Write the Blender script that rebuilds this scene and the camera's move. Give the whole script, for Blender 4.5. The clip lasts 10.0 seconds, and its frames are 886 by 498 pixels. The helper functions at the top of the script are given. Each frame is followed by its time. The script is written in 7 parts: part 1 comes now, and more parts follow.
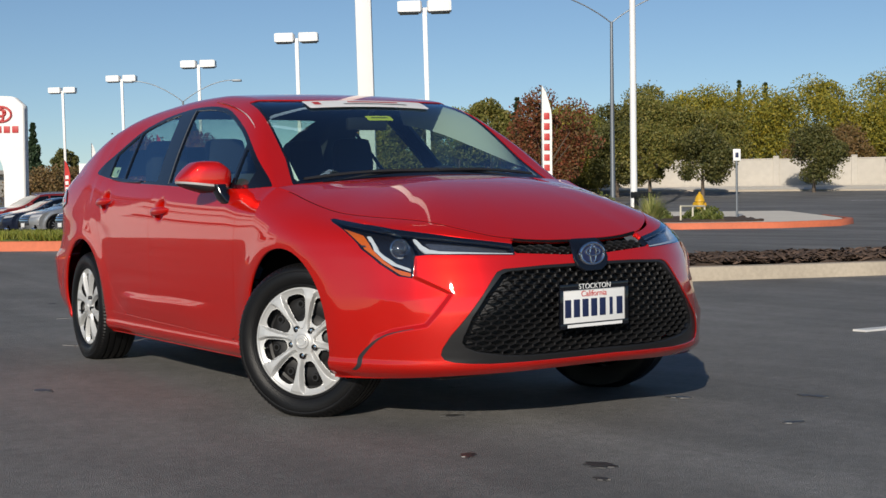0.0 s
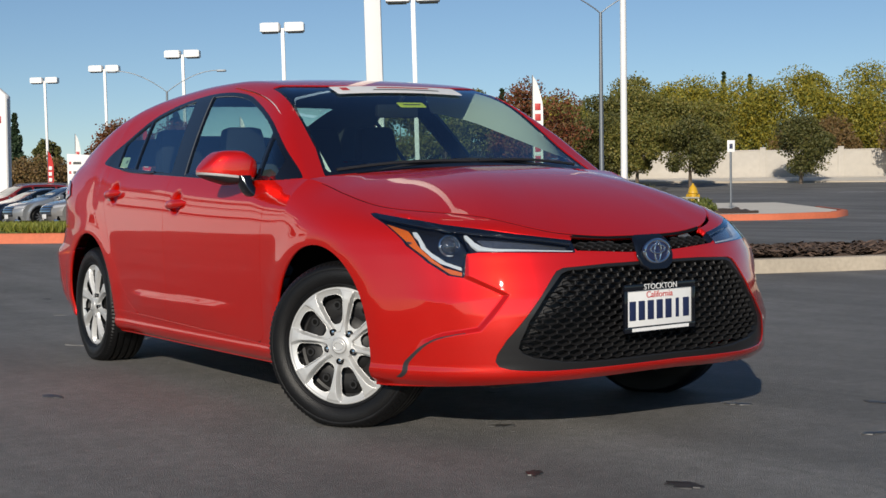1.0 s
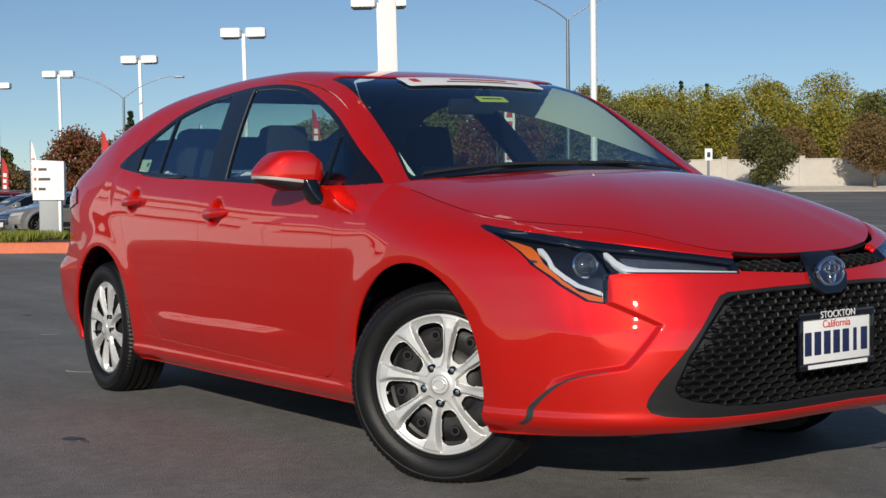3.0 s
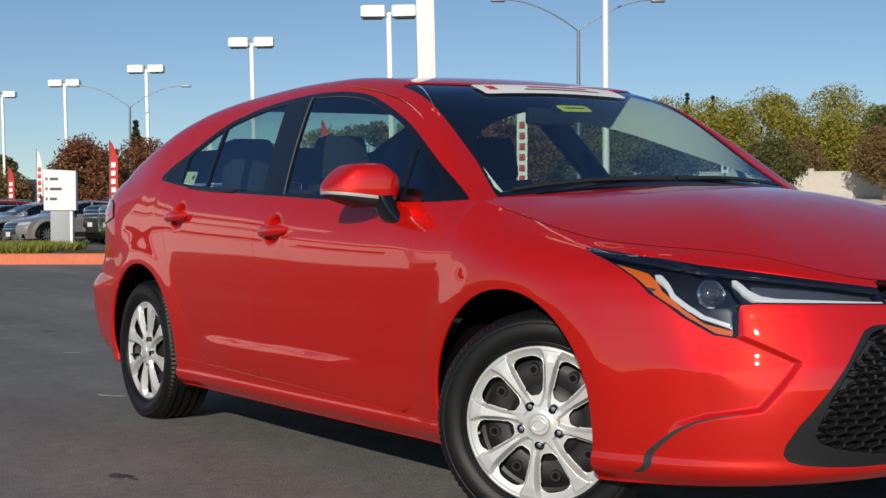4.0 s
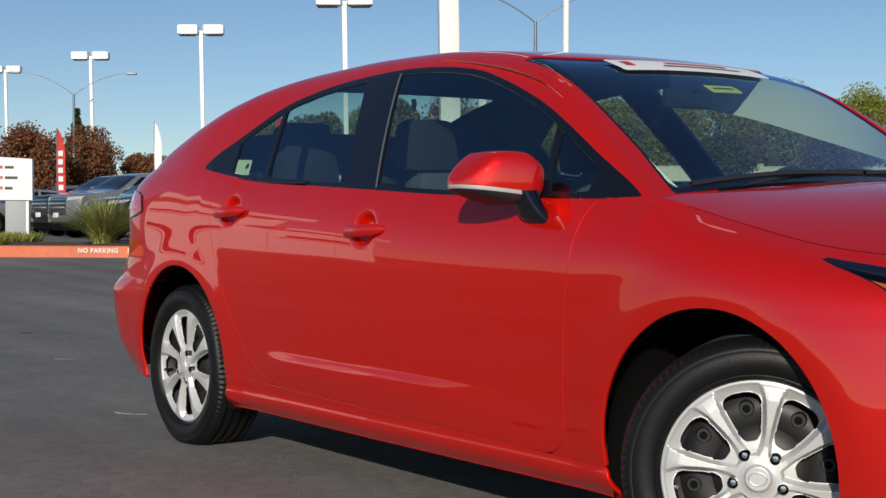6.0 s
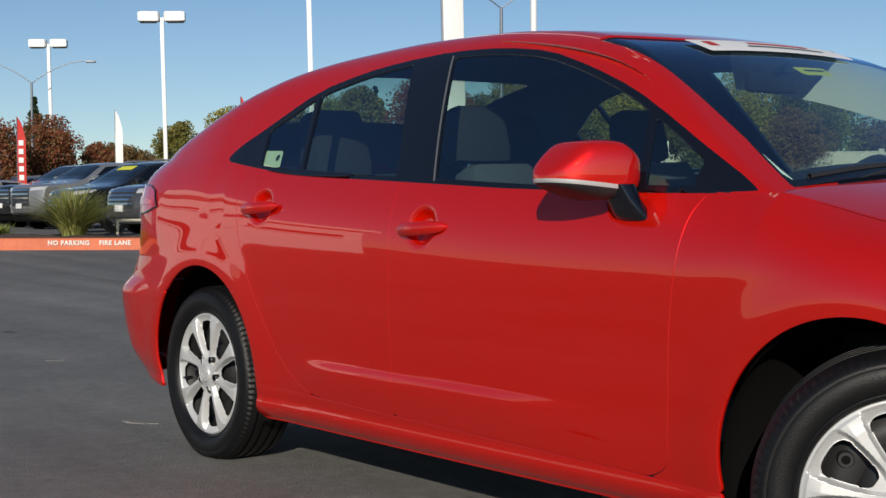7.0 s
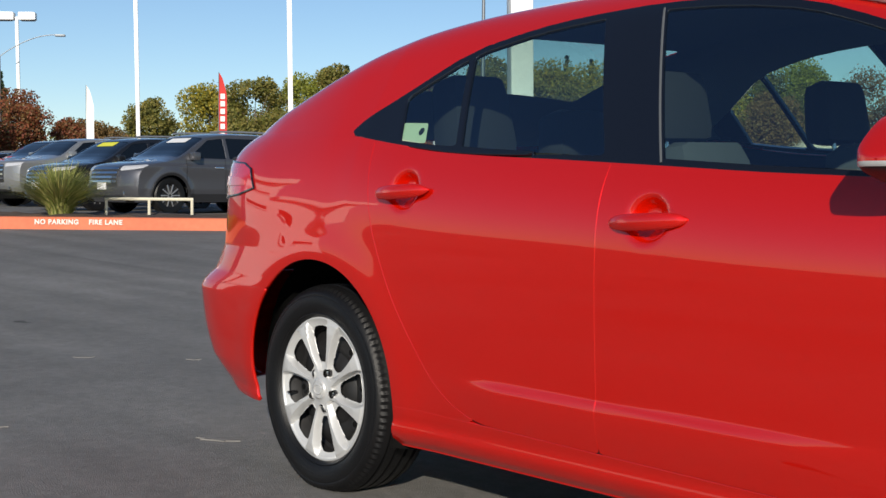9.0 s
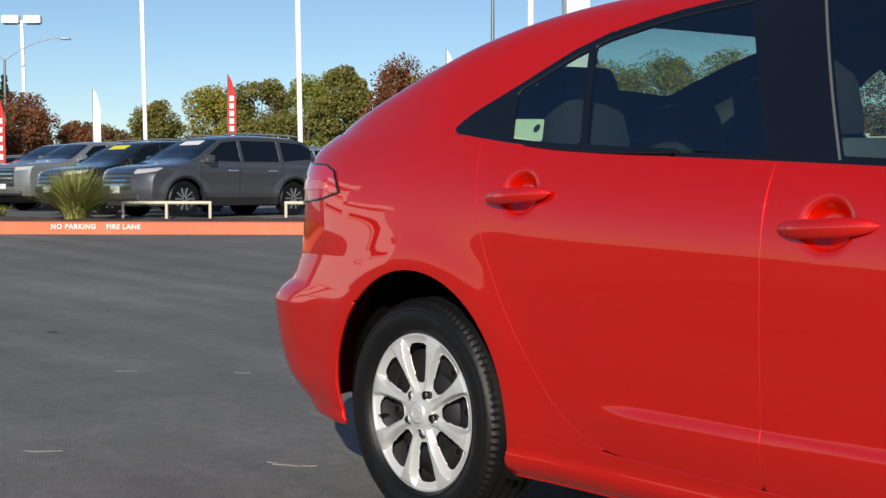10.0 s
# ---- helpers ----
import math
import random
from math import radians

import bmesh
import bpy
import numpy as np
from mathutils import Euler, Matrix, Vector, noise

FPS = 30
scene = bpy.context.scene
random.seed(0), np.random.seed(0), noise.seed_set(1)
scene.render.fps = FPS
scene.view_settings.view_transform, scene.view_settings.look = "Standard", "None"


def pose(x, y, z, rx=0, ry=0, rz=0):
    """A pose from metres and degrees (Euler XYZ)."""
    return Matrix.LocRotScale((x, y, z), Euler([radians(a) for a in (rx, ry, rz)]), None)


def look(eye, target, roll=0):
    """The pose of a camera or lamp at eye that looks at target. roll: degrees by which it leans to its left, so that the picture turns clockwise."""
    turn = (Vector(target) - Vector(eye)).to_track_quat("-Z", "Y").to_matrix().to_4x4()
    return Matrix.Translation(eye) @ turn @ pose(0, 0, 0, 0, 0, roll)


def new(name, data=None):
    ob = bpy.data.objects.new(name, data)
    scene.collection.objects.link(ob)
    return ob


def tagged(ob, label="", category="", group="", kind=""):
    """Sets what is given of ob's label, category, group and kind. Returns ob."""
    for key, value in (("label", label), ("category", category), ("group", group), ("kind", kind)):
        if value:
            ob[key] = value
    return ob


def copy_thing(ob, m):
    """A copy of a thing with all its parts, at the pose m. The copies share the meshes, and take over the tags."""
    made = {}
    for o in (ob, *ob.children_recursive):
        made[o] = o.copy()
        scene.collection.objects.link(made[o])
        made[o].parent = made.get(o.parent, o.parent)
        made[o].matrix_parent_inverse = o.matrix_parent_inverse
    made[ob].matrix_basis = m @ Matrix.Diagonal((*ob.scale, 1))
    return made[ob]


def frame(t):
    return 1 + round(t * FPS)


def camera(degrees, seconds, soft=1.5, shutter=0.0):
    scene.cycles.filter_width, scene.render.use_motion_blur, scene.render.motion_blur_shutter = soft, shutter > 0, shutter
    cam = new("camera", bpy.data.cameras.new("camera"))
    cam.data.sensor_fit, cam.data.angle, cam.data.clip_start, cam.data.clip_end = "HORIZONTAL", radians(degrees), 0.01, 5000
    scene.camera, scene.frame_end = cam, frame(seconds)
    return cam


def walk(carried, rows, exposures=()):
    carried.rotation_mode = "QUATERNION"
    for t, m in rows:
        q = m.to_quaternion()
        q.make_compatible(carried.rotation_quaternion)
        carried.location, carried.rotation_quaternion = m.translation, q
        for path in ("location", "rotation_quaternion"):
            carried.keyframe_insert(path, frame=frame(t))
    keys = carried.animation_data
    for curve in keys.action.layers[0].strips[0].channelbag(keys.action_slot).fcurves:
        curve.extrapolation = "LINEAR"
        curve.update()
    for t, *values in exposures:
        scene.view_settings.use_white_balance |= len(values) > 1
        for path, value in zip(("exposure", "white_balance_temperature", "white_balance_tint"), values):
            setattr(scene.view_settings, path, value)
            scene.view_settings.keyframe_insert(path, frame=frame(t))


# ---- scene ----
cam = camera(37.00, 10.0)
PATH = [
    (0.0, (5.956, -3.009, 0.775), (2.555, -0.907, 0.681), -0.68),
    (0.5, (5.760, -2.994, 0.773), (2.366, -0.882, 0.656), -0.61),
    (1.0, (5.505, -3.008, 0.788), (2.133, -0.861, 0.667), -0.65),
    (1.5, (5.277, -3.020, 0.786), (1.927, -0.838, 0.675), -0.57),
    (2.0, (5.021, -3.009, 0.796), (1.696, -0.791, 0.683), -0.78),
    (2.5, (4.795, -3.004, 0.794), (1.501, -0.737, 0.683), -0.67),
    (4.0, (4.098, -2.995, 0.830), (0.800, -0.734, 0.766), -0.25),
    (4.5, (3.876, -3.004, 0.839), (0.606, -0.702, 0.798), -0.26),
    (5.0, (3.654, -3.030, 0.840), (0.427, -0.668, 0.769), 0.15),
    (5.5, (3.418, -3.023, 0.842), (0.195, -0.655, 0.770), 0.24),
    (7.0, (2.733, -3.047, 0.880), (-0.384, -0.545, 0.753), -0.25),
    (7.5, (2.495, -3.039, 0.876), (-0.637, -0.555, 0.737), -0.13),
    (8.0, (2.261, -3.022, 0.876), (-0.869, -0.539, 0.679), 0.20),
    (8.5, (2.026, -3.012, 0.880), (-1.065, -0.482, 0.687), 0.31),
    (9.0, (1.786, -3.024, 0.890), (-1.260, -0.439, 0.707), 0.48),
    (9.5, (1.564, -3.024, 0.882), (-1.487, -0.444, 0.705), 0.35),
    (10.0, (1.340, -3.012, 0.894), (-1.713, -0.434, 0.714), 0.08),
]
walk(cam, [(t, look(eye, target, roll)) for t, eye, target, roll in PATH], [(0.0, 0.0), (7.6, 0.0), (8.5, 0.22), (9.2, 0.31), (10.0, 0.30)])

# ---- light: a low sun from the car's front right, clear sky ----
SUN_TO = Vector((1.0, -1.0, 0.56)).normalized()
sun = new("sun", bpy.data.lights.new("sun", "SUN"))
sun.data.energy, sun.data.angle, sun.data.color = 4.2, radians(0.55), (1.0, 0.91, 0.78)
sun.matrix_world = look((30, -30, 20), Vector((30, -30, 20)) - SUN_TO)
world = bpy.data.worlds.new("sky")
scene.world = world
world.use_nodes = True
sky = world.node_tree.nodes.new("ShaderNodeTexSky")
sky.sky_type, sky.sun_disc = "NISHITA", False
sky.sun_elevation, sky.sun_rotation = math.asin(SUN_TO.z), math.atan2(SUN_TO.x, SUN_TO.y)
sky.altitude, sky.air_density, sky.dust_density, sky.ozone_density = 0, 0.86, 0.0, 3.4
world.node_tree.links.new(sky.outputs[0], world.node_tree.nodes["Background"].inputs[0])
world.node_tree.nodes["Background"].inputs[1].default_value = 0.082
scene.view_settings.exposure = 0.0


# ---- materials ----
def material(name, color, rough=0.5, metal=0.0, grain=None, grain_scale=20.0, grain_amount=0.15, bump=0.0, bump_scale=60.0, coat=0.0, vary=0.0, stains=0.0, spec=0.5):
    """A principled material with two scales of variation, in metres of the object."""
    m = bpy.data.materials.new(name)
    m.use_nodes = True
    nt = m.node_tree
    bs = nt.nodes["Principled BSDF"]
    bs.inputs["Base Color"].default_value = (*color, 1)
    bs.inputs["Roughness"].default_value = rough
    bs.inputs["Metallic"].default_value = metal
    bs.inputs["Specular IOR Level"].default_value = spec
    bs.inputs["Coat Weight"].default_value = coat
    bs.inputs["Coat Roughness"].default_value = 0.015
    tc = nt.nodes.new("ShaderNodeTexCoord")
    if grain_amount or stains or vary:
        fine = nt.nodes.new("ShaderNodeTexNoise")
        fine.inputs["Scale"].default_value, fine.inputs["Detail"].default_value = grain_scale, 6
        nt.links.new(tc.outputs["Object"], fine.inputs["Vector"])
        broad = nt.nodes.new("ShaderNodeTexNoise")
        broad.inputs["Scale"].default_value, broad.inputs["Detail"].default_value = grain_scale / 14, 4
        nt.links.new(tc.outputs["Object"], broad.inputs["Vector"])
        add = nt.nodes.new("ShaderNodeMath")
        add.operation = "MULTIPLY_ADD"
        add.inputs[1].default_value, add.inputs[2].default_value = 2 * grain_amount, 1 - grain_amount
        nt.links.new(fine.outputs[0], add.inputs[0])
        add2 = nt.nodes.new("ShaderNodeMath")
        add2.operation = "MULTIPLY_ADD"
        add2.inputs[1].default_value, add2.inputs[2].default_value = 2 * stains, 1 - stains
        nt.links.new(broad.outputs[0], add2.inputs[0])
        mul = nt.nodes.new("ShaderNodeMath")
        mul.operation = "MULTIPLY"
        nt.links.new(add.outputs[0], mul.inputs[0])
        nt.links.new(add2.outputs[0], mul.inputs[1])
        last = mul
        if vary:
            geo = nt.nodes.new("ShaderNodeNewGeometry")
            add3 = nt.nodes.new("ShaderNodeMath")
            add3.operation = "MULTIPLY_ADD"
            add3.inputs[1].default_value, add3.inputs[2].default_value = 2 * vary, 1 - vary
            nt.links.new(geo.outputs["Random Per Island"], add3.inputs[0])
            mul2 = nt.nodes.new("ShaderNodeMath")
            mul2.operation = "MULTIPLY"
            nt.links.new(mul.outputs[0], mul2.inputs[0])
            nt.links.new(add3.outputs[0], mul2.inputs[1])
            last = mul2
        mix = nt.nodes.new("ShaderNodeVectorMath")
        mix.operation = "SCALE"
        mix.inputs[0].default_value = color
        nt.links.new(last.outputs[0], mix.inputs["Scale"])
        nt.links.new(mix.outputs[0], bs.inputs["Base Color"])
    if bump:
        bn = nt.nodes.new("ShaderNodeTexNoise")
        bn.inputs["Scale"].default_value, bn.inputs["Detail"].default_value = bump_scale, 5
        nt.links.new(tc.outputs["Object"], bn.inputs["Vector"])
        bp = nt.nodes.new("ShaderNodeBump")
        bp.inputs["Strength"].default_value, bp.inputs["Distance"].default_value = bump, 0.01
        nt.links.new(bn.outputs[0], bp.inputs["Height"])
        nt.links.new(bp.outputs[0], bs.inputs["Normal"])
    return m


def glass_material(name, tint, dusty=0.003, gloss=0.155):
    """A thin tinted pane: see-through, with the gloss of glass."""
    m = bpy.data.materials.new(name)
    m.use_nodes = True
    nt = m.node_tree
    nt.nodes.remove(nt.nodes["Principled BSDF"])
    out = nt.nodes["Material Output"]
    tr = nt.nodes.new("ShaderNodeBsdfTransparent")
    tr.inputs[0].default_value = (*tint, 1)
    gl = nt.nodes.new("ShaderNodeBsdfGlossy")
    gl.inputs["Roughness"].default_value = 0.01
    gl.inputs["Color"].default_value = (0.50, 0.75, 1.0, 1)      # reflections coloured blue to stand in for a deeper blue sky
    lw = nt.nodes.new("ShaderNodeLayerWeight")
    lw.inputs["Blend"].default_value = 0.5
    pw = nt.nodes.new("ShaderNodeMath")
    pw.operation = "POWER"
    pw.inputs[1].default_value = 4.0
    nt.links.new(lw.outputs["Facing"], pw.inputs[0])
    fr = nt.nodes.new("ShaderNodeMath")
    fr.operation = "MULTIPLY_ADD"
    fr.inputs[1].default_value, fr.inputs[2].default_value = 0.84, gloss
    nt.links.new(pw.outputs[0], fr.inputs[0])
    mx = nt.nodes.new("ShaderNodeMixShader")
    nt.links.new(fr.outputs[0], mx.inputs[0])
    nt.links.new(tr.outputs[0], mx.inputs[1])
    nt.links.new(gl.outputs[0], mx.inputs[2])
    dust = nt.nodes.new("ShaderNodeBsdfDiffuse")
    dust.inputs[0].default_value = (0.75, 0.76, 0.78, 1)
    film = nt.nodes.new("ShaderNodeMixShader")
    film.inputs[0].default_value = dusty
    nt.links.new(mx.outputs[0], film.inputs[1])
    nt.links.new(dust.outputs[0], film.inputs[2])
    nt.links.new(film.outputs[0], out.inputs[0])
    return m


RED = material("red_car_paint", (0.62, 0.0065, 0.0010), 0.36, 0.38, grain_scale=900, grain_amount=0.10, coat=1.0, spec=0.0)
RED.node_tree.nodes["Principled BSDF"].inputs["Coat IOR"].default_value = 1.80
BLACK_GLOSS = material("black_gloss_trim", (0.005, 0.006, 0.010), 0.06, grain_amount=0, coat=0.5)
GRILLE_BLACK = material("grille_black", (0.010, 0.010, 0.011), 0.55, grain_scale=200, grain_amount=0.2, spec=0.3)
BLACK = material("black_plastic", (0.018, 0.018, 0.020), 0.45, grain_scale=300, grain_amount=0.2, bump=0.1, bump_scale=900)
GREY_PLASTIC = material("dark_grey_plastic", (0.028, 0.029, 0.031), 0.42, grain_scale=300, grain_amount=0.15)
RUBBER = material("tyre_rubber", (0.006, 0.006, 0.0065), 0.42, grain_scale=120, grain_amount=0.25, bump=0.15, bump_scale=400, stains=0.2, spec=0.28)
SILVER = material("silver_wheel_paint", (0.56, 0.565, 0.56), 0.40, 0.35, grain_scale=200, grain_amount=0.06, stains=0.05)
CHROME = material("chrome", (0.8, 0.8, 0.82), 0.06, 1.0, grain_amount=0)
WELL = material("wheel_well_felt", (0.005, 0.005, 0.005), 0.95, grain_scale=120, grain_amount=0.3, spec=0.1)
FRAME_BLACK = material("grille_frame_black", (0.013, 0.013, 0.014), 0.32, grain_scale=300, grain_amount=0.15)
REFLECTOR = material("lamp_reflector", (0.22, 0.23, 0.25), 0.15, 0.8, grain_scale=90, grain_amount=0.5)
STEEL_DARK = material("dark_steel", (0.016, 0.016, 0.017), 0.5, 0.2, grain_scale=90, grain_amount=0.3)
GLASS = glass_material("window_glass", (0.78, 0.93, 0.87))
GLASS_SIDE = glass_material("side_window_glass", (0.72, 0.87, 0.80), 0.002)
LENS = glass_material("clear_lens", (0.93, 0.95, 0.97), 0.001, 0.055)
AMBER = material("amber_lens", (0.62, 0.115, 0.002), 0.12, grain_scale=200, grain_amount=0.1, coat=1.0)
TAIL_RED = material("red_tail_lens", (0.55, 0.006, 0.022), 0.1, grain_scale=150, grain_amount=0.2, coat=1.0)
# pink holds the bright highlights inside the tail lens
HIGHLIGHT_PINK = material("pink_inner_highlight", (0.62, 0.10, 0.10), 0.12, grain_scale=120, grain_amount=0.2, coat=1.0)
WHITE_LED = material("white_light_guide", (0.55, 0.58, 0.60), 0.2, grain_amount=0.05)
FABRIC = material("grey_seat_fabric", (0.070, 0.077, 0.092), 0.9, grain_scale=400, grain_amount=0.25, bump=0.2, bump_scale=500)
FABRIC_BLACK = material("black_seat_fabric", (0.020, 0.021, 0.026), 0.85, grain_scale=400, grain_amount=0.25, bump=0.2, bump_scale=500)
# headliner grey is darkened to hold the shade of the cabin
LINER_SHADED = material("shaded_grey_headliner", (0.13, 0.14, 0.15), 0.95, grain_scale=300, grain_amount=0.1)
DASH = material("dark_dashboard", (0.020, 0.021, 0.024), 0.6, grain_scale=300, grain_amount=0.2)
WHITE = material("white_paint", (0.78, 0.78, 0.77), 0.4, grain_scale=30, grain_amount=0.05, stains=0.06)
RED_MARK = material("red_print", (0.5, 0.03, 0.03), 0.5, grain_amount=0.05)
BLUE_MARK = material("dark_blue_print", (0.012, 0.02, 0.07), 0.5, grain_amount=0.05)
YELLOW = material("yellow_tag", (0.72, 0.70, 0.05), 0.5, grain_amount=0.05)


# ---- mesh tools ----
def finish(name, verts, faces, mat, parent=None, label="", smooth=True, normals=None):
    """Links plain lists as ONE mesh object under its parent."""
    me = bpy.data.meshes.new(name)
    me.from_pydata([tuple(v) for v in verts], [], [tuple(f) for f in faces])
    me.materials.append(mat)
    if smooth:
        me.polygons.foreach_set("use_smooth", [True] * len(me.polygons))
    if normals is not None:
        me.normals_split_custom_set_from_vertices([tuple(n) for n in normals])
    me.update()
    ob = new(name, me)
    if parent:
        ob.parent = parent
    if label:
        ob["label"] = label
    return ob


def part(name, bm, mat, parent=None, label="", smooth=True):
    """Links a bmesh as ONE mesh object under a thing or under a part."""
    me = bpy.data.meshes.new(name)
    bmesh.ops.recalc_face_normals(bm, faces=bm.faces)
    bm.to_mesh(me)
    bm.free()
    me.materials.append(mat)
    if smooth:
        me.polygons.foreach_set("use_smooth", [True] * len(me.polygons))
        me.set_sharp_from_angle(angle=radians(40))
    ob = new(name, me)
    if parent:
        ob.parent = parent
    if label:
        ob["label"] = label
    return ob


def thing(name, at, label, category, group="", turn=0.0, kind=""):
    ob = new(name)
    ob.empty_display_size = 0.1
    ob.matrix_world = pose(*at, 0, 0, turn)
    return tagged(ob, label, category, group, kind)


def box(bm, lo, hi, bevel=0.0, turn=None):
    """A box between two corners, with its edges bevelled, in a bmesh."""
    made = bmesh.ops.create_cube(bm, size=1)["verts"]
    c, d = (Vector(lo) + Vector(hi)) / 2, Vector(hi) - Vector(lo)
    for v in made:
        v.co = Vector((v.co.x * d.x, v.co.y * d.y, v.co.z * d.z))
    if bevel:
        es = list({e for v in made for e in v.link_edges})
        out = bmesh.ops.bevel(bm, geom=es, offset=bevel, segments=2, affect="EDGES", profile=0.6)
        made = list({v for f in out["faces"] for v in f.verts} | {v for v in made if v.is_valid})
    for v in made:
        v.co = (turn @ v.co if turn else v.co) + c
    return made


def rod(bm, a, b, r0, r1=None, seg=12, cap=True):
    """A tapered rod between two points."""
    r1 = r0 if r1 is None else r1
    a, b = Vector(a), Vector(b)
    q = (b - a).to_track_quat("Z", "Y").to_matrix()
    rings = [[bm.verts.new(p + q @ Vector((r * math.cos(k * 2 * math.pi / seg), r * math.sin(k * 2 * math.pi / seg), 0))) for k in range(seg)] for p, r in ((a, r0), (b, r1))]
    for k in range(seg):
        bm.faces.new((rings[0][k], rings[0][(k + 1) % seg], rings[1][(k + 1) % seg], rings[1][k]))
    if cap:
        bm.faces.new(rings[0][::-1])
        bm.faces.new(rings[1])


def lathe(profile, seg=48, axis="y"):
    """A bmesh turned round an axis from (radius, along) pairs."""
    bm = bmesh.new()
    rows = []
    for r, h in profile:
        row = []
        for k in range(seg):
            a = 2 * math.pi * k / seg
            p = (r * math.cos(a), h, r * math.sin(a)) if axis == "y" else (r * math.cos(a), r * math.sin(a), h)
            row.append(bm.verts.new(p))
        rows.append(row)
    for a, b in zip(rows, rows[1:]):
        for k in range(seg):
            bm.faces.new((a[k], a[(k + 1) % seg], b[(k + 1) % seg], b[k]))
    return bm


def loft(sections, closed=True, caps=True):
    """A bmesh through rings of points."""
    bm = bmesh.new()
    rows = [[bm.verts.new(p) for p in s] for s in sections]
    n = len(rows[0])
    for a, b in zip(rows, rows[1:]):
        for k in range(n if closed else n - 1):
            bm.faces.new((a[k], a[(k + 1) % n], b[(k + 1) % n], b[k]))
    if caps and closed:
        bm.faces.new(rows[0][::-1])
        bm.faces.new(rows[-1])
    return bm


def outline(points, px, py):
    """Distance to a closed outline in a plane, positive inside it."""
    q = np.array(points, float)
    best = np.full(np.shape(px), 1e9)
    inside = np.zeros(np.shape(px), bool)
    for (ax, ay), (bx, by) in zip(q, np.roll(q, -1, 0)):
        dx, dy = bx - ax, by - ay
        t = np.clip(((px - ax) * dx + (py - ay) * dy) / (dx * dx + dy * dy + 1e-12), 0, 1)
        best = np.minimum(best, np.hypot(px - ax - t * dx, py - ay - t * dy))
        cross = ((ay > py) != (by > py)) & (px < (bx - ax) * (py - ay) / (by - ay + 1e-12) + ax)
        inside ^= cross
    return np.where(inside, best, -best)


def left_corner(x, y, z):
    """The left corner of the nose is a little squarer than the right one."""
    return .10 * np.clip((y - .12) / .46, 0, 1.1) * np.interp(z, [.36, .46, .60, .66, .74], [1, .75, .72, .45, 0]) * np.clip((x - 1.15) / .5, 0, 1)


def panel(name, skin, us, vs, region, mat, parent, label="", lift=0.0, edge=0.012, flip=False, mirror=False, loop=False, own_side=True):
    """A piece of a skin(u, v), cut out by region(points) > 0, with its edges turned in."""
    U, V = np.meshgrid(us, vs, indexing="ij")
    P = skin(U, V)
    D = region(P)
    nu, nv = U.shape
    uv, key, faces = [], {}, []

    def corner(i, j):
        k = (0 if loop and i == nu - 1 else i, j)
        if k not in key:
            key[k] = len(uv)
            uv.append((U[i, j], V[i, j]))
        return key[k]

    def cut(a, b):
        if loop and a[0] == nu - 1 and b[0] == nu - 1:
            a, b = (0, a[1]), (0, b[1])
        k = (a, b) if a < b else (b, a)
        if k not in key:
            da, db = D[a], D[b]
            t = min(max(da / (da - db), .02), .98)
            key[k] = len(uv)
            uv.append((U[a] + (U[b] - U[a]) * t, V[a] + (V[b] - V[a]) * t))
        return key[k]

    inside = D > 0
    some = inside[:-1, :-1] | inside[1:, :-1] | inside[:-1, 1:] | inside[1:, 1:]
    for i, j in zip(*np.nonzero(some)):
        ring = [(i, j), (i + 1, j), (i + 1, j + 1), (i, j + 1)]
        f = []
        for a, b in zip(ring, ring[1:] + ring[:1]):
            if inside[a]:
                f.append(corner(*a))
            if inside[a] != inside[b]:
                f.append(cut(a, b))
        if len(f) > 2:
            faces.append(f)
    if not faces:
        return None
    uv = np.array(uv)
    e = 1e-3
    p = skin(uv[:, 0], uv[:, 1])
    du = skin(uv[:, 0] + e, uv[:, 1]) - skin(uv[:, 0] - e, uv[:, 1])
    dv = skin(uv[:, 0], uv[:, 1] + e) - skin(uv[:, 0], uv[:, 1] - e)
    n = np.cross(du, dv)
    n /= np.linalg.norm(n, axis=1, keepdims=True) + 1e-12
    if flip:
        n = -n
        faces = [f[::-1] for f in faces]
    p = p + n * lift
    verts, norms = [p], [n]
    if edge:
        count = {}
        for f in faces:
            for a, b in zip(f, f[1:] + f[:1]):
                k = (a, b) if a < b else (b, a)
                count[k] = None if k in count else (a, b)
        rim = [c for c in count.values() if c]
        base = len(p)
        ids = sorted({v for c in rim for v in c})
        at = {v: base + i for i, v in enumerate(ids)}
        m = len(ids)
        rp = p[ids]
        side = np.zeros_like(rp)
        for a, b in rim:
            t = p[b] - p[a]
            o = np.cross(t, n[a])
            o /= np.linalg.norm(o) + 1e-12
            side[at[a] - base] += o
            side[at[b] - base] += o
        side /= np.linalg.norm(side, axis=1, keepdims=True) + 1e-12
        soft = n[ids] * .85 + side * .5
        soft /= np.linalg.norm(soft, axis=1, keepdims=True)
        verts += [rp + (side - n[ids]) * .0009, rp - n[ids] * edge + side * .0009]
        norms += [soft, side]
        faces = faces + [(b, a, at[a], at[b]) for a, b in rim] + [(at[b], at[a], at[a] + m, at[b] + m) for a, b in rim]
    verts, norms = np.concatenate(verts), np.concatenate(norms)
    if mirror:
        verts, norms = verts * (1, -1, 1), norms * (1, -1, 1)
        verts[:, 0] += left_corner(*verts.T) if own_side else 0
        faces = [f[::-1] for f in faces]
    return finish(name, verts, faces, mat, parent, label, True, norms)


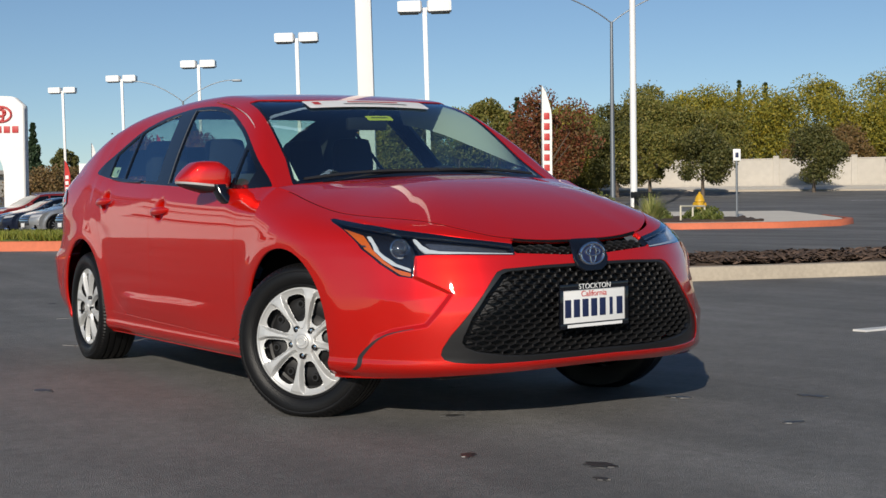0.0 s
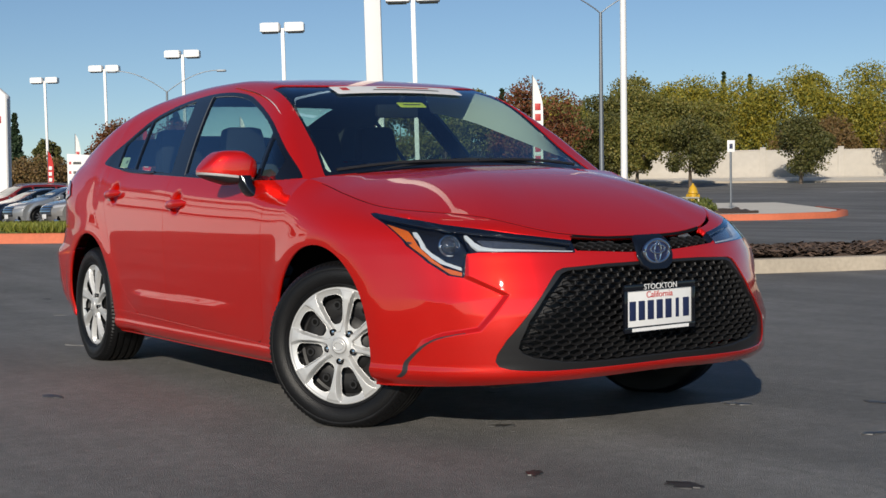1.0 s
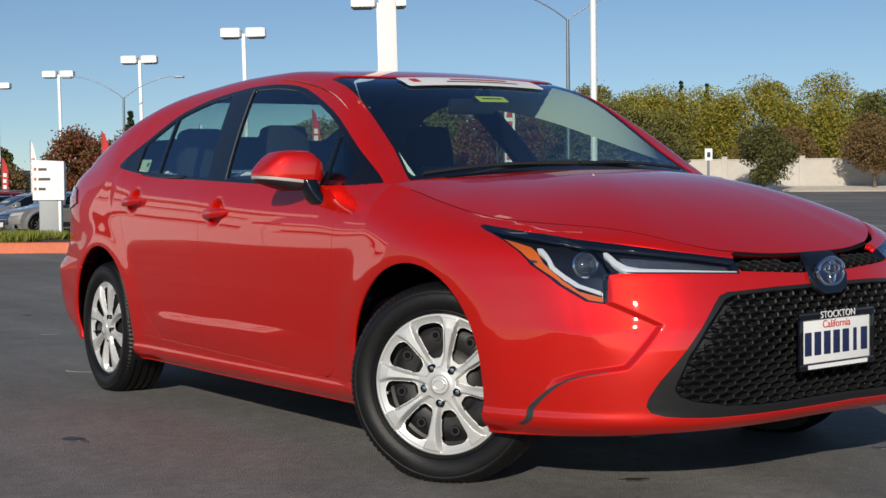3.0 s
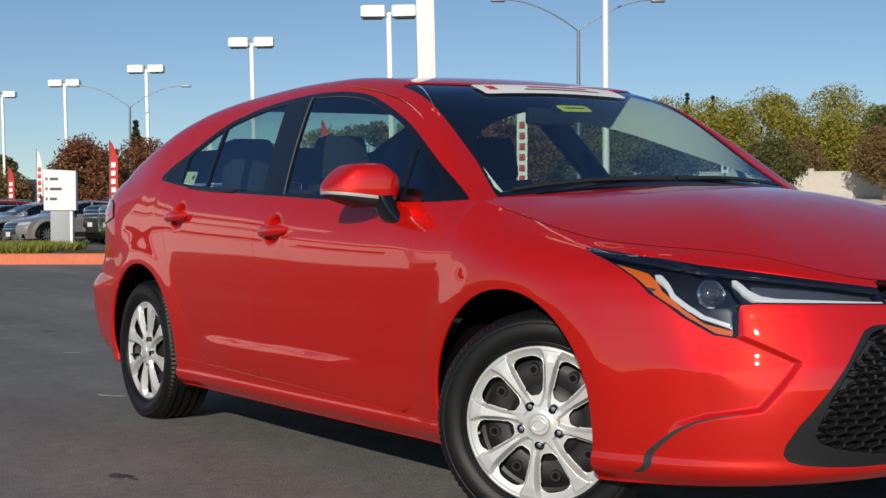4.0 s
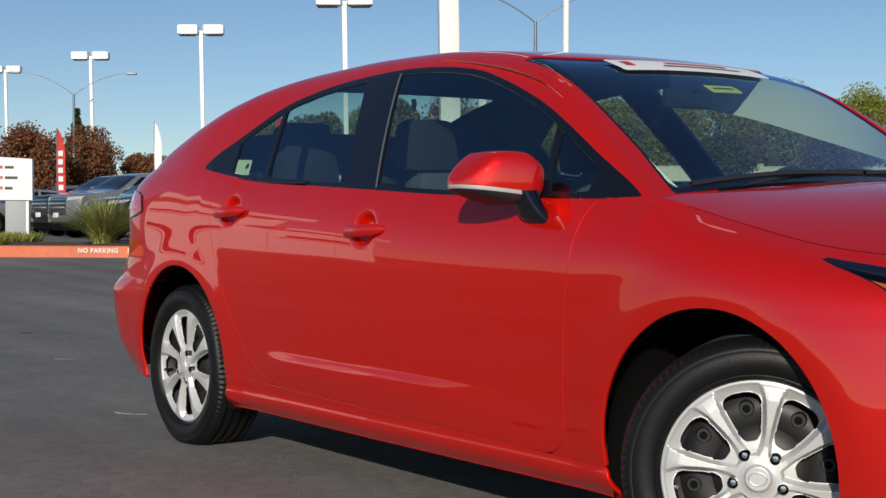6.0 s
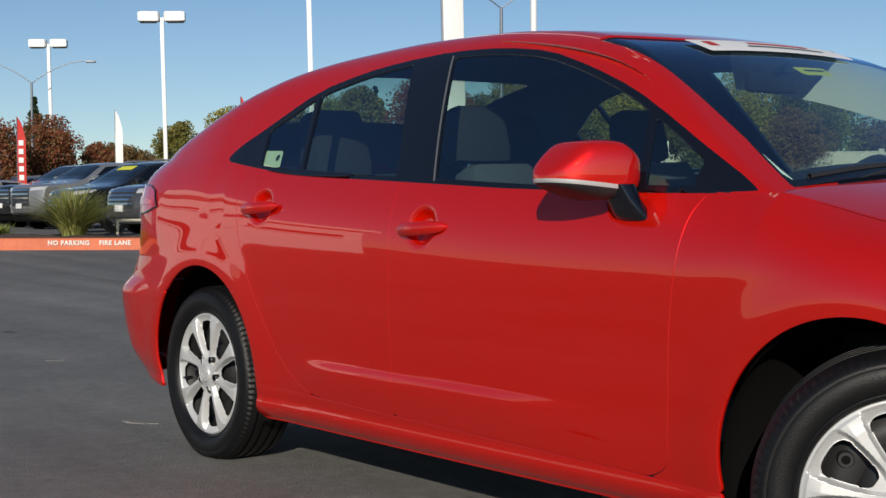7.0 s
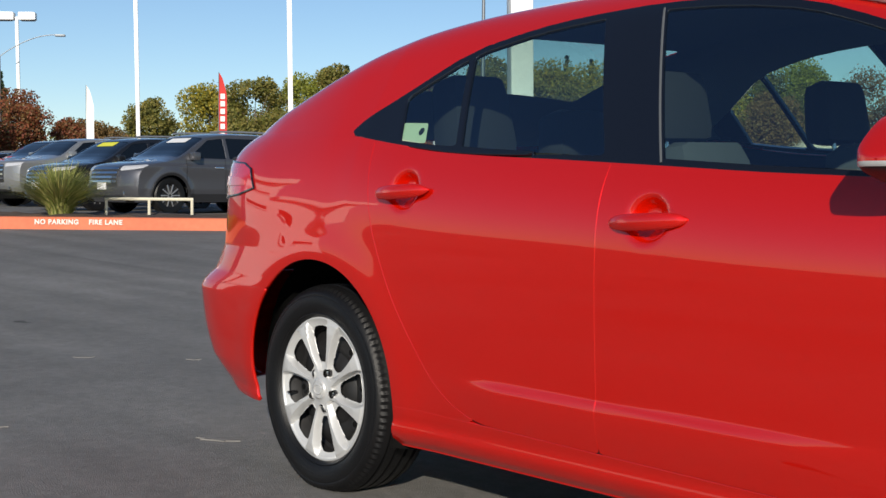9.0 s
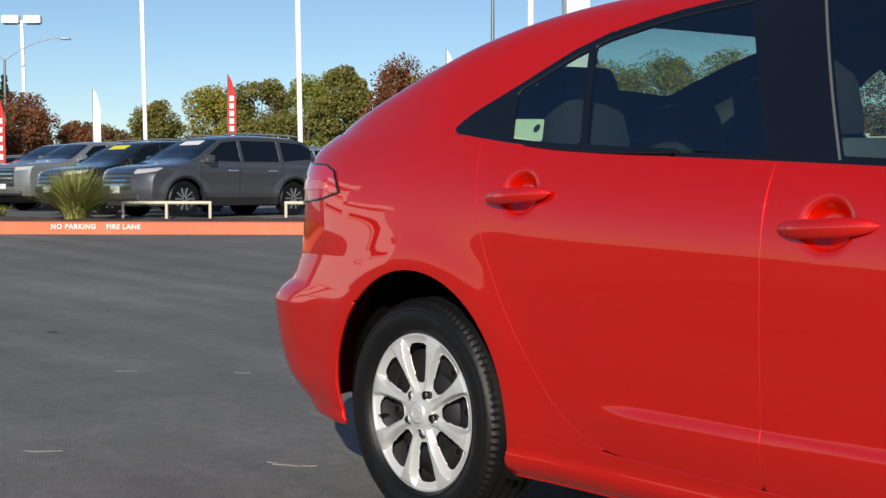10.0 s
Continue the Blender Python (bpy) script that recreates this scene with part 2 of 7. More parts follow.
# ---- car body surfaces: x forward, y to the car's left, z up, origin on the ground between the axles ----
def curve(*pts):
    """A smooth monotone curve through a few (x, y) knots."""
    px = np.array([p[0] for p in pts], float)
    py = np.array([p[1] for p in pts], float)
    h, d = np.diff(px), np.diff(py) / np.diff(px)
    m = np.zeros_like(px)
    m[0], m[-1] = d[0], d[-1]
    for i in range(1, len(px) - 1):
        if d[i - 1] * d[i] > 0:
            w1, w2 = 2 * h[i] + h[i - 1], h[i] + 2 * h[i - 1]
            m[i] = (w1 + w2) / (w1 / d[i - 1] + w2 / d[i])

    def f(x):
        x = np.clip(np.asarray(x, float), px[0], px[-1])
        i = np.clip(np.searchsorted(px, x) - 1, 0, len(px) - 2)
        t = (x - px[i]) / h[i]
        return ((1 + 2 * t) * (1 - t) ** 2 * py[i] + t * (1 - t) ** 2 * h[i] * m[i]
                + t * t * (3 - 2 * t) * py[i + 1] + t * t * (t - 1) * h[i] * m[i + 1])
    return f


XF, XR = 1.0, -1.2                 # where the front and rear corners begin
ARCH_F, ARCH_R, HUB = 1.243, -1.355, 0.306
half_width = curve((.19, .780), (.215, .807), (.243, .819), (.264, .8165), (.29, .821), (.345, .829), (.425, .836), (.50, .8405), (.60, .845), (.70, .847), (1.2, .847))
fold = curve((.28, 0), (.31, .003), (.36, .0085), (.385, .0095), (.40, .0065), (.42, 0), (1.2, 0))      # the pressed line low on the doors
fold_run = curve((-1.2, 0), (-.80, 0), (-.55, 1), (.10, 1), (.66, 0), (1.0, 0))
nose_x = curve((.17, 2.03), (.19, 2.05), (.235, 2.105), (.30, 2.118), (.40, 2.136), (.44, 2.139), (.48, 2.138), (.52, 2.131), (.56, 2.122), (.60, 2.110), (.63, 2.10), (.67, 2.075), (.8, 2.05), (1.0, 2.03))
nose_n = curve((.2, 3.0), (.57, 2.55), (.8, 2.4))
tail_x = curve((.2, -2.08), (.3, -2.15), (.45, -2.222), (.57, -2.240), (.64, -2.19), (.85, -2.15), (1.0, -2.13), (1.1, -2.11))
top_front = curve((0, .668), (.10, .670), (.23, .685), (.44, .752), (.69, .79), (.85, .845), (1.0, .905))
belt = curve((-1.2, 1.03), (-1.09, 1.012), (-.85, .982), (-.23, .95), (.21, .925), (.93, .905), (1.0, .905))
top_rear = curve((0, 1.03), (.25, 1.055), (.5, 1.05), (.8, 1.035), (1, 1.03))
roll_k = curve((0, 1.5), (.3, 1.6), (.5, 2.4), (.9, 2.4), (1.0, 1.62), (1.05, 1.12), (1.15, .69), (1.9, .646), (2.08, .495), (2.2, .57), (2.32, .75), (2.6, 1.6), (3, 1.6))
roll_h = curve((0, .04), (.2, .05), (.5, .13), (.9, .16), (1.1, .225), (1.9, .26), (2.08, .36), (2.2, .36), (2.6, .12), (3, .1))
low_edge = curve((0, .210), (.35, .204), (.55, .190), (.72, .182), (1.0, .187), (2.0, .19), (2.3, .225), (3, .24))


CHEEK = [(-.617, .560), (-.526, .498), (-.600, .386), (-.675, .367), (-.710, .345), (-.737, .290), (-.748, .18), (-.95, .18), (-.95, .85), (-.70, .80), (-.62, .70), (-.61, .62)]


def soft_step(t):
    t = np.clip(t, 0, 1)
    return t * t * (3 - 2 * t)


def cheek_depth(d):
    """Deepest just inside its edge, then rising back to the skin."""
    return soft_step(d / .018 + .4) * (1 - .85 * soft_step(np.maximum(d, 0) / .17))


def top_z(s):
    return np.where(s < 1, top_front(s), np.where(s <= 2, belt(XF + (XR - XF) * (s - 1)), top_rear(s - 2)))


def wrap(s, v):
    """The lower body: s runs round it, 0 nose, 1 to 2 along the right side, 3 tail; v from the lower edge (0) to the shoulder (1)."""
    s, v = np.broadcast_arrays(np.asarray(s, float), np.asarray(v, float))
    zt, zb = top_z(s), low_edge(s)
    z = zb + (zt - zb) * v
    h = roll_h(s)
    p = 3.0
    b = half_width(z) + fold(z) * np.where((s > 1) & (s < 2), fold_run(XF + (XR - XF) * (s - 1)), 0)
    b = b + np.where((s > 1) & (s < 2), .003 + .003 * np.cos((np.clip(s, 1, 2) - 1.5) * 2 * np.pi), 0)      # the doors bow out a little in plan
    roll = roll_k(s) * h / p * np.clip((z - zt + h) / h, 0, None) ** p
    fs, rs = np.clip(s, 0, 1), np.clip(s - 2, 0, 1)
    # front corner
    fa = fs * np.pi / 2
    n = nose_n(z)
    fr = (np.abs(np.cos(fa)) ** n + np.abs(np.sin(fa)) ** n) ** (-1 / n)
    # rear corner
    ra = (1 - rs) * np.pi / 2
    rn = np.interp(z, [.24, .34, .56, .62, .70], [5.0, 6.6, 6.6, 5.1, 4.5])
    rr = (np.abs(np.cos(ra)) ** rn + np.abs(np.sin(ra)) ** rn) ** (-1 / rn)
    bb = b - roll * np.where(s < 1, 1, 1)
    front = s < 1
    rear = s > 2
    x = np.where(front, XF + (nose_x(z) - roll * .8 - XF) * fr * np.cos(fa),
                 np.where(rear, XR + (tail_x(z) + roll * .8 - XR) * rr * np.cos(ra), XF + (XR - XF) * (s - 1)))
    y = np.where(front, bb * fr * np.sin(fa), np.where(rear, bb * rr * np.sin(ra), bb))
    side = np.clip((s - .45) / .25, 0, 1) * np.clip((2.75 - s) / .2, 0, 1)
    for xw, rad in ((ARCH_F, .355), (ARCH_R, .373)):
        d = np.hypot(x - xw, z - .325)
        y = y + side * .009 * np.exp(-((d - rad) / .075) ** 2)
    # cups behind the door handles
    for hx, hz in ((-.105, .828), (-.955, .885)):
        d = np.hypot((x - hx) / 1.1, z - hz)
        y = y - .028 * np.exp(-(d / .042) ** 4) * (np.abs(s - 1.5) < .6)
    # the cheeks of the front bumper lie a little deeper
    deep = .011 * cheek_depth(outline(CHEEK, -y, z)) * np.clip((.78 - s) / .22, 0, 1) * np.clip((.752 - y) / .07, 0, 1) * front
    x = x - deep * np.cos(fa)
    y = y - deep * np.sin(fa)
    return np.stack([x, -y, z], -1)


roof_z = curve((-2.14, 1.045), (-2.05, 1.062), (-1.9, 1.105), (-1.7, 1.185), (-1.5, 1.262), (-1.3, 1.322), (-1.1, 1.36), (-.85, 1.385), (-.5, 1.398), (-.2, 1.393), (.1, 1.368), (.36, 1.318), (.94, .995), (1.06, .93), (1.14, .90))
crown = curve((-2.1, .03), (-1.6, .10), (-1.0, .06), (.2, .06), (.6, .12), (1.0, .16))
_s = np.linspace(.93, 2.93, 400)
_top = wrap(_s, np.ones_like(_s))
_o = np.argsort(_top[:, 0])
_tx, _ty, _tz = _top[_o, 0], -_top[_o, 1], _top[_o, 2]


def shoulder(x):
    """Half-width and height of the shoulder line at x."""
    return np.interp(x, _tx, _ty), np.interp(x, _tx, _tz)


def cabin(x, y):
    """The upper body (glass, pillars, roof, deck) as a height over the plan."""
    x, y = np.broadcast_arrays(np.asarray(x, float), np.asarray(y, float))
    yb, zb = shoulder(x)
    e = yb - np.abs(y)
    side = zb + (-.52 + np.sqrt(np.maximum(.2704 + 1.0 * e, .0005))) / .5
    top = roof_z(x) - crown(x) * y * y
    r = .09
    hh = np.maximum(r - np.abs(side - top), 0) / r
    z = np.minimum(side, top) - hh * hh * r / 4
    return np.stack([x, y, z], -1)


def hood_skin(x, y):
    """The bonnet as a height over the plan, from the shoulder line up to a low dome."""
    x, y = np.broadcast_arrays(np.asarray(x, float), np.asarray(y, float))
    dx = np.maximum(x - XF, 0)
    a0 = np.arctan2(np.abs(y) / .75, np.maximum(dx, 1e-4) / 1.06) / (np.pi / 2)
    for _ in range(3):
        p = wrap(np.minimum(a0, 1), 1.0)
        ra, rp = np.hypot(dx, y), np.hypot(p[..., 0] - XF, p[..., 1])
        # the angle of the edge point that lies on the same ray
        ang = np.arctan2(np.abs(y), np.maximum(dx, 1e-4))
        pa = np.arctan2(-p[..., 1], np.maximum(p[..., 0] - XF, 1e-4))
        a0 = np.clip(a0 + (ang - pa) / (np.pi / 2), 0, 1)
    rho = np.clip(ra / np.maximum(rp, .05), 0, 1.15)
    w = rho ** 2.3
    z = top_front(a0) * w + .943 * (1 - w)
    return np.stack([x, y, z], -1)


# ---- the red sedan ----
GAP = .0017
door_front = curve((.19, .745), (.262, .745), (.30, .758), (.62, .782), (.77, .80), (.86, .815), (.95, .86))      # front edge of the front door, x by height
door_back = curve((.25, -.70), (.30, -.745), (.36, -.81), (.43, -.87), (.63, -1.01), (.79, -1.085), (1.02, -1.14))  # rear edge of the rear door
door_low = curve((-.9, .304), (-.74, .301), (-.25, .290), (.5, .272), (.80, .264))
PILLAR_X = -.25
LAMP = [(-.722, .783), (-.706, .771), (-.66, .748), (-.62, .732), (-.576, .721), (-.454, .694), (-.36, .678), (-.298, .668), (-.303, .627), (-.45, .634), (-.575, .638), (-.607, .634), (-.618, .556), (-.649, .563), (-.689, .608), (-.722, .664), (-.731, .715), (-.732, .76)]
GRILLE_OUT = [(-.352, .581), (-.2, .588), (.2, .590), (.395, .590), (.425, .574), (.45, .535), (.583, .305), (.588, .280), (.572, .256), (.50, .247), (0, .241), (-.40, .242), (-.47, .246), (-.52, .252), (-.550, .262), (-.561, .281), (-.557, .305), (-.535, .351), (-.472, .44), (-.393, .552), (-.377, .571)]
GRILLE_IN = [(-.335, .573), (-.2, .579), (.2, .580), (.375, .578), (.402, .560), (.427, .52), (.520, .345), (.523, .322), (.505, .303), (.45, .288), (.26, .272), (.07, .263), (-.163, .261), (-.266, .263), (-.356, .269), (-.451, .286), (-.488, .303), (-.501, .322), (-.498, .343), (-.472, .413), (-.42, .495), (-.362, .562)]
UPPER_GRILLE = [(-.292, .682), (.268, .70), (.272, .630), (.10, .618), (-.10, .618), (-.297, .632)]
TAIL_LAMP = [(-2.3, .985), (-1.80, .962), (-1.745, .945), (-1.70, .885), (-1.80, .865), (-2.3, .825)]
DLO = [(.945, .902), (.26, .921), (-.18, .946), (-.79, .978), (-1.04, 1.006), (-1.235, 1.034), (-1.262, 1.044), (-1.215, 1.085), (-1.10, 1.146), (-.908, 1.258), (-.70, 1.302), (-.538, 1.320), (-.30, 1.332), (-.08, 1.322), (.12, 1.294), (.31, 1.235), (.497, 1.164), (.67, 1.075), (.81, .99), (.905, .932)]


def rounded(points):
    """Cuts the corners of a closed outline."""
    q = np.array(points)
    nxt = np.roll(q, -1, 0)
    return np.stack([q * .78 + nxt * .22, q * .22 + nxt * .78], 1).reshape(-1, 2).tolist()


DLO = rounded(DLO)


def arches(P):
    """Distance outside the wheel openings."""
    x, z = P[..., 0], P[..., 2]
    front = np.hypot((x - ARCH_F) * np.where(x > ARCH_F, 1.10, 1.0), (z - .322) * .98) - .336
    rear = np.hypot(x - ARCH_R, z - .33) - .354
    return np.minimum(front, rear)


def blend_min(a, b, k):
    """The smaller of two distances, rounded over k where they cross."""
    h = np.clip(.5 + .5 * (b - a) / k, 0, 1)
    return b * (1 - h) + a * h - k * h * (1 - h)


def rear_door_cut(P):
    return blend_min(P[..., 0] - door_back(P[..., 2]), P[..., 2] - door_low(P[..., 0]), .13)


def front_door_cut(P):
    return blend_min(door_front(P[..., 2]) - P[..., 0], P[..., 2] - door_low(P[..., 0]), .07)


def bumper_seam(P):
    """Positive on the front bumper's side of its seam with the fender."""
    return P[..., 0] - (1.60 + .04 * (P[..., 2] - .5))


def lamp_out(P):
    """Distance inside the lamp's cut, which runs on past the bonnet's edge."""
    return outline(LAMP, P[..., 1], P[..., 2]) - np.where(P[..., 0] > 1.3, 0, 9)


_e = wrap(np.linspace(0, 1, 200), np.ones(200))


def lamp_in(P):
    return np.minimum(lamp_out(P), np.interp(np.abs(P[..., 1]), -_e[:, 1], _e[:, 2]) - .0005 - P[..., 2])


car = thing("car", (0, 0, 0), "glossy red compact sedan with silver wheel covers, parked on asphalt", "car")
SIDE_S = np.arange(.60, 2.30, .0055)
V_ALL = np.linspace(0, 1, 80)


def both(name, *args, **kw):
    """A panel on the right side and its mirror image on the left."""
    a = panel(name, *args, **kw)
    b = panel(name, *args, mirror=True, **kw)
    return a, b


doors = both("front_door", wrap, SIDE_S, V_ALL, lambda P: np.minimum.reduce([front_door_cut(P) - GAP, P[..., 0] - PILLAR_X - GAP, arches(P)]), RED, car, flip=True)
rear_doors = both("rear_door", wrap, SIDE_S, V_ALL, lambda P: np.minimum.reduce([PILLAR_X - P[..., 0] - GAP, rear_door_cut(P) - GAP, arches(P)]), RED, car, flip=True)
both("fender", wrap, np.arange(.5, 1.2, .0055), V_ALL, lambda P: np.minimum.reduce([-front_door_cut(P) - GAP, P[..., 0] - .6, -bumper_seam(P) - .0004, arches(P), P[..., 2] - door_low(P[..., 0]) * np.where(P[..., 0] < 1.0, 1, 0) - .001, -lamp_out(P) - GAP]), RED, car, flip=True)
both("side_sill", wrap, np.arange(1.0, 2.0, .0055), V_ALL, lambda P: np.minimum.reduce([door_low(P[..., 0]) - P[..., 2] - GAP, arches(P)]), RED, car, flip=True)
both("quarter_panel", wrap, np.arange(1.7, 2.75, .006), V_ALL, lambda P: np.minimum.reduce([-rear_door_cut(P) - GAP, -.55 - P[..., 0], P[..., 2] - np.where(P[..., 0] > -1.5, .2, .585) - .0, arches(P), P[..., 2] - np.where(P[..., 0] > -1.0, door_low(P[..., 0]), 0), P[..., 0] + 2.12, -outline(TAIL_LAMP, P[..., 0], P[..., 2]) - GAP]), RED, car, flip=True)
# black strips under the panel gaps stand in for the shade inside them
GAP_SHADE = material("black_gap_shade", (0.006, 0.006, 0.007), 0.8, grain_amount=0.1, spec=0.1)
both("door_seal", wrap, np.arange(1.48, 2.0, .002), np.linspace(0, 1, 260), lambda P: np.minimum(.004 - np.abs(rear_door_cut(P)), arches(P) - .012), GAP_SHADE, car, lift=-.0035, edge=0, flip=True)
both("door_seal", wrap, np.arange(1.04, 1.60, .002), np.linspace(0, 1, 260), lambda P: np.minimum(.004 - np.abs(front_door_cut(P)), P[..., 0] - PILLAR_X), GAP_SHADE, car, lift=-.0035, edge=0, flip=True)
both("door_seal", wrap, 1 + (XF - PILLAR_X) / (XF - XR) + np.linspace(-.0018, .0018, 4), np.linspace(0, 1, 60), lambda P: P[..., 2] - door_low(P[..., 0]), GAP_SHADE, car, lift=-.0035, edge=0, flip=True)
for m in (False, True):
    panel("rear_bumper", wrap, np.arange(2.05, 3.0, .006), V_ALL, lambda P: np.minimum.reduce([.583 - P[..., 2], arches(P), -1.5 - P[..., 0]]), RED, car, flip=True, mirror=m)
    panel("tail_panel", wrap, np.arange(2.4, 3.0, .008), V_ALL, lambda P: np.minimum.reduce([P[..., 2] - .587, -2.125 - P[..., 0], -outline(TAIL_LAMP, P[..., 0], P[..., 2])]), RED, car, flip=True, mirror=m)
    tail = panel("tail_light", wrap, np.arange(2.2, 2.95, .006), V_ALL, lambda P: outline(TAIL_LAMP, P[..., 0], P[..., 2]), TAIL_RED, car, "red tail light", lift=.004, edge=.03, flip=True, mirror=m)
    panel("tail_light_rim", wrap, np.arange(2.2, 2.6, .0018), np.linspace(.6, 1, 150), lambda P: np.minimum(outline(TAIL_LAMP, P[..., 0], P[..., 2]) + .001, .0022 - outline(TAIL_LAMP, P[..., 0], P[..., 2])), BLACK_GLOSS, tail, "black rim of the tail light", lift=.006, edge=.006, flip=True, mirror=m)
    # inner strip whose pink paints the tail light's bright highlights
    panel("light_bar", wrap, np.arange(2.2, 2.95, .004), np.linspace(.6, 1, 60), lambda P: outline([(-2.2, .925), (-1.82, .918), (-1.765, .908), (-1.76, .895), (-1.82, .893), (-2.2, .885)], P[..., 0], P[..., 2]), HIGHLIGHT_PINK, tail, "pale pink inner strip, highlights put into its colour", lift=.007, edge=.004, flip=True, mirror=m)


def front_cut(P):
    """What stays of the front bumper: its grilles and lamps are open."""
    y, z = P[..., 1], P[..., 2]
    return np.minimum.reduce([-outline(GRILLE_OUT, y, z), -outline(UPPER_GRILLE, y, z), -lamp_out(P) - GAP, bumper_seam(P) - .0004, arches(P)])


for m in (False, True):
    panel("front_bumper", wrap, np.arange(0, .80, .0036), np.linspace(0, 1, 150), front_cut, RED, car, flip=True, mirror=m, edge=.02)
    panel("grille_frame", wrap, np.arange(0, .55, .005), np.linspace(0, 1, 110), lambda P: np.minimum(outline(GRILLE_OUT, P[..., 1], P[..., 2]) - .001, -outline(GRILLE_IN, P[..., 1], P[..., 2])), FRAME_BLACK, car, "dark grey grille surround", lift=-.004, edge=.04, flip=True, mirror=m)

# bonnet
hx, hy = np.arange(.985, 2.12, .012), np.arange(-.80, .801, .012)


def hood_region(P):
    x, y = P[..., 0], np.abs(P[..., 1])
    ang = np.arctan2(y, np.maximum(x - XF, 1e-4))
    ss = np.linspace(0, 1, 200)
    top = wrap(ss, np.ones_like(ss))
    ea = np.arctan2(-top[:, 1], np.maximum(top[:, 0] - XF, 1e-4))
    er = np.hypot(top[:, 0] - XF, top[:, 1])
    return np.minimum(np.interp(ang, ea, er) - np.hypot(np.maximum(x - XF, 0), y) - .009, x - 1.0 - .06 * (1 - (y / .7) ** 2))


panel("hood", hood_skin, hx, hy, hood_region, RED, car, edge=.02)
# the bonnet gap gets a black strip as its shade
panel("hood_seal", hood_skin, np.arange(.985, 2.12, .005), np.arange(-.80, .801, .005), lambda P: np.minimum.reduce([.012 - np.abs(hood_region(P) + .003), P[..., 0] - 1.07, .30 - P[..., 1]]), GAP_SHADE, car, "black strip painting the shade in the bonnet gap", lift=-.002, edge=0)

# cabin
CX, CY = np.arange(-2.13, 1.075, .012), np.arange(-.86, .861, .010)


def windshield_in(P):
    x, y = P[..., 0], np.abs(P[..., 1])
    return np.minimum.reduce([x - (.352 - .10 * (y / .55) ** 2), .545 + .13 * (x - .33) + .03 * np.clip((x - .8) / .2, 0, 1) - y, 1.036 - .06 * (y / .6) ** 2 - x])


def rear_window_in(P):
    x, y = P[..., 0], np.abs(P[..., 1])
    return np.minimum.reduce([-1.14 + .04 * (y / .5) ** 2 - x, x + 1.66, .53 + .02 * (x + 1.2) - y])


def trunk_in(P):
    x, y = P[..., 0], np.abs(P[..., 1])
    return np.minimum.reduce([-1.70 - x, .60 - y, x + 2.105, on_cabin(P) - .006])


def dlo_in(P):
    return np.where(np.abs(P[..., 1]) > .40, outline(DLO, P[..., 0], P[..., 2]), -1)


def on_cabin(P):
    yb, zb = shoulder(P[..., 0])
    return yb - np.abs(P[..., 1]) + .004


panel("roof", cabin, CX, CY, lambda P: np.minimum.reduce([-windshield_in(P), -rear_window_in(P), -trunk_in(P) - GAP, -dlo_in(P), on_cabin(P), 1.0 + .03 * np.clip((np.abs(P[..., 1]) - .6) / .06, 0, 1) - P[..., 0]]), RED, car, "red roof with its pillars")
panel("trunk_lid", cabin, CX, CY, lambda P: trunk_in(P), RED, car)
panel("windshield", cabin, CX, CY, lambda P: windshield_in(P) - .012, GLASS, car, "tinted glass windshield", lift=-.006, edge=0)
rim = panel("windshield_band", cabin, CX, CY, lambda P: np.minimum(windshield_in(P) - .001, .014 - windshield_in(P) + .040 * np.clip((P[..., 0] - .92) / .08, 0, 1)), BLACK_GLOSS, car, "black edge of the windshield", lift=-.004, edge=.004)
panel("rear_window", cabin, CX, CY, lambda P: rear_window_in(P) - .004, GLASS, car, "tinted glass rear window", lift=-.006, edge=0)

# side windows: black frames, then the panes
div_rear = lambda z: -.789 - (z - .978) * .425
div_tip = lambda z: -1.043 - (z - 1.006) * .40
pil_b = lambda z: -.262 - (z - .952) * .56
pil_f = lambda z: -.110 - (z - .943) * .50
bar_f = lambda z: .645 - (z - .92) * .30
FX, FY = np.arange(-1.32, 1.0, .010), np.arange(-.86, -.42, .008)


def pane(lo, hi):
    return lambda P: np.minimum.reduce([outline(DLO, P[..., 0], P[..., 2]) - .016, P[..., 0] - lo(P[..., 2]) - .008, hi(P[..., 2]) - P[..., 0] - .008])


PANES = [pane(pil_f, bar_f), pane(lambda z: bar_f(z) + .004, lambda z: .80 + 0 * z), pane(div_rear, pil_b), pane(div_tip, div_rear)]
for m in (False, True):
    frame_part = panel("window_frame", cabin, FX, FY, lambda P: np.minimum.reduce([outline(DLO, P[..., 0], P[..., 2]) - .001] + [-q(P) for q in PANES]), BLACK_GLOSS, car, "black window frame", lift=.001, edge=.014, mirror=m)
    for q in PANES:
        panel("side_window", cabin, FX, FY, q, GLASS_SIDE, car, "tinted side window", lift=-.006, edge=0, mirror=m)


# front of the car over (y, z)
TY, TZ = np.linspace(0, .80, 201), np.linspace(.17, .84, 170)


def front_table():
    """The wrap's s for every (y, z) of the front."""
    y, z = np.meshgrid(TY, TZ, indexing="ij")
    lo, hi = np.zeros(y.shape), np.full(y.shape, .95)
    for _ in range(24):
        mid = (lo + hi) / 2
        v = (z - low_edge(mid)) / (top_z(mid) - low_edge(mid))
        far = -wrap(mid, v)[..., 1] < y
        lo, hi = np.where(far, mid, lo), np.where(far, hi, mid)
    return lo


S_TABLE = front_table()


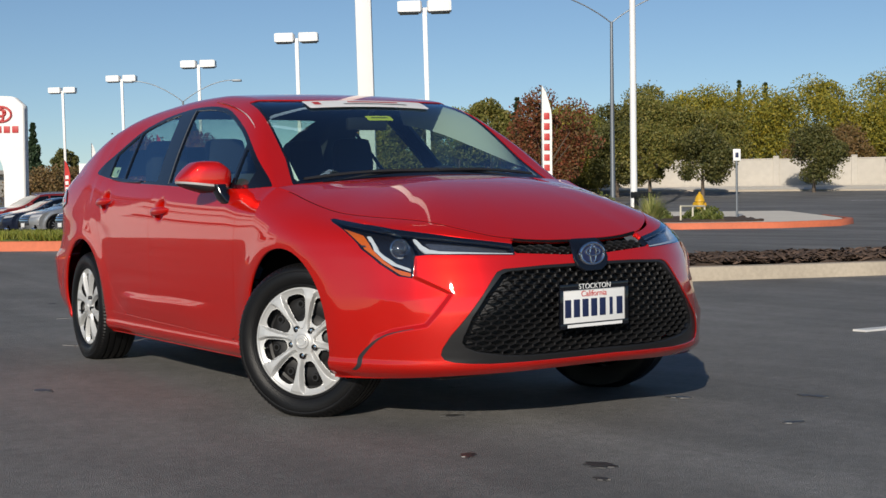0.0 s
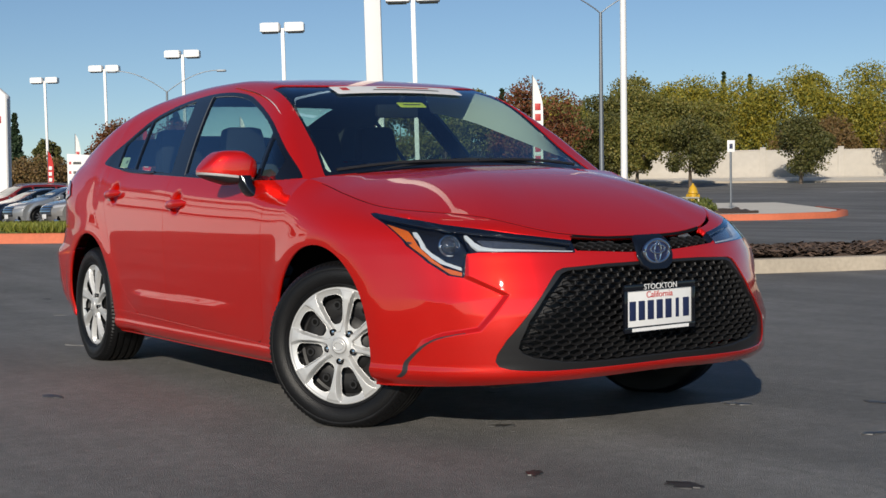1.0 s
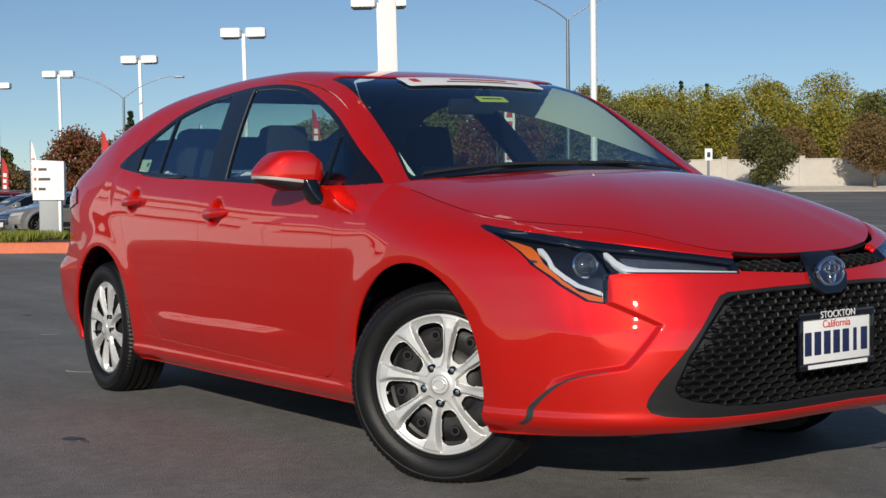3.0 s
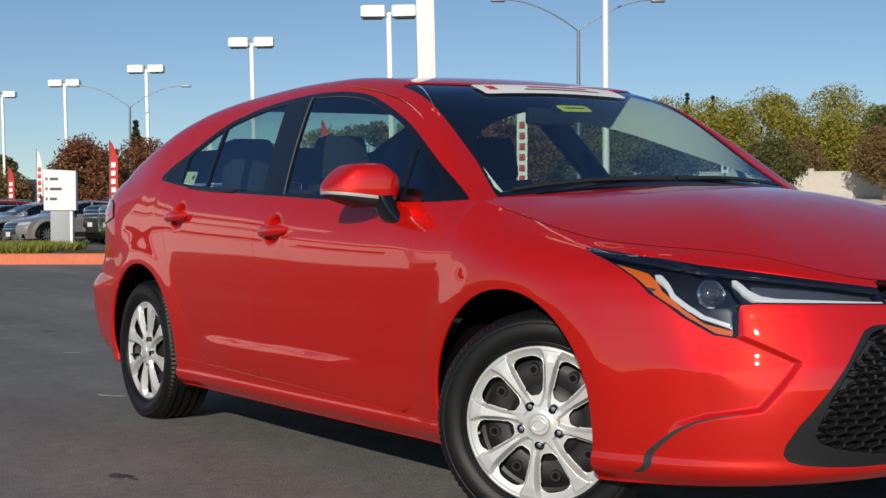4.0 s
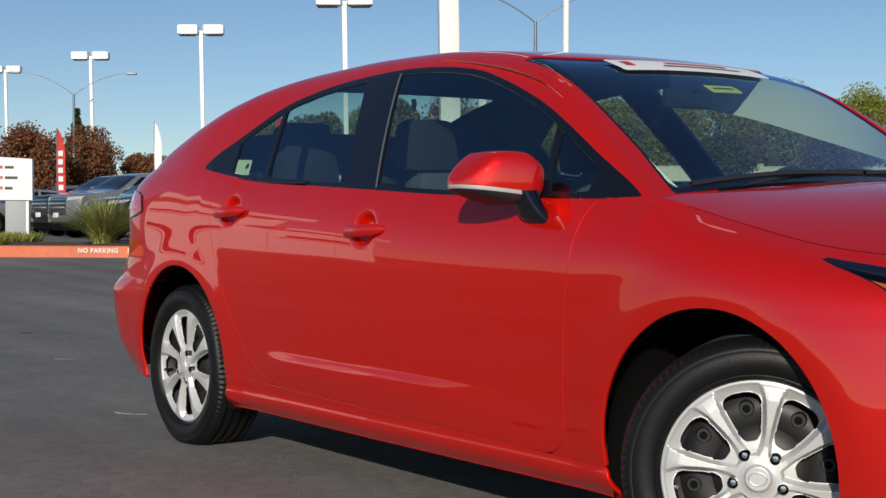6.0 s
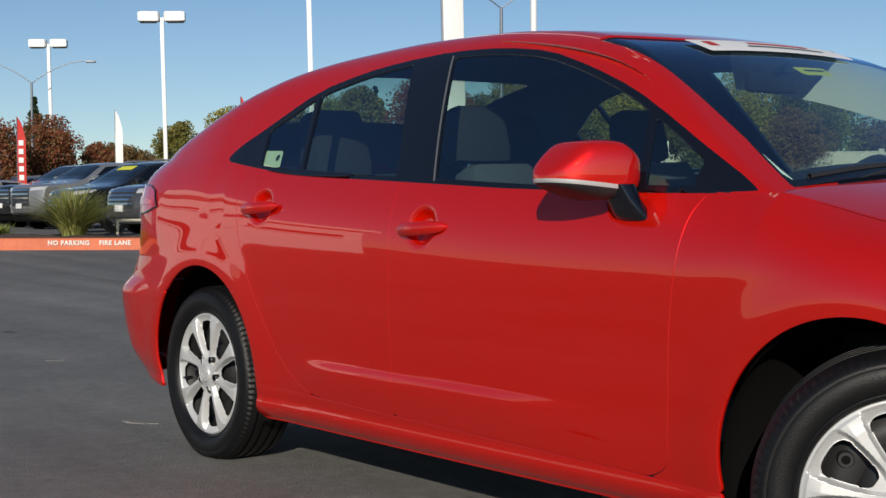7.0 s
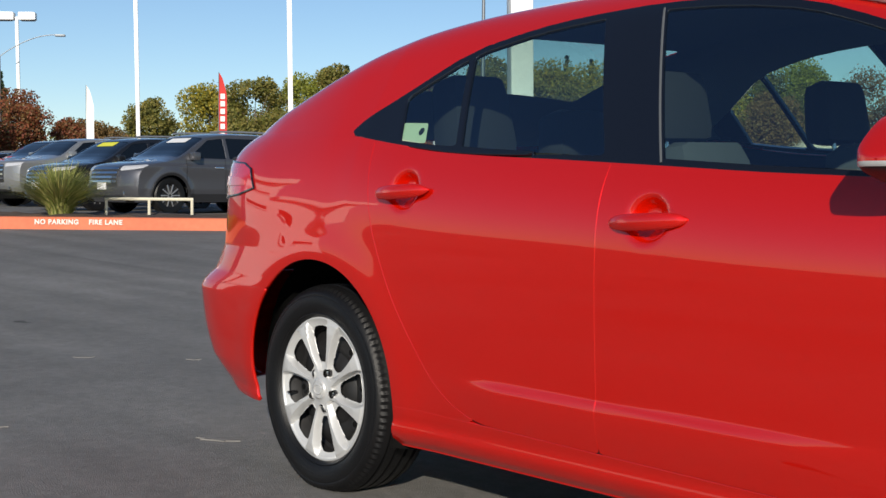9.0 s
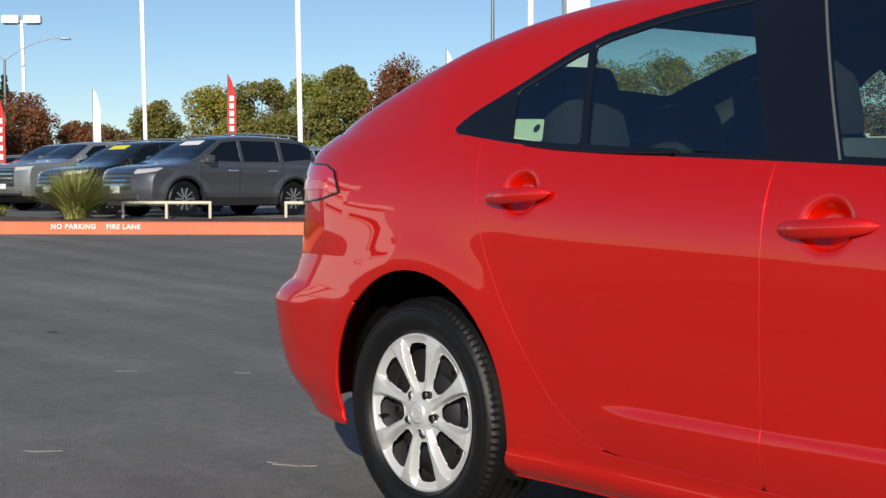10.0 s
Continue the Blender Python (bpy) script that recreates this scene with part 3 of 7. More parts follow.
def front_skin(y, z):
    y, z = np.broadcast_arrays(np.asarray(y, float), np.asarray(z, float))
    i = np.clip(np.abs(y) / (TY[1] - TY[0]), 0, len(TY) - 1.001)
    j = np.clip((z - TZ[0]) / (TZ[1] - TZ[0]), 0, len(TZ) - 1.001)
    i0, j0 = i.astype(int), j.astype(int)
    u, w = i - i0, j - j0
    s = (S_TABLE[i0, j0] * (1 - u) + S_TABLE[i0 + 1, j0] * u) * (1 - w) + (S_TABLE[i0, j0 + 1] * (1 - u) + S_TABLE[i0 + 1, j0 + 1] * u) * w
    p = wrap(s, (z - low_edge(s)) / (top_z(s) - low_edge(s)))
    return np.stack([p[..., 0] + np.where(y > 0, left_corner(p[..., 0], y, z), 0), y, z], -1)


def at_front(y, z, deep=0.0):
    e = 4e-3
    p = front_skin(y, z)
    n = np.cross(front_skin(y + e, z) - front_skin(y - e, z), front_skin(y, z + e) - front_skin(y, z - e))
    n = n / np.linalg.norm(n, axis=-1, keepdims=True)
    return p - n * deep


# grilles: a honeycomb of hexagonal cells with depth
def honeycomb(name, shape, cw, ch, wall, deep, mat, parent, label):
    ys, zs = [p[0] for p in shape], [p[1] for p in shape]
    cells = []
    for row in range(int((max(zs) - min(zs)) / ch) + 2):
        z = min(zs) + row * ch
        for col in range(int((max(ys) - min(ys)) / cw) + 3):
            cells.append((min(ys) - cw + (row % 2) * cw / 2 + col * cw, z))
    c = np.array(cells)
    hy = c[:, :1] + np.array([.5, .5, 0, -.5, -.5, 0]) * cw
    hz = c[:, 1:] + np.array([-.28, .28, .684, .28, -.28, -.684]) * ch
    keep = (outline(shape, hy, hz).min(1) > -.012) & (outline(shape, c[:, 0], c[:, 1]) > .002)
    c, hy, hz = c[keep], hy[keep], hz[keep]
    cy, cz, k = c[:, :1], c[:, 1:], 1 - wall
    rings = [at_front(hy, hz, .010), at_front(cy + (hy - cy) * k, cz + (hz - cz) * k, .013), at_front(cy + (hy - cy) * k * .9, cz + (hz - cz) * k * .9, deep)]
    verts = np.stack(rings, 1).reshape(-1, 3)
    faces = []
    for n in range(len(c)):
        base = 18 * n
        for q in range(6):
            r = (q + 1) % 6
            faces.append((base + q, base + r, base + 6 + r, base + 6 + q))
            faces.append((base + 6 + q, base + 6 + r, base + 12 + r, base + 12 + q))
    return finish(name, verts, faces, mat, parent, label, False)


grille = honeycomb("lower_grille", GRILLE_IN, .046, .0180, .15, .030, GRILLE_BLACK, car, "black honeycomb grille")
tagged(grille, kind="stuff")
panel("grille_backing", front_skin, np.arange(-.54, .541, .02), np.arange(.25, .60, .015), lambda P: outline(GRILLE_IN, P[..., 1], P[..., 2]), BLACK, car, "black backing behind the grille", lift=-.05, edge=0)
UPPER_MESH = [(-.292, .672), (-.10, .6605), (.10, .6605), (.268, .672), (.272, .630), (.10, .618), (-.10, .618), (-.297, .630)]
upper = honeycomb("upper_grille", UPPER_MESH, .036, .0105, .26, .022, GRILLE_BLACK, car, "narrow black honeycomb grille")
tagged(upper, kind="stuff")
panel("upper_grille_backing", front_skin, np.arange(-.29, .291, .01), np.arange(.606, .684, .006), lambda P: outline(UPPER_MESH, P[..., 1], P[..., 2]) + .004, BLACK, car, "black backing behind the upper grille", lift=-.028, edge=0)


def tube_loop(points, r, seg=8, closed=True):
    bm = bmesh.new()
    pts = [Vector(p) for p in points]
    rows = []
    for i, p in enumerate(pts):
        a = pts[i - 1] if (i or closed) else p
        b = pts[(i + 1) % len(pts)] if (i < len(pts) - 1 or closed) else p
        q = (b - a).normalized().to_track_quat("Z", "X").to_matrix()
        rows.append([bm.verts.new(p + q @ Vector((r * math.cos(k * 2 * math.pi / seg), r * math.sin(k * 2 * math.pi / seg), 0))) for k in range(seg)])
    pairs = list(zip(rows, rows[1:] + rows[:1])) if closed else list(zip(rows, rows[1:]))
    for u, w in pairs:
        for k in range(seg):
            bm.faces.new((u[k], u[(k + 1) % seg], w[(k + 1) % seg], w[k]))
    return bm


def ellipse(cy, cz, ry, rz, x, n=28):
    return [(x, cy + ry * math.cos(2 * math.pi * k / n), cz + rz * math.sin(2 * math.pi * k / n)) for k in range(n)]


badge = panel("badge_mount", front_skin, np.arange(-.10, .101, .006), np.arange(.53, .70, .006), lambda P: outline([(-.058, .664), (.058, .664), (.070, .642), (.075, .600), (.062, .572), (.034, .556), (-.034, .556), (-.062, .572), (-.075, .600), (-.070, .642)], P[..., 1], P[..., 2]), BLACK_GLOSS, car, "black mount of the badge", lift=.012, edge=.02)
part("badge_plate", loft([ellipse(0, 0.617, .056, .040, 2.113), ellipse(0, 0.617, .056, .040, 2.122), ellipse(0, 0.617, .045, .031, 2.126)]), BLUE_MARK, badge, "dark oval plate")
part("badge_ring", tube_loop(ellipse(0, 0.617, .054, .038, 2.124), .0062), CHROME, badge, "chrome oval ring")
part("badge_ring", tube_loop(ellipse(0, 0.625, .032, .014, 2.128), .0038), CHROME, badge, "chrome oval ring")
part("badge_ring", tube_loop(ellipse(0, 0.616, .014, .032, 2.128), .0038), CHROME, badge, "chrome oval ring")

# number plate, its digits as plain bars
PY, PZ, PX = -.022, .434, 2.160
plate = part("license_plate", (lambda bm: (box(bm, (PX - .003, PY - .146, PZ - .070), (PX + .001, PY + .146, PZ + .070), .003), bm)[1])(bmesh.new()), WHITE, car, "white plate with dark blue bars in a black frame")
bm = bmesh.new()
for lo, hi in (((-.156, .058), (.156, .080)), ((-.156, -.080), (.156, -.060)), ((-.156, -.062), (-.142, .060)), ((.142, -.062), (.156, .060))):
    box(bm, (PX - .004, PY + lo[0], PZ + lo[1]), (PX + .007, PY + hi[0], PZ + hi[1]), .003)
part("plate_frame", bm, BLACK_GLOSS, plate, "black plate frame")
for k in range(7):
    bm = bmesh.new()
    w = .0135 if k not in (5,) else .007
    box(bm, (PX, PY - .118 + k * .0393 - w, PZ - .040), (PX + .003, PY - .118 + k * .0393 + w, PZ + .024), .001)
    part("plate_mark", bm, BLUE_MARK, plate)


def words(text, size, m, mat, parent, label="", thick=0.001, spread=1.0, heavy=0.0):
    cu = bpy.data.curves.new("lettering", "FONT")
    cu.body, cu.size, cu.align_x, cu.align_y, cu.extrude = text, size, "CENTER", "CENTER", thick
    cu.space_character, cu.offset = spread, heavy
    tmp = bpy.data.objects.new("lettering", cu)
    scene.collection.objects.link(tmp)
    me = bpy.data.meshes.new_from_object(tmp.evaluated_get(bpy.context.evaluated_depsgraph_get()))
    bpy.data.objects.remove(tmp)
    me.materials.clear()
    me.materials.append(mat)
    ob = new("lettering", me)
    ob.matrix_world = m
    if parent:
        ob.parent = parent
    if label:
        ob["label"] = label
    return ob


FACE_X = Matrix(((0, 0, 1, 0), (1, 0, 0, 0), (0, 1, 0, 0), (0, 0, 0, 1)))   # text that reads from the car's front
words("STOCKTON", .027, Matrix.Translation((PX + .007, PY, PZ + .069)) @ FACE_X, WHITE, plate, "white lettering")
words("California", .030, Matrix.Translation((PX + .0015, PY, PZ + .042)) @ FACE_X, RED_MARK, plate, "red lettering")
bm = bmesh.new()
box(bm, (PX + .006, PY - .125, PZ - .076), (PX + .008, PY + .125, PZ - .065))
part("plate_mark", bm, WHITE, plate, "white bar on the plate frame")

# headlights
# the slit's thin upper run paints the shade in the bumper's fold
slit_z = curve((.630, .376), (.665, .366), (.690, .354), (.708, .337), (.724, .308), (.736, .275), (.745, .22))
_sy = np.array([.630, .655, .675, .690, .700, .708, .715, .721, .727, .732, .736, .741, .745])
_sw = np.linspace(.0003, .0040, 13)
_n = np.stack([np.gradient(slit_z(_sy)), -np.gradient(_sy)], -1)
_n /= np.linalg.norm(_n, axis=1, keepdims=True)
_c = np.stack([_sy, slit_z(_sy)], -1)
SLIT = [(-a, b) for a, b in np.concatenate([_c + _n * _sw[:, None], (_c - _n * _sw[:, None])[::-1]])]
PROJECTOR = material("projector_lens_glass", (0.09, 0.10, 0.12), 0.08, 0.6, grain_scale=40, grain_amount=0.3, coat=1.0)
LAMP_INSIDE = material("lamp_inside", (0.022, 0.024, 0.030), 0.18, 0.6, grain_scale=60, grain_amount=0.3)
AMBER_S = [(-.728, .748), (-.724, .700), (-.716, .665), (-.684, .611), (-.646, .569), (-.623, .563), (-.620, .573), (-.660, .590), (-.685, .625), (-.704, .672), (-.700, .718)]
GUIDE_S = [(-.693, .713), (-.684, .713), (-.688, .664), (-.674, .634), (-.657, .610), (-.621, .590), (-.623, .582), (-.663, .604), (-.679, .624), (-.695, .658)]
BAR_S = [(-.594, .697), (-.587, .697), (-.578, .672), (-.562, .658), (-.535, .6515), (-.306, .636), (-.306, .630), (-.544, .6455), (-.575, .650), (-.590, .668)]
MIRROR_S = [(-.568, .690), (-.316, .660), (-.316, .640), (-.537, .655), (-.556, .664)]
LY, LZ = np.arange(-.76, -.25, .003), np.arange(.54, .79, .003)
FINE_Y, FINE_Z = np.arange(-.74, -.61, .0013), np.arange(.55, .76, .0013)      # for the narrow pieces at the outer end
lamp_top_z = lambda y: np.interp(y, [-.73, -.706, -.66, -.62, -.576, -.454, -.298], [.79, .771, .748, .732, .721, .694, .668])
MARKER_S = [(-.723, .680), (-.712, .677), (-.712, .671), (-.723, .674)]
for m in (False, True):
    lamp = panel("headlight", front_skin, LY, LZ, lambda P: lamp_in(P), LENS, car, "clear headlight with amber corner", lift=-.001, edge=0, mirror=m)
    panel("housing", front_skin, LY, LZ, lambda P: lamp_in(P) + .002, LAMP_INSIDE, lamp, "grey metallic lamp housing", lift=-.034, edge=0, mirror=m)
    panel("bezel", front_skin, np.arange(-.76, -.25, .0013), np.arange(.54, .79, .0013), lambda P: np.minimum(lamp_in(P), .0025 - lamp_in(P)), BLACK_GLOSS, lamp, lift=-.0015, edge=.030, mirror=m)
    # black band stands in for dark sky reflected along the lens top
    panel("lamp_brow", front_skin, np.arange(-.76, -.25, .0016), np.arange(.62, .80, .0016), lambda P: np.minimum(lamp_in(P) - .0006, P[..., 2] - lamp_top_z(P[..., 1]) + .017 - .008 * np.clip((P[..., 1] + .6) / .2, 0, 1)), BLACK_GLOSS, lamp, "black band painting a dark sky reflection along the lamp's upper edge", lift=-.0022, edge=.012, mirror=m)
    panel("side_marker", front_skin, FINE_Y, FINE_Z, lambda P: outline(MARKER_S, P[..., 1], P[..., 2]), BLACK, lamp, "small black side marker", lift=-.0105, edge=.002, mirror=m)
    panel("turn_signal", front_skin, FINE_Y, FINE_Z, lambda P: outline(AMBER_S, P[..., 1], P[..., 2]), AMBER, lamp, "amber turn signal", lift=-.012, edge=.02, mirror=m)
    panel("light_guide", front_skin, FINE_Y, FINE_Z, lambda P: outline(GUIDE_S, P[..., 1], P[..., 2]), WHITE_LED, lamp, "white light guide", lift=-.010, edge=.03, mirror=m)
    panel("light_guide", front_skin, np.arange(-.60, -.29, .002), np.arange(.62, .71, .0013), lambda P: outline(BAR_S, P[..., 1], P[..., 2]), WHITE_LED, lamp, "white light guide", lift=-.008, edge=.03, mirror=m)
    panel("reflector", front_skin, LY, LZ, lambda P: outline(MIRROR_S, P[..., 1], P[..., 2]), REFLECTOR, lamp, "dark silver reflector", lift=-.026, edge=.01, mirror=m)
    c = Vector(at_front(np.array(-.636), np.array(.674), .034))
    nrm = (Vector(at_front(np.array(-.636), np.array(.674), 0.0)) - c).normalized()
    nrm = (nrm + Vector((1.2, 0, 0))).normalized()
    sy = -1 if m else 1
    q = Vector((nrm.x, nrm.y * sy, nrm.z)).to_track_quat("Z", "Y").to_matrix().to_4x4()
    bm = lathe([(.036, -.02), (.037, .003), (.033, .007), (.029, .004), (.026, -.006)], 32, "z")
    ob = part("projector_ring", bm, CHROME, lamp, "chrome projector ring")
    ob.matrix_local = Matrix.Translation((c.x, c.y * sy, c.z)) @ q
    bm = lathe([(.028, -.006), (.026, .004), (.020, .011), (.011, .0150), (.0005, .016)], 28, "z")
    ob = part("projector_lens", bm, PROJECTOR, lamp, "clear grey projector lens")
    ob.matrix_local = Matrix.Translation((c.x, c.y * sy, c.z)) @ q
    panel("bumper_slit", wrap, np.arange(.48, .75, .0012), np.linspace(0, .5, 260), lambda P: outline(SLIT, P[..., 1], P[..., 2]), GREY_PLASTIC, car, "dark slit in the bumper, its thin upper run painted shade", lift=.0012, edge=.004, flip=True, mirror=m)


# wheels
spoke_half = curve((.03, .028), (.06, .0130), (.085, .0112), (.11, .0122), (.14, .0156), (.17, .0210), (.192, .0285), (.22, .038))


def spoke_arc(x, z):
    """Radius, and the arc from the middle line of the nearest of eight spokes."""
    r = np.hypot(x, z)
    a = np.arctan2(z, x) - .35 * (r - .10)
    return r, (np.mod(a / (2 * np.pi) * 8 + .5, 1) - .5) * 2 * np.pi / 8 * r


def cover_skin(a, r):
    """Raised creased spokes over a dished plate, inside a flat outer ring."""
    a, r = np.broadcast_arrays(np.asarray(a, float), np.asarray(r, float))
    x, z = r * np.cos(a), r * np.sin(a)
    rr, t = spoke_arc(x, z)
    plate_out = np.interp(r, [0, .06, .09, .178, .199, .203, .209, .214], [.006, .006, .002, .000, .0125, .0175, .0165, .004])
    top = np.interp(r, [0, .026, .029, .04, .07, .11, .17, .196, .203, .209, .214], [.030, .030, .0245, .021, .0175, .021, .0235, .0215, .0175, .0165, .004])
    k = np.clip((spoke_half(r) + .0015 - np.abs(t)) / np.where(t > 0, .011, .0065), 0, 1)      # one flank is broad, the other steep
    k = k * (1.35 - .35 * k)
    k = np.where(r < .05, 1, k)
    crease = .002 * (1 - np.abs(t - .006) / .02) * np.clip((r - .06) / .04, 0, 1) * np.clip((.200 - r) / .03, 0, 1)
    out = plate_out + (np.maximum(top, plate_out) - plate_out + crease) * k
    return np.stack([x, -out, z], -1)


NUTS = [math.radians(88 + 72 * k) for k in range(5)]


def cover_region(P):
    r, t = spoke_arc(P[..., 0], P[..., 2])
    off = (np.pi / 8 * r - np.abs(t)) / np.maximum(np.pi / 8 * r - spoke_half(r) - .001, .002)      # 0 in the middle of an opening, 1 at a spoke
    hole = .012 * (1 - np.abs(off) ** 4 - np.abs((r - .132) / .0545) ** 4)
    nuts = np.min([np.hypot(P[..., 0] - .055 * math.cos(q), P[..., 2] - .055 * math.sin(q)) for q in NUTS], axis=0) - .0125
    return np.minimum(-hole, nuts)


def build_wheel(parent, turn):
    """A tyre that the load flattens below, a steel rim and a cover turned by some degrees."""
    wheel = new("wheel")
    wheel.parent = parent
    spin = Matrix.Rotation(radians(-turn), 4, "Y")
    prof = [(.200, .092), (.222, .098), (.255, .103), (.278, .100), (.292, .089), (.300, .072)]
    for g in (.052, .018, -.018, -.052):
        prof += [(.303, g + .006), (.295, g + .004), (.295, g - .004), (.303, g - .006)]
    prof += [(.301, -.070), (.296, -.083), (.288, -.0935), (.279, -.0995), (.273, -.1015), (.270, -.1005), (.264, -.1035), (.245, -.1035), (.228, -.099), (.222, -.0945), (.219, -.096), (.212, -.091), (.207, -.082), (.205, -.07)]
    bm = bmesh.new()
    seg, rows = 192, []
    for r, h in prof:
        notch = .0055 if .285 < r < .302 and abs(h) > .06 else 0
        row = []
        for k in range(seg):
            q = r - notch * (k % 2)
            z = q * math.sin(2 * math.pi * k / seg)
            low = -.291
            out = 1 + .10 * max(0, -z - .235) / .06 * (abs(h) > .09)
            row.append(bm.verts.new((q * math.cos(2 * math.pi * k / seg), h * out, max(z, low + .03 * max(0, .28 - r) + .10 * max(0, abs(h) - .088)))))
        rows.append(row)
    for a, b in zip(rows, rows[1:]):
        for k in range(seg):
            bm.faces.new((a[k], a[(k + 1) % seg], b[(k + 1) % seg], b[k]))
    part("tyre", bm, RUBBER, wheel, "worn black rubber tyre")
    rim = part("rim", lathe([(.207, -.080), (.204, -.066), (.196, -.055), (.188, -.030), (.178, -.026), (.160, -.040), (.135, -.046), (.105, -.036), (.085, -.052), (.03, -.058), (.001, -.058)], 64), STEEL_DARK, wheel, "dark steel rim")
    for k in range(8):
        a = 2 * math.pi * (k + .5) / 8
        bm = bmesh.new()
        rod(bm, (.145 * math.cos(a), -.036, .145 * math.sin(a)), (.145 * math.cos(a), -.050, .145 * math.sin(a)), .020, .015, 14)
        bmesh.ops.transform(bm, matrix=spin, verts=bm.verts)
        part("rim_boss", bm, STEEL_DARK, rim)
        bm = bmesh.new()
        rod(bm, (.145 * math.cos(a), -.045, .145 * math.sin(a)), (.145 * math.cos(a), -.0508, .145 * math.sin(a)), .009, .009, 12)
        bmesh.ops.transform(bm, matrix=spin, verts=bm.verts)
        part("rim_hole", bm, WELL, rim)
    cover = panel("wheel_cover", cover_skin, np.linspace(-math.pi, math.pi, 481), np.concatenate([np.linspace(.0005, .06, 14), np.linspace(.063, .214, 56)]), cover_region, SILVER, wheel, "silver eight-spoke plastic wheel cover", edge=.003, flip=False, loop=True)
    cover.matrix_local = Matrix.Translation((0, -.070, 0)) @ spin
    for a in NUTS:
        bm = lathe([(.0001, -.0865), (.0065, -.0855), (.0085, -.080), (.009, -.062)], 12)
        bmesh.ops.translate(bm, verts=bm.verts, vec=(.055 * math.cos(a), 0, .055 * math.sin(a)))
        bmesh.ops.transform(bm, matrix=spin, verts=bm.verts)
        part("lug_nut", bm, CHROME, wheel, "chrome lug nut")
        bm = lathe([(.0125, -.086), (.0125, -.050)], 16)
        bmesh.ops.translate(bm, verts=bm.verts, vec=(.055 * math.cos(a), 0, .055 * math.sin(a)))
        bmesh.ops.transform(bm, matrix=spin, verts=bm.verts)
        part("lug_well", bm, STEEL_DARK, wheel)
    part("cap_ring", tube_loop([(.019 * math.cos(2 * math.pi * k / 20), -.1005, .014 * math.sin(2 * math.pi * k / 20)) for k in range(20)], .0022), SILVER, wheel)
    bm = bmesh.new()
    a = math.radians(190 - turn)
    rod(bm, (.188 * math.cos(a), -.050, .188 * math.sin(a)), (.176 * math.cos(a), -.088, .176 * math.sin(a)), .005, .004, 10)
    bmesh.ops.transform(bm, matrix=spin, verts=bm.verts)
    part("valve", bm, CHROME, wheel, "tyre valve")
    return wheel


rear_wheel = build_wheel(car, 118)
rear_wheel.matrix_local = pose(-1.35, -.733, HUB, 0, 0, 0)
copy_thing(rear_wheel, pose(-1.35, .733, HUB, 0, 0, 180))
front_wheel = build_wheel(car, 34.5)
front_wheel.matrix_local = pose(1.300, -.727, HUB, 0, 0, 34)
copy_thing(front_wheel, pose(1.275, .727, HUB, 0, 0, 210))

# wheel wells and the underside
for xw, zc, rad in ((ARCH_F, .322, .338), (ARCH_R, .33, .356)):
    for side in (-1, 1):
        bm = bmesh.new()
        rows = []
        for y, more in ((.812, .002), (.785, .020), (.72, .03), (.50, .03)):
            row = []
            for a in np.linspace(-.42, math.pi + .42, 44):
                fore = max(0, math.cos(a)) if xw > 0 else max(0, -math.cos(a)) * .5
                squeeze = 1 / 1.10 if xw > 0 and math.cos(a) > 0 else 1
                row.append(bm.verts.new((xw + (rad + more) * math.cos(a) * squeeze, side * (y - (.075 * fore if y > .75 else 0)), zc + (rad + more) * math.sin(a))))
            rows.append(row)
        for a, b in zip(rows, rows[1:]):
            for k in range(43):
                bm.faces.new((a[k], a[k + 1], b[k + 1], b[k]))
        bm.faces.new(rows[-1])
        part("wheel_well", bm, WELL, car, "black wheel well liner")
bm = bmesh.new()
box(bm, (-2.02, -.50, .17), (1.86, .50, .30), .03)
part("underbody", bm, BLACK, car, "black underside")
bm = bmesh.new()
box(bm, (-.92, -.76, .185), (.84, .76, .27), .02)
part("floor_pan", bm, BLACK, car, "black floor pan")
bm = bmesh.new()
box(bm, (.98, -.52, .28), (1.80, .52, .60), .05)
part("engine", bm, BLACK, car, "dark engine bay block")
bm = bmesh.new()
box(bm, (-2.0, -.50, .28), (-1.05, .50, .86), .05)
part("luggage_bay", bm, BLACK, car, "dark luggage bay walls")


# door mirrors
def mirror_skin(c, h, ex=3.0):
    def skin(a, b):
        a, b = np.broadcast_arrays(np.asarray(a, float), np.asarray(b, float))
        def pw(t, e):
            return np.sign(t) * np.abs(t) ** (2 / e)
        ly = pw(np.sin(b), 2.5)
        x = pw(np.cos(b), 2.5) * pw(np.cos(a), ex) * h[0]
        z = pw(np.cos(b), 2.5) * pw(np.sin(a), ex) * h[2]
        y = ly * h[1]
        tip = np.clip(-ly, 0, 1)
        z = z * np.where(z < 0, 1 - .50 * tip, 1 - .62 * np.clip((tip - .35) / .65, 0, 1) ** 1.3) * np.where(z > 0, 1 - .35 * np.clip((ly - .45) / .55, 0, 1), 1) - .012 * tip ** 2
        x = x - .035 * (-ly)          # swept back towards the tip
        return np.stack([c[0] + x, c[1] + y, c[2] + z], -1)
    return skin


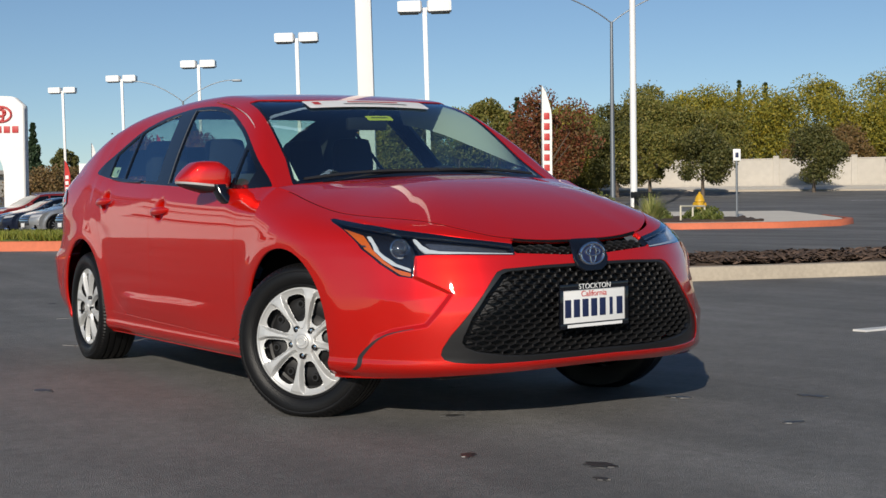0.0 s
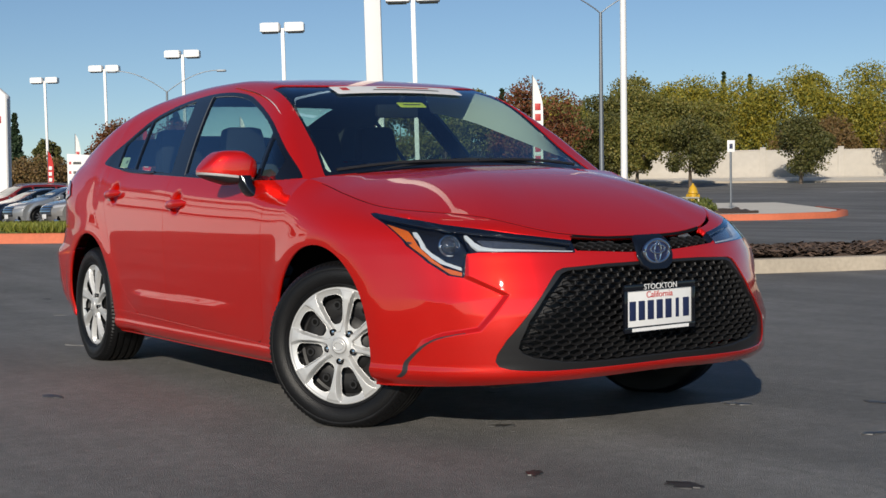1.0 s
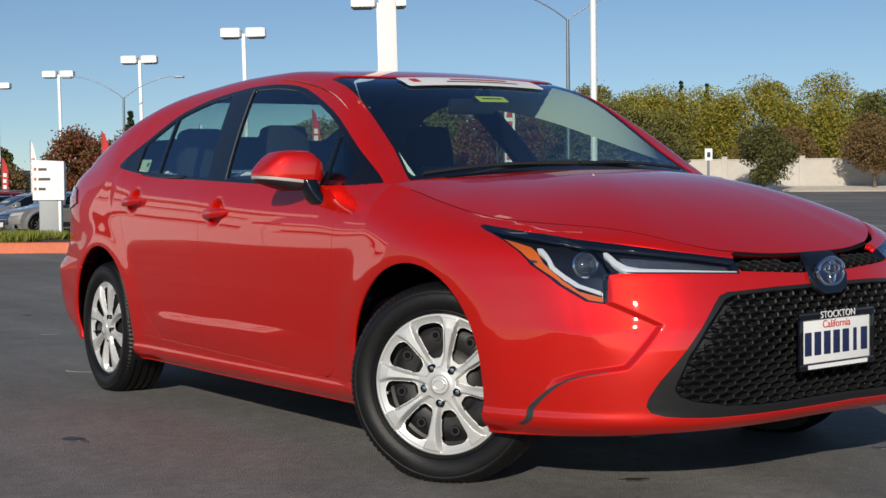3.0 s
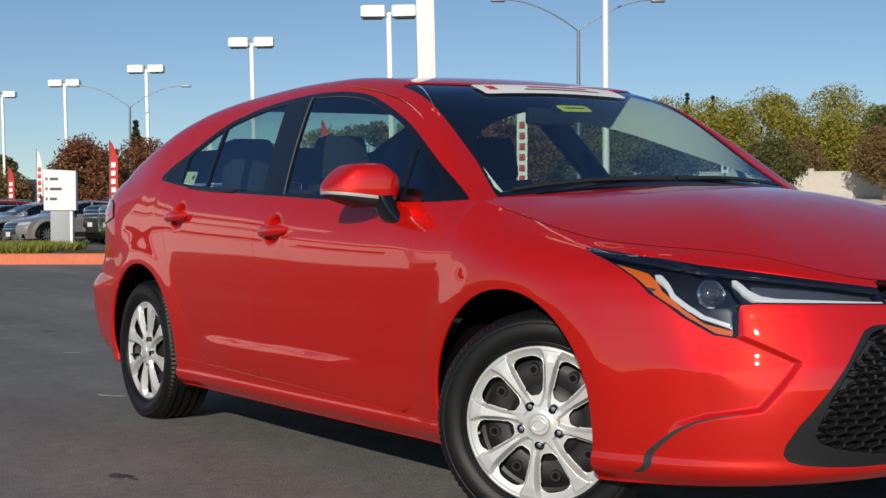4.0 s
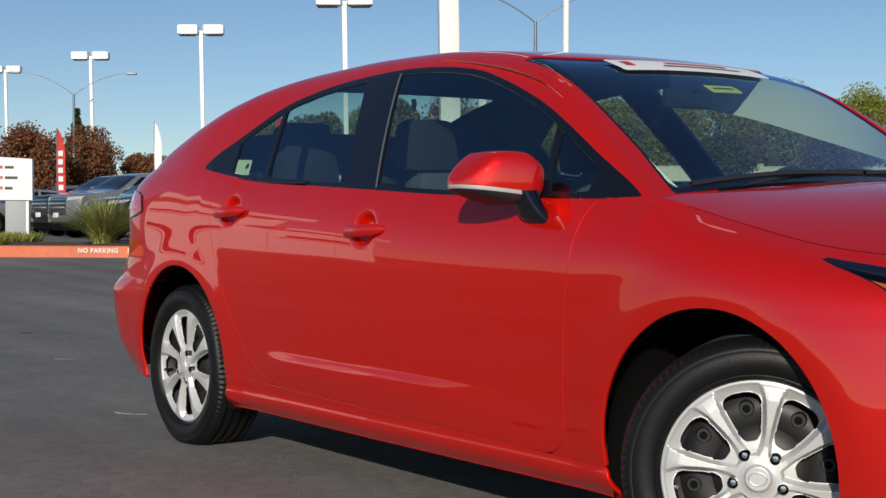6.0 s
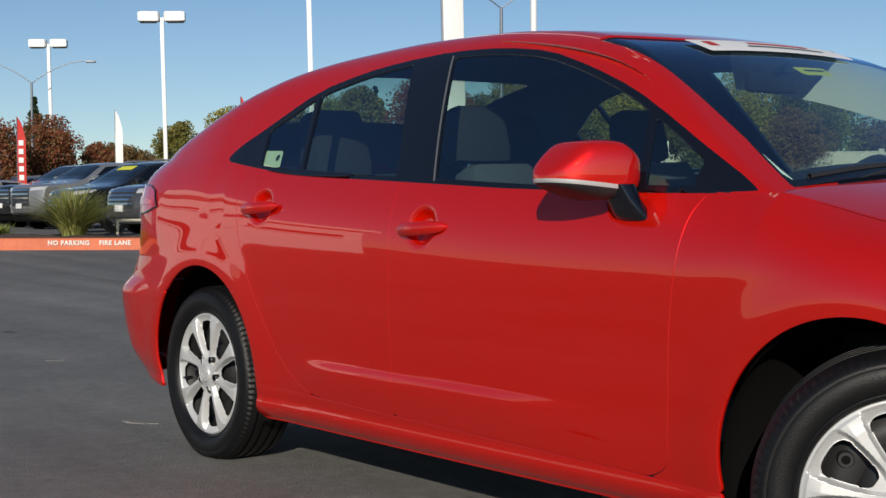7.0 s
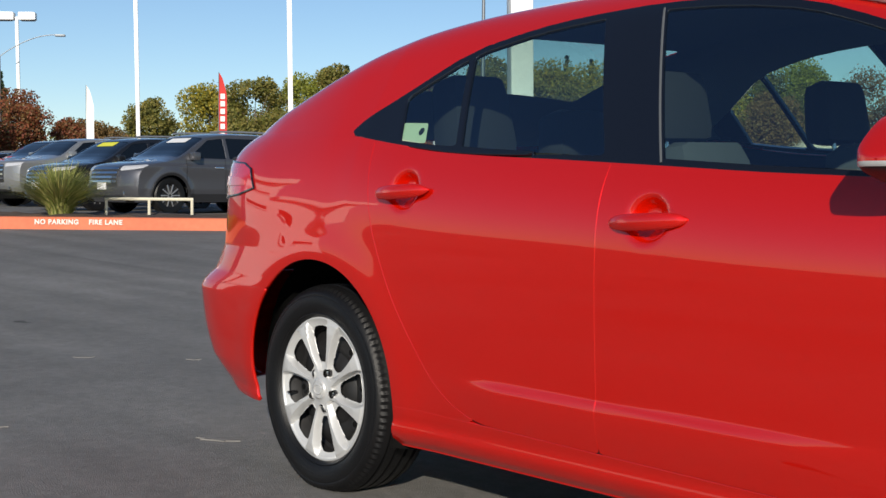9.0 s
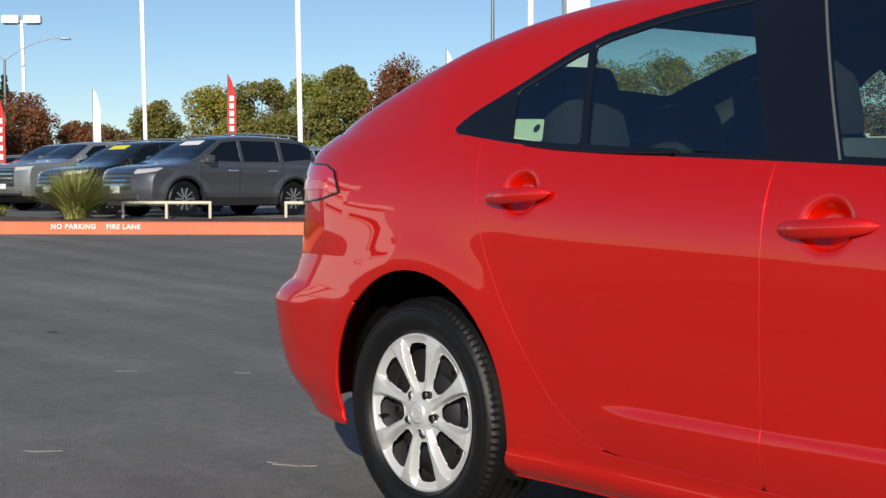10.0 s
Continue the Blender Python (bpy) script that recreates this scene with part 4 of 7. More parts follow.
for m in (False, True):
    mc = (.570, -.888, .962)
    msk = mirror_skin(mc, (.080, .108, .070), 3.8)
    A, B = np.linspace(0, 2 * math.pi, 97), np.linspace(-math.pi / 2 + .02, math.pi / 2 - .02, 49)
    cap_line = lambda P: P[..., 2] - (mc[2] - .030 + .14 * (-P[..., 1] + mc[1]))
    back = lambda P: P[..., 0] - (mc[0] - .050 + .30 * (P[..., 1] - mc[1]))
    mirror_ob = panel("side_mirror", msk, A, B, lambda P: np.minimum(cap_line(P), back(P) + .0), RED, car, "red door mirror on a black stalk", edge=.006, flip=True, mirror=m)
    panel("indicator_strip", msk, A, B, lambda P: np.minimum.reduce([-cap_line(P), cap_line(P) + .009, back(P)]), SILVER, mirror_ob, "silver indicator strip", edge=.004, flip=True, mirror=m)
    panel("mirror_base", msk, A, B, lambda P: np.minimum(-cap_line(P) - .009, back(P)), BLACK, mirror_ob, "black lower shell", lift=-.002, edge=.004, flip=True, mirror=m)
    panel("mirror_glass", msk, A, B, lambda P: -back(P), CHROME, mirror_ob, "mirror glass", lift=-.01, edge=0, flip=True, mirror=m)
    k = 1 if m else -1
    sec = []
    for t, cx, cy, cz, rx, ry in ((0, .655, .800, .845, .048, .030), (.4, .650, .822, .862, .046, .026), (.75, .640, .838, .895, .040, .024), (1, .628, .845, .930, .036, .03)):
        sec.append([(cx + rx * math.copysign(abs(math.cos(a)) ** .6, math.cos(a)), k * (cy + ry * math.copysign(abs(math.sin(a)) ** .6, math.sin(a))), cz) for a in np.linspace(0, 2 * math.pi, 25)[:-1]])
    part("stalk", loft(sec), BLACK_GLOSS, mirror_ob, "black mirror stalk")
    if m:
        for ob in [mirror_ob] + list(mirror_ob.children):
            ob.data.transform(Matrix.Translation((-.07, -.05, -.05)))
    # door handles
    for hx, hz, door in ((-.105, .822, doors), (-.955, .880, rear_doors)):
        sec = []
        for t in np.linspace(-1, 1, 17):
            w = max(1 - abs(t) ** 3.5, .02) ** .5
            sec.append([(hx + .112 * t, k * (.866 - .022 * t * t + .011 * w * math.cos(a)), hz + .006 * t + .019 * w * math.sin(a)) for a in np.linspace(0, 2 * math.pi, 17)[:-1]])
        part("door_handle", loft(sec), RED, door[1 if m else 0], "red door handle")

# windshield banner and tags
BAN = lambda P: np.minimum.reduce([.318 - np.abs(P[..., 1]), P[..., 0] - (.366 - .02 * P[..., 1] ** 2), .462 - .02 * P[..., 1] ** 2 - P[..., 0]])
banner = panel("banner", cabin, np.arange(.33, .49, .005), np.arange(-.34, .341, .01), BAN, WHITE, car, "white banner strip with red marks along the windshield", lift=.003, edge=.001)
panel("banner_mark", cabin, np.arange(.33, .46, .004), np.arange(-.34, .341, .005), lambda P: np.minimum(.018 - np.abs(P[..., 1] + .262), .020 - np.abs(P[..., 0] - .408)), RED_MARK, banner, lift=.0045, edge=0)
panel("banner_mark", cabin, np.arange(.33, .46, .004), np.arange(-.34, .341, .005), lambda P: np.minimum(.135 - np.abs(P[..., 1] - .04), .008 - np.abs(P[..., 0] - .398)), RED_MARK, banner, lift=.0045, edge=0)
panel("banner_mark", cabin, np.arange(.33, .46, .004), np.arange(-.34, .341, .005), lambda P: np.minimum(.17 - np.abs(P[..., 1] - .04), .005 - np.abs(P[..., 0] - .428)), GREY_PLASTIC, banner, lift=.0045, edge=0)
tag = panel("price_tag", cabin, np.arange(.50, .62, .006), np.arange(-.12, .10, .006), lambda P: np.minimum(.066 - np.abs(P[..., 1] + .012), .020 - np.abs(P[..., 0] - .562)), YELLOW, car, "yellow tag on the windshield", lift=-.008, edge=.001)
panel("tag_mark", cabin, np.arange(.50, .62, .003), np.arange(-.12, .10, .004), lambda P: np.minimum(.045 - np.abs(P[..., 1] + .012), .0035 - np.abs(P[..., 0] - .562)), BLACK, tag, lift=-.0065, edge=0)
PAPER = material("pale_green_paper", (0.55, 0.62, 0.45), 0.8, grain_scale=60, grain_amount=0.08)
stick = panel("window_sticker", cabin, np.arange(-1.1, -.86, .005), np.arange(-.80, -.70, .004), lambda P: outline([(-1.055, 1.018), (-.945, 1.014), (-.965, 1.066), (-1.065, 1.070)], P[..., 0], P[..., 2]), PAPER, car, "pale green paper sticker in the rear window", lift=-.009, edge=.001)
panel("sticker_mark", cabin, np.arange(-1.1, -.86, .003), np.arange(-.80, -.70, .003), lambda P: .010 - np.hypot(P[..., 0] + .975, P[..., 2] - 1.044), BLACK, stick, lift=-.0075, edge=0)

# cowl, wipers, cabin inside
panel("cowl", cabin, np.arange(.95, 1.14, .01), np.arange(-.76, .761, .012), lambda P: np.minimum.reduce([P[..., 0] - (1.030 - .06 * (P[..., 1] / .6) ** 2), 1.13 - P[..., 0], .72 - np.abs(P[..., 1])]), BLACK, car, "black plastic cowl", lift=-.016, edge=.01)
for y0, y1 in ((-.60, -.02), (.02, .55)):
    pts = []
    for t in np.linspace(0, 1, 9):
        yy = y0 + (y1 - y0) * t
        xx = 1.018 - .055 * (yy / .6) ** 2 - .012 * math.sin(math.pi * t)
        pts.append(Vector(cabin(np.array(xx), np.array(yy))) + Vector((.006, 0, .012)))
    part("wiper", tube_loop(pts, .0065, 6, False), BLACK, car, "black windshield wiper")
TRIM = material("grey_inner_trim", (0.045, 0.047, 0.052), 0.8, grain_scale=200, grain_amount=0.15)
panel("headliner", cabin, np.arange(-2.05, 1.0, .02), np.arange(-.80, .801, .02), lambda P: np.minimum.reduce([-dlo_in(P) + .016, -rear_window_in(P) + .032, -windshield_in(P) - .002, on_cabin(P) - .002]), LINER_SHADED, car, "grey headliner with cabin shade in its colour", lift=-.014, edge=0)
# the same light grey trim, made paler as if the sun lay on it
PILLAR_SUNLIT = material("sunlit_grey_pillar_trim", (0.80, 0.83, 0.79), 0.8, grain_scale=200, grain_amount=0.06)
pillar_low = curve((-.25, 1.262), (.136, 1.185), (.49, 1.076), (.68, 1.014), (.80, .977), (.98, .935))
for side in (-1, 1):
    rows = []
    for x in np.linspace(-.12, .985, 24):
        y0 = .540 + .13 * (x - .33)
        top = float(cabin(np.array(x), np.array(y0))[2]) - .010
        low = min(float(pillar_low(x)), top - .02) if side > 0 else top - .03
        rows.append([(x, side * (y0 - .012), top), (x - .004, side * (y0 + .004), top * .6 + low * .4), (x - .004, side * (y0 + .030), low), (x - .004, side * (y0 + .060), low + .012)])
    part("pillar_trim", loft(rows, False), PILLAR_SUNLIT, car, "light grey inner pillar trim with sunlight in its colour")
RUN = material("grey_window_run", (0.09, 0.095, 0.10), 0.5, grain_scale=60, grain_amount=0.1)
for m in (False, True):
    pts = []
    for z in np.linspace(.948, 1.315, 14):
        yy = np.linspace(-.84, -.45, 160)
        px = float(pil_f(z)) + .005
        pts.append((px, (1 if m else -1) * -float(np.interp(z, cabin(np.full(160, px), yy)[:, 2], yy)), z))
    part("window_run", tube_loop(pts, .0035, 6, False), RUN, car, "grey window run")
    panel("belt_strip", wrap, np.arange(1.02, 2.2, .02), np.linspace(.90, 1.0, 8), lambda P: np.ones(P.shape[:-1]), BLACK, car, "black inner belt strip", lift=-.013, edge=0, flip=True, mirror=m)
    panel("quarter_trim", wrap, np.arange(1.9, 2.8, .02), np.linspace(.5, 1, 16), lambda P: np.minimum.reduce([-1.1 - P[..., 0], P[..., 0] + 2.0, P[..., 2] - .74]), TRIM, car, "dark inner quarter trim", lift=-.045, edge=0, flip=True, mirror=m)
    panel("door_trim", wrap, np.arange(1.08, 1.98, .02), np.linspace(.1, .985, 20), lambda P: np.minimum(P[..., 0] + 1.15, P[..., 2] - .25), TRIM, car, "dark inner door trim", lift=-.075, edge=0, flip=True, mirror=m)
bm = bmesh.new()
sec = []
for y in np.linspace(-.70, .70, 15):
    w = 1 - .12 * (y / .7) ** 2
    sec.append([(.99, y, .70), (.99, y, .905 * w + .07), (.86, y, .925 * w + .05), (.70, y, .93 * w + .04), (.60, y, .90 * w + .04), (.57, y, .82), (.62, y, .62), (.8, y, .55)])
part("dashboard", loft(sec), DASH, car, "dark dashboard")
bm = bmesh.new()
box(bm, (.395, -.105, 1.175), (.425, .105, 1.235), .012)
rod(bm, (.41, 0, 1.22), (.47, 0, 1.265), .01)
part("rear_view_mirror", bm, BLACK, car)
sw = tube_loop([(.46 + .06 * math.sin(2 * math.pi * k / 28), .36 + .175 * math.cos(2 * math.pi * k / 28), .83 + .155 * math.sin(2 * math.pi * k / 28)) for k in range(28)], .014)
rod(sw, (.46, .19, .83), (.46, .53, .83), .016)
rod(sw, (.47, .36, .83), (.62, .36, .77), .03)
part("steering_wheel", sw, DASH, car, "black steering wheel")


def cushion(lo, hi, lean, bevel, taper=0.0):
    bm = bmesh.new()
    box(bm, lo, hi, bevel)
    mid = (Vector(lo) + Vector(hi)) / 2
    for v in bm.verts:
        v.co.y = mid.y + (v.co.y - mid.y) * (1 - taper * (v.co.z - lo[2]) / (hi[2] - lo[2]))
    bmesh.ops.rotate(bm, cent=(mid.x, mid.y, lo[2]), matrix=Matrix.Rotation(radians(lean), 3, "Y"), verts=bm.verts)
    return bm


for y in (-.37, .37):
    seat = part("front_seat", cushion((-.22, y - .25, .30), (.34, y + .25, .46), 0, .05), FABRIC_BLACK, car, "black fabric front seat")
    part("backrest", cushion((-.26, y - .245, .44), (-.13, y + .245, 1.02), -16, .06, .5), FABRIC, seat, "grey fabric backrest")
    part("headrest", cushion((-.475, y - .12, .995), (-.375, y + .12, 1.185), -8, .045, .18), FABRIC_BLACK, seat, "black headrest")
    bm = bmesh.new()
    rod(bm, (-.40, y - .05, .93), (-.415, y - .05, 1.02), .007)
    rod(bm, (-.40, y + .05, .93), (-.415, y + .05, 1.02), .007)
    part("headrest_post", bm, CHROME, seat)
bench = part("rear_seat", cushion((-1.02, -.64, .30), (-.52, .64, .47), 0, .05), FABRIC_BLACK, car, "grey and black rear bench seat")
part("backrest", cushion((-1.08, -.64, .45), (-.95, .64, .95), -18, .05), FABRIC, bench, "grey fabric backrest")
for y in (-.42, 0, .42):
    part("headrest", cushion((-1.19, y - .13, .955), (-1.06, y + .13, 1.215 if y else 1.12), -12, .05, .2), FABRIC_BLACK, bench, "black headrest")
bm = bmesh.new()
box(bm, (-1.98, -.74, .93), (-1.13, .74, .985), .01)
part("parcel_shelf", bm, DASH, car, "dark parcel shelf")


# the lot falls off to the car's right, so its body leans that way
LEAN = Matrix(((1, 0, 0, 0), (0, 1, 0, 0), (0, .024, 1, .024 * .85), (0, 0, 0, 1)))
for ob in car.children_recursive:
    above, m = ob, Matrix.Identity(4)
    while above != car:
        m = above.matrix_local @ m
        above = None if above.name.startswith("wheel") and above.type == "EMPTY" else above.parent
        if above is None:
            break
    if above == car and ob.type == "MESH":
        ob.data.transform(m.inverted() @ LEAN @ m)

# ---- ground, kerbs and beds ----
rise = curve((0, .014), (3.5, .014), (7.5, .09), (14.6, .292), (23, .37), (27, .47), (40, .9), (67, 1.72), (76, 2.35), (110, 3.2), (300, 8), (3000, 90))


def lot_level(q, r):
    """The lot behind the red kerb lies level before it climbs on."""
    return rise(q) - np.maximum(rise(q) - .36, 0) * soft_step((-3 - r) / 5) * soft_step((54 - q) / 7)


def ground_z(x, y):
    return float(lot_level(-.78 * x + .62 * y, .62 * x + .78 * y))


def ground_material():
    """Worn asphalt: stone grain, broad patches, long faint wheel tracks, a few dark oil drips and hairline cracks."""
    m = material("asphalt", (0.165, 0.160, 0.151), 0.78, grain_scale=130, grain_amount=0.42, stains=0.0, bump=0.7, bump_scale=220)
    nt = m.node_tree
    bs = nt.nodes["Principled BSDF"]
    base = bs.inputs["Base Color"].links[0].from_socket
    tc = nt.nodes.new("ShaderNodeTexCoord")

    def field(kind, scale, stretch, lo, hi, a, b):
        mp = nt.nodes.new("ShaderNodeMapping")
        mp.inputs["Scale"].default_value = stretch
        mp.inputs["Rotation"].default_value = (0, 0, radians(-24))
        nt.links.new(tc.outputs["Object"], mp.inputs[0])
        tx = nt.nodes.new(kind)
        tx.inputs["Scale"].default_value = scale
        if kind == "ShaderNodeTexNoise":
            tx.inputs["Detail"].default_value = 5
            src = tx.outputs[0]
        else:
            tx.feature = "DISTANCE_TO_EDGE"
            src = tx.outputs["Distance"]
        nt.links.new(mp.outputs[0], tx.inputs["Vector"])
        mr = nt.nodes.new("ShaderNodeMapRange")
        mr.inputs[1].default_value, mr.inputs[2].default_value, mr.inputs[3].default_value, mr.inputs[4].default_value = lo, hi, a, b
        nt.links.new(src, mr.inputs[0])
        return mr.outputs[0]

    cols = [field("ShaderNodeTexNoise", .35, (1, 1, 1), .3, .7, .78, 1.22), field("ShaderNodeTexNoise", 1.0, (.10, 1.8, 1), .35, .68, .82, 1.20), field("ShaderNodeTexNoise", 22, (1, 1, 1), .3, .7, .86, 1.14), field("ShaderNodeTexNoise", .8, (.05, 3.5, 1), .62, .70, 1.0, .80),
            field("ShaderNodeTexNoise", 3.2, (1, 1, 1), .3, .72, .90, 1.10), field("ShaderNodeTexNoise", 1.5, (1, 1.4, 1), .715, .745, 1.0, .35)]
    sock = base
    for c in cols:
        mul = nt.nodes.new("ShaderNodeVectorMath")
        mul.operation = "SCALE"
        nt.links.new(sock, mul.inputs[0])
        nt.links.new(c, mul.inputs["Scale"])
        sock = mul.outputs[0]
    nt.links.new(sock, bs.inputs["Base Color"])
    return m


ASPHALT = ground_material()
KERB_RED = material("red_kerb_paint", (0.58, 0.15, 0.07), 0.7, grain_scale=14, grain_amount=0.18, stains=0.25, bump=0.2, bump_scale=60)
CONCRETE = material("kerb_concrete", (0.42, 0.36, 0.28), 0.85, grain_scale=25, grain_amount=0.22, stains=0.25, bump=0.3, bump_scale=90)
MULCH = material("bark_mulch", (0.085, 0.055, 0.040), 0.9, grain_scale=12, grain_amount=0.4, vary=0.6, bump=0.5, bump_scale=40)
SOIL = material("dark_bed_soil", (0.075, 0.050, 0.036), 0.95, grain_scale=9, grain_amount=0.45, stains=0.4, bump=0.8, bump_scale=25)


def build_ground():
    a = np.concatenate([-np.geomspace(2500, 12, 40), np.arange(-11, 60.5, 1.0), np.geomspace(62, 2500, 26)])
    b = np.concatenate([-np.geomspace(2500, 42, 14), np.arange(-40, 30, 1.5), np.geomspace(31, 2500, 14)])
    verts, faces = [], []
    for q in a:
        for r in b:
            verts.append((-.78 * q + .62 * r, .62 * q + .78 * r, float(lot_level(q, r))))
    n = len(b)
    for i in range(len(a) - 1):
        for j in range(n - 1):
            faces.append((i * n + j, i * n + j + 1, (i + 1) * n + j + 1, (i + 1) * n + j))
    ob = finish("ground", verts, [f[::-1] for f in faces], ASPHALT)
    return tagged(ob, "dark grey asphalt lot with faint stains", "ground", kind="structure")


build_ground()


def kerb_piece(name, line, width, height, mat, label):
    """A kerb along a polyline: a real step with a rounded nose, in lengths with joints."""
    bm = bmesh.new()
    pts = [Vector((x, y, 0)) for x, y in line]
    rows = []
    for i, p in enumerate(pts):
        a, b = pts[max(i - 1, 0)], pts[min(i + 1, len(pts) - 1)]
        side = (b - a).normalized().cross(Vector((0, 0, 1)))       # to the right of the way
        z = ground_z(p.x, p.y)
        ring = [(0, -.06), (.012, height - .03), (.03, height - .006), (.06, height), (width, height), (width, -.06)]
        rows.append([bm.verts.new(p - side * o + Vector((0, 0, z + h))) for o, h in ring])
    for a, b in zip(rows, rows[1:]):
        for k in range(5):
            bm.faces.new((a[k], a[k + 1], b[k + 1], b[k]))
    for r in (rows[0], rows[-1]):
        bm.faces.new(r)
    return tagged(part(name, bm, mat), label, "kerb", kind="structure")


def bed(name, ring, lift, mat, label, rough=.03, cell=.25):
    """A planted bed: a rumpled sheet inside an outline."""
    xs, ys = [p[0] for p in ring], [p[1] for p in ring]
    gx, gy = np.arange(min(xs), max(xs) + cell, cell), np.arange(min(ys), max(ys) + cell, cell)

    def skin(x, y):
        z = rise(-.78 * x + .62 * y) + lift
        return np.stack([x, y, z + rough * (np.sin(x * 5.1 + np.sin(y * 3.3) * 2) * np.sin(y * 4.7 + x) + .6 * np.sin(x * 13 + y * 9))], -1)
    ob = panel(name, skin, gx, gy, lambda P: outline(ring, P[..., 0], P[..., 1]), mat, None, edge=.25)
    return tagged(ob, label, "bed", kind="structure")


KD, KN = Vector((.645, .764, 0)), Vector((-.764, .645, 0))       # along the red kerb, and away from the lane


def by_kerb(along, back, up=0.0):
    p = Vector((-15.8, 3.8, 0)) + KD * along + KN * back
    return Vector((p.x, p.y, ground_z(p.x, p.y) + up))


left_line = [by_kerb(s, 0).xy[:] for s in np.arange(-16, 8.1, 1.0)]
kerb_piece("kerb", left_line, .16, .17, KERB_RED, "red painted concrete kerb along the fire lane")
bed("planting_bed", [by_kerb(s, b).xy[:] for s, b in ((-.75, .15), (8, .15), (8, 1.9), (-.75, 1.9))], .16, SOIL, "dark soil planting bed behind the red kerb")
GRASS_BED = material("lawn_soil", (0.10, 0.13, 0.03), 0.95, grain_scale=16, grain_amount=0.4, stains=0.3, bump=0.8, bump_scale=60)
bed("lawn", [by_kerb(s, b).xy[:] for s, b in ((-16, .15), (-.75, .15), (-.75, 2.6), (-16, 2.6))], .17, GRASS_BED, "green lawn strip behind the red kerb")

# the words on the red kerb
KERB_TEXT = material("worn_white_stencil", (0.72, 0.66, 0.60), 0.7, grain_scale=30, grain_amount=0.25)
mid = by_kerb(1.27, 0, .10) - KN * .004
m = Matrix(((KD.x, 0, -KN.x, mid.x), (KD.y, 0, -KN.y, mid.y), (0, 1, 0, mid.z), (0, 0, 0, 1)))
for text, off in (("NO PARKING", -.30), ("FIRE LANE", .36)):
    txt = words(text, .090, Matrix.Translation(KD * off) @ m @ Matrix.Rotation(radians(-4), 4, "X"), KERB_TEXT, None, thick=.002, spread=1.12, heavy=.0035)
    txt.name = "kerb_lettering"
    tagged(txt, "worn white stencilled words on the red kerb", "lettering")

# planter island on the far side of the car, with its tan kerb
isl = [(-5.6, 5.75), (-5.0, 5.62), (-4.6, 5.85), (-4.38, 6.25), (-4.18, 6.8), (-3.85, 7.7), (-3.5, 8.8), (-3.1, 10.2), (-2.5, 12.2), (-1.8, 14.6)]
kerb_piece("kerb", isl, .17, .15, CONCRETE, "tan concrete kerb round a planter island")
bed("mulch_bed", [(-5.55, 5.92), (-5.02, 5.80), (-4.74, 5.96), (-4.55, 6.3)] + [(x - .16, y + .03) for x, y in isl[4:]] + [(-3.4, 15.2), (-4.2, 12.4), (-4.9, 10.0), (-5.3, 8.4), (-5.75, 6.6)], .145, SOIL, "bed of brown bark mulch", .03, .12)


def mulch():
    rng = random.Random(5)
    verts, faces = [], []
    for _ in range(5200):
        k = rng.uniform(3, len(isl) - 1.001)
        i = int(k)
        x = isl[i][0] + (isl[i + 1][0] - isl[i][0]) * (k - i) - rng.uniform(.2, 1.35)
        y = isl[i][1] + (isl[i + 1][1] - isl[i][1]) * (k - i) + .05
        z = ground_z(x, y) + .17 + rng.uniform(0, .05)
        a, l, w, t = rng.uniform(0, 6.28), rng.uniform(.03, .08), rng.uniform(.01, .025), rng.uniform(-.5, .5)
        d = Vector((math.cos(a), math.sin(a), t)) * l
        s = Vector((-math.sin(a), math.cos(a), rng.uniform(-.6, .6))) * w
        p = Vector((x, y, z))
        b = len(verts)
        verts += [p - d - s, p + d - s, p + d + s, p - d + s, p + Vector((0, 0, .018))]
        faces += [(b, b + 1, b + 4), (b + 1, b + 2, b + 4), (b + 2, b + 3, b + 4), (b + 3, b, b + 4)]
    ob = finish("bark_mulch", verts, faces, MULCH, None, "", False)
    tagged(ob, "brown shredded bark chips on the island", "mulch", kind="stuff")


mulch()


# ---- vegetation ----
def foliage(name, *cols, gloss=0.55):
    m = bpy.data.materials.new(name)
    m.use_nodes = True
    nt = m.node_tree
    bs = nt.nodes["Principled BSDF"]
    geo = nt.nodes.new("ShaderNodeNewGeometry")
    ramp = nt.nodes.new("ShaderNodeValToRGB")
    el = ramp.color_ramp.elements
    el[0].color, el[1].color = (*cols[0], 1), (*cols[-1], 1)
    for i, c in enumerate(cols[1:-1]):
        el.new((i + 1) / (len(cols) - 1)).color = (*c, 1)
    nt.links.new(geo.outputs["Random Per Island"], ramp.inputs[0])
    nt.links.new(ramp.outputs[0], bs.inputs["Base Color"])
    bs.inputs["Roughness"].default_value = gloss
    bs.inputs["Subsurface Weight"].default_value = 0.0
    tr = nt.nodes.new("ShaderNodeBsdfTranslucent")
    nt.links.new(ramp.outputs[0], tr.inputs[0])
    mx = nt.nodes.new("ShaderNodeMixShader")
    mx.inputs[0].default_value = 0.3
    nt.links.new(bs.outputs[0], mx.inputs[1])
    nt.links.new(tr.outputs[0], mx.inputs[2])
    nt.links.new(mx.outputs[0], nt.nodes["Material Output"].inputs[0])
    return m


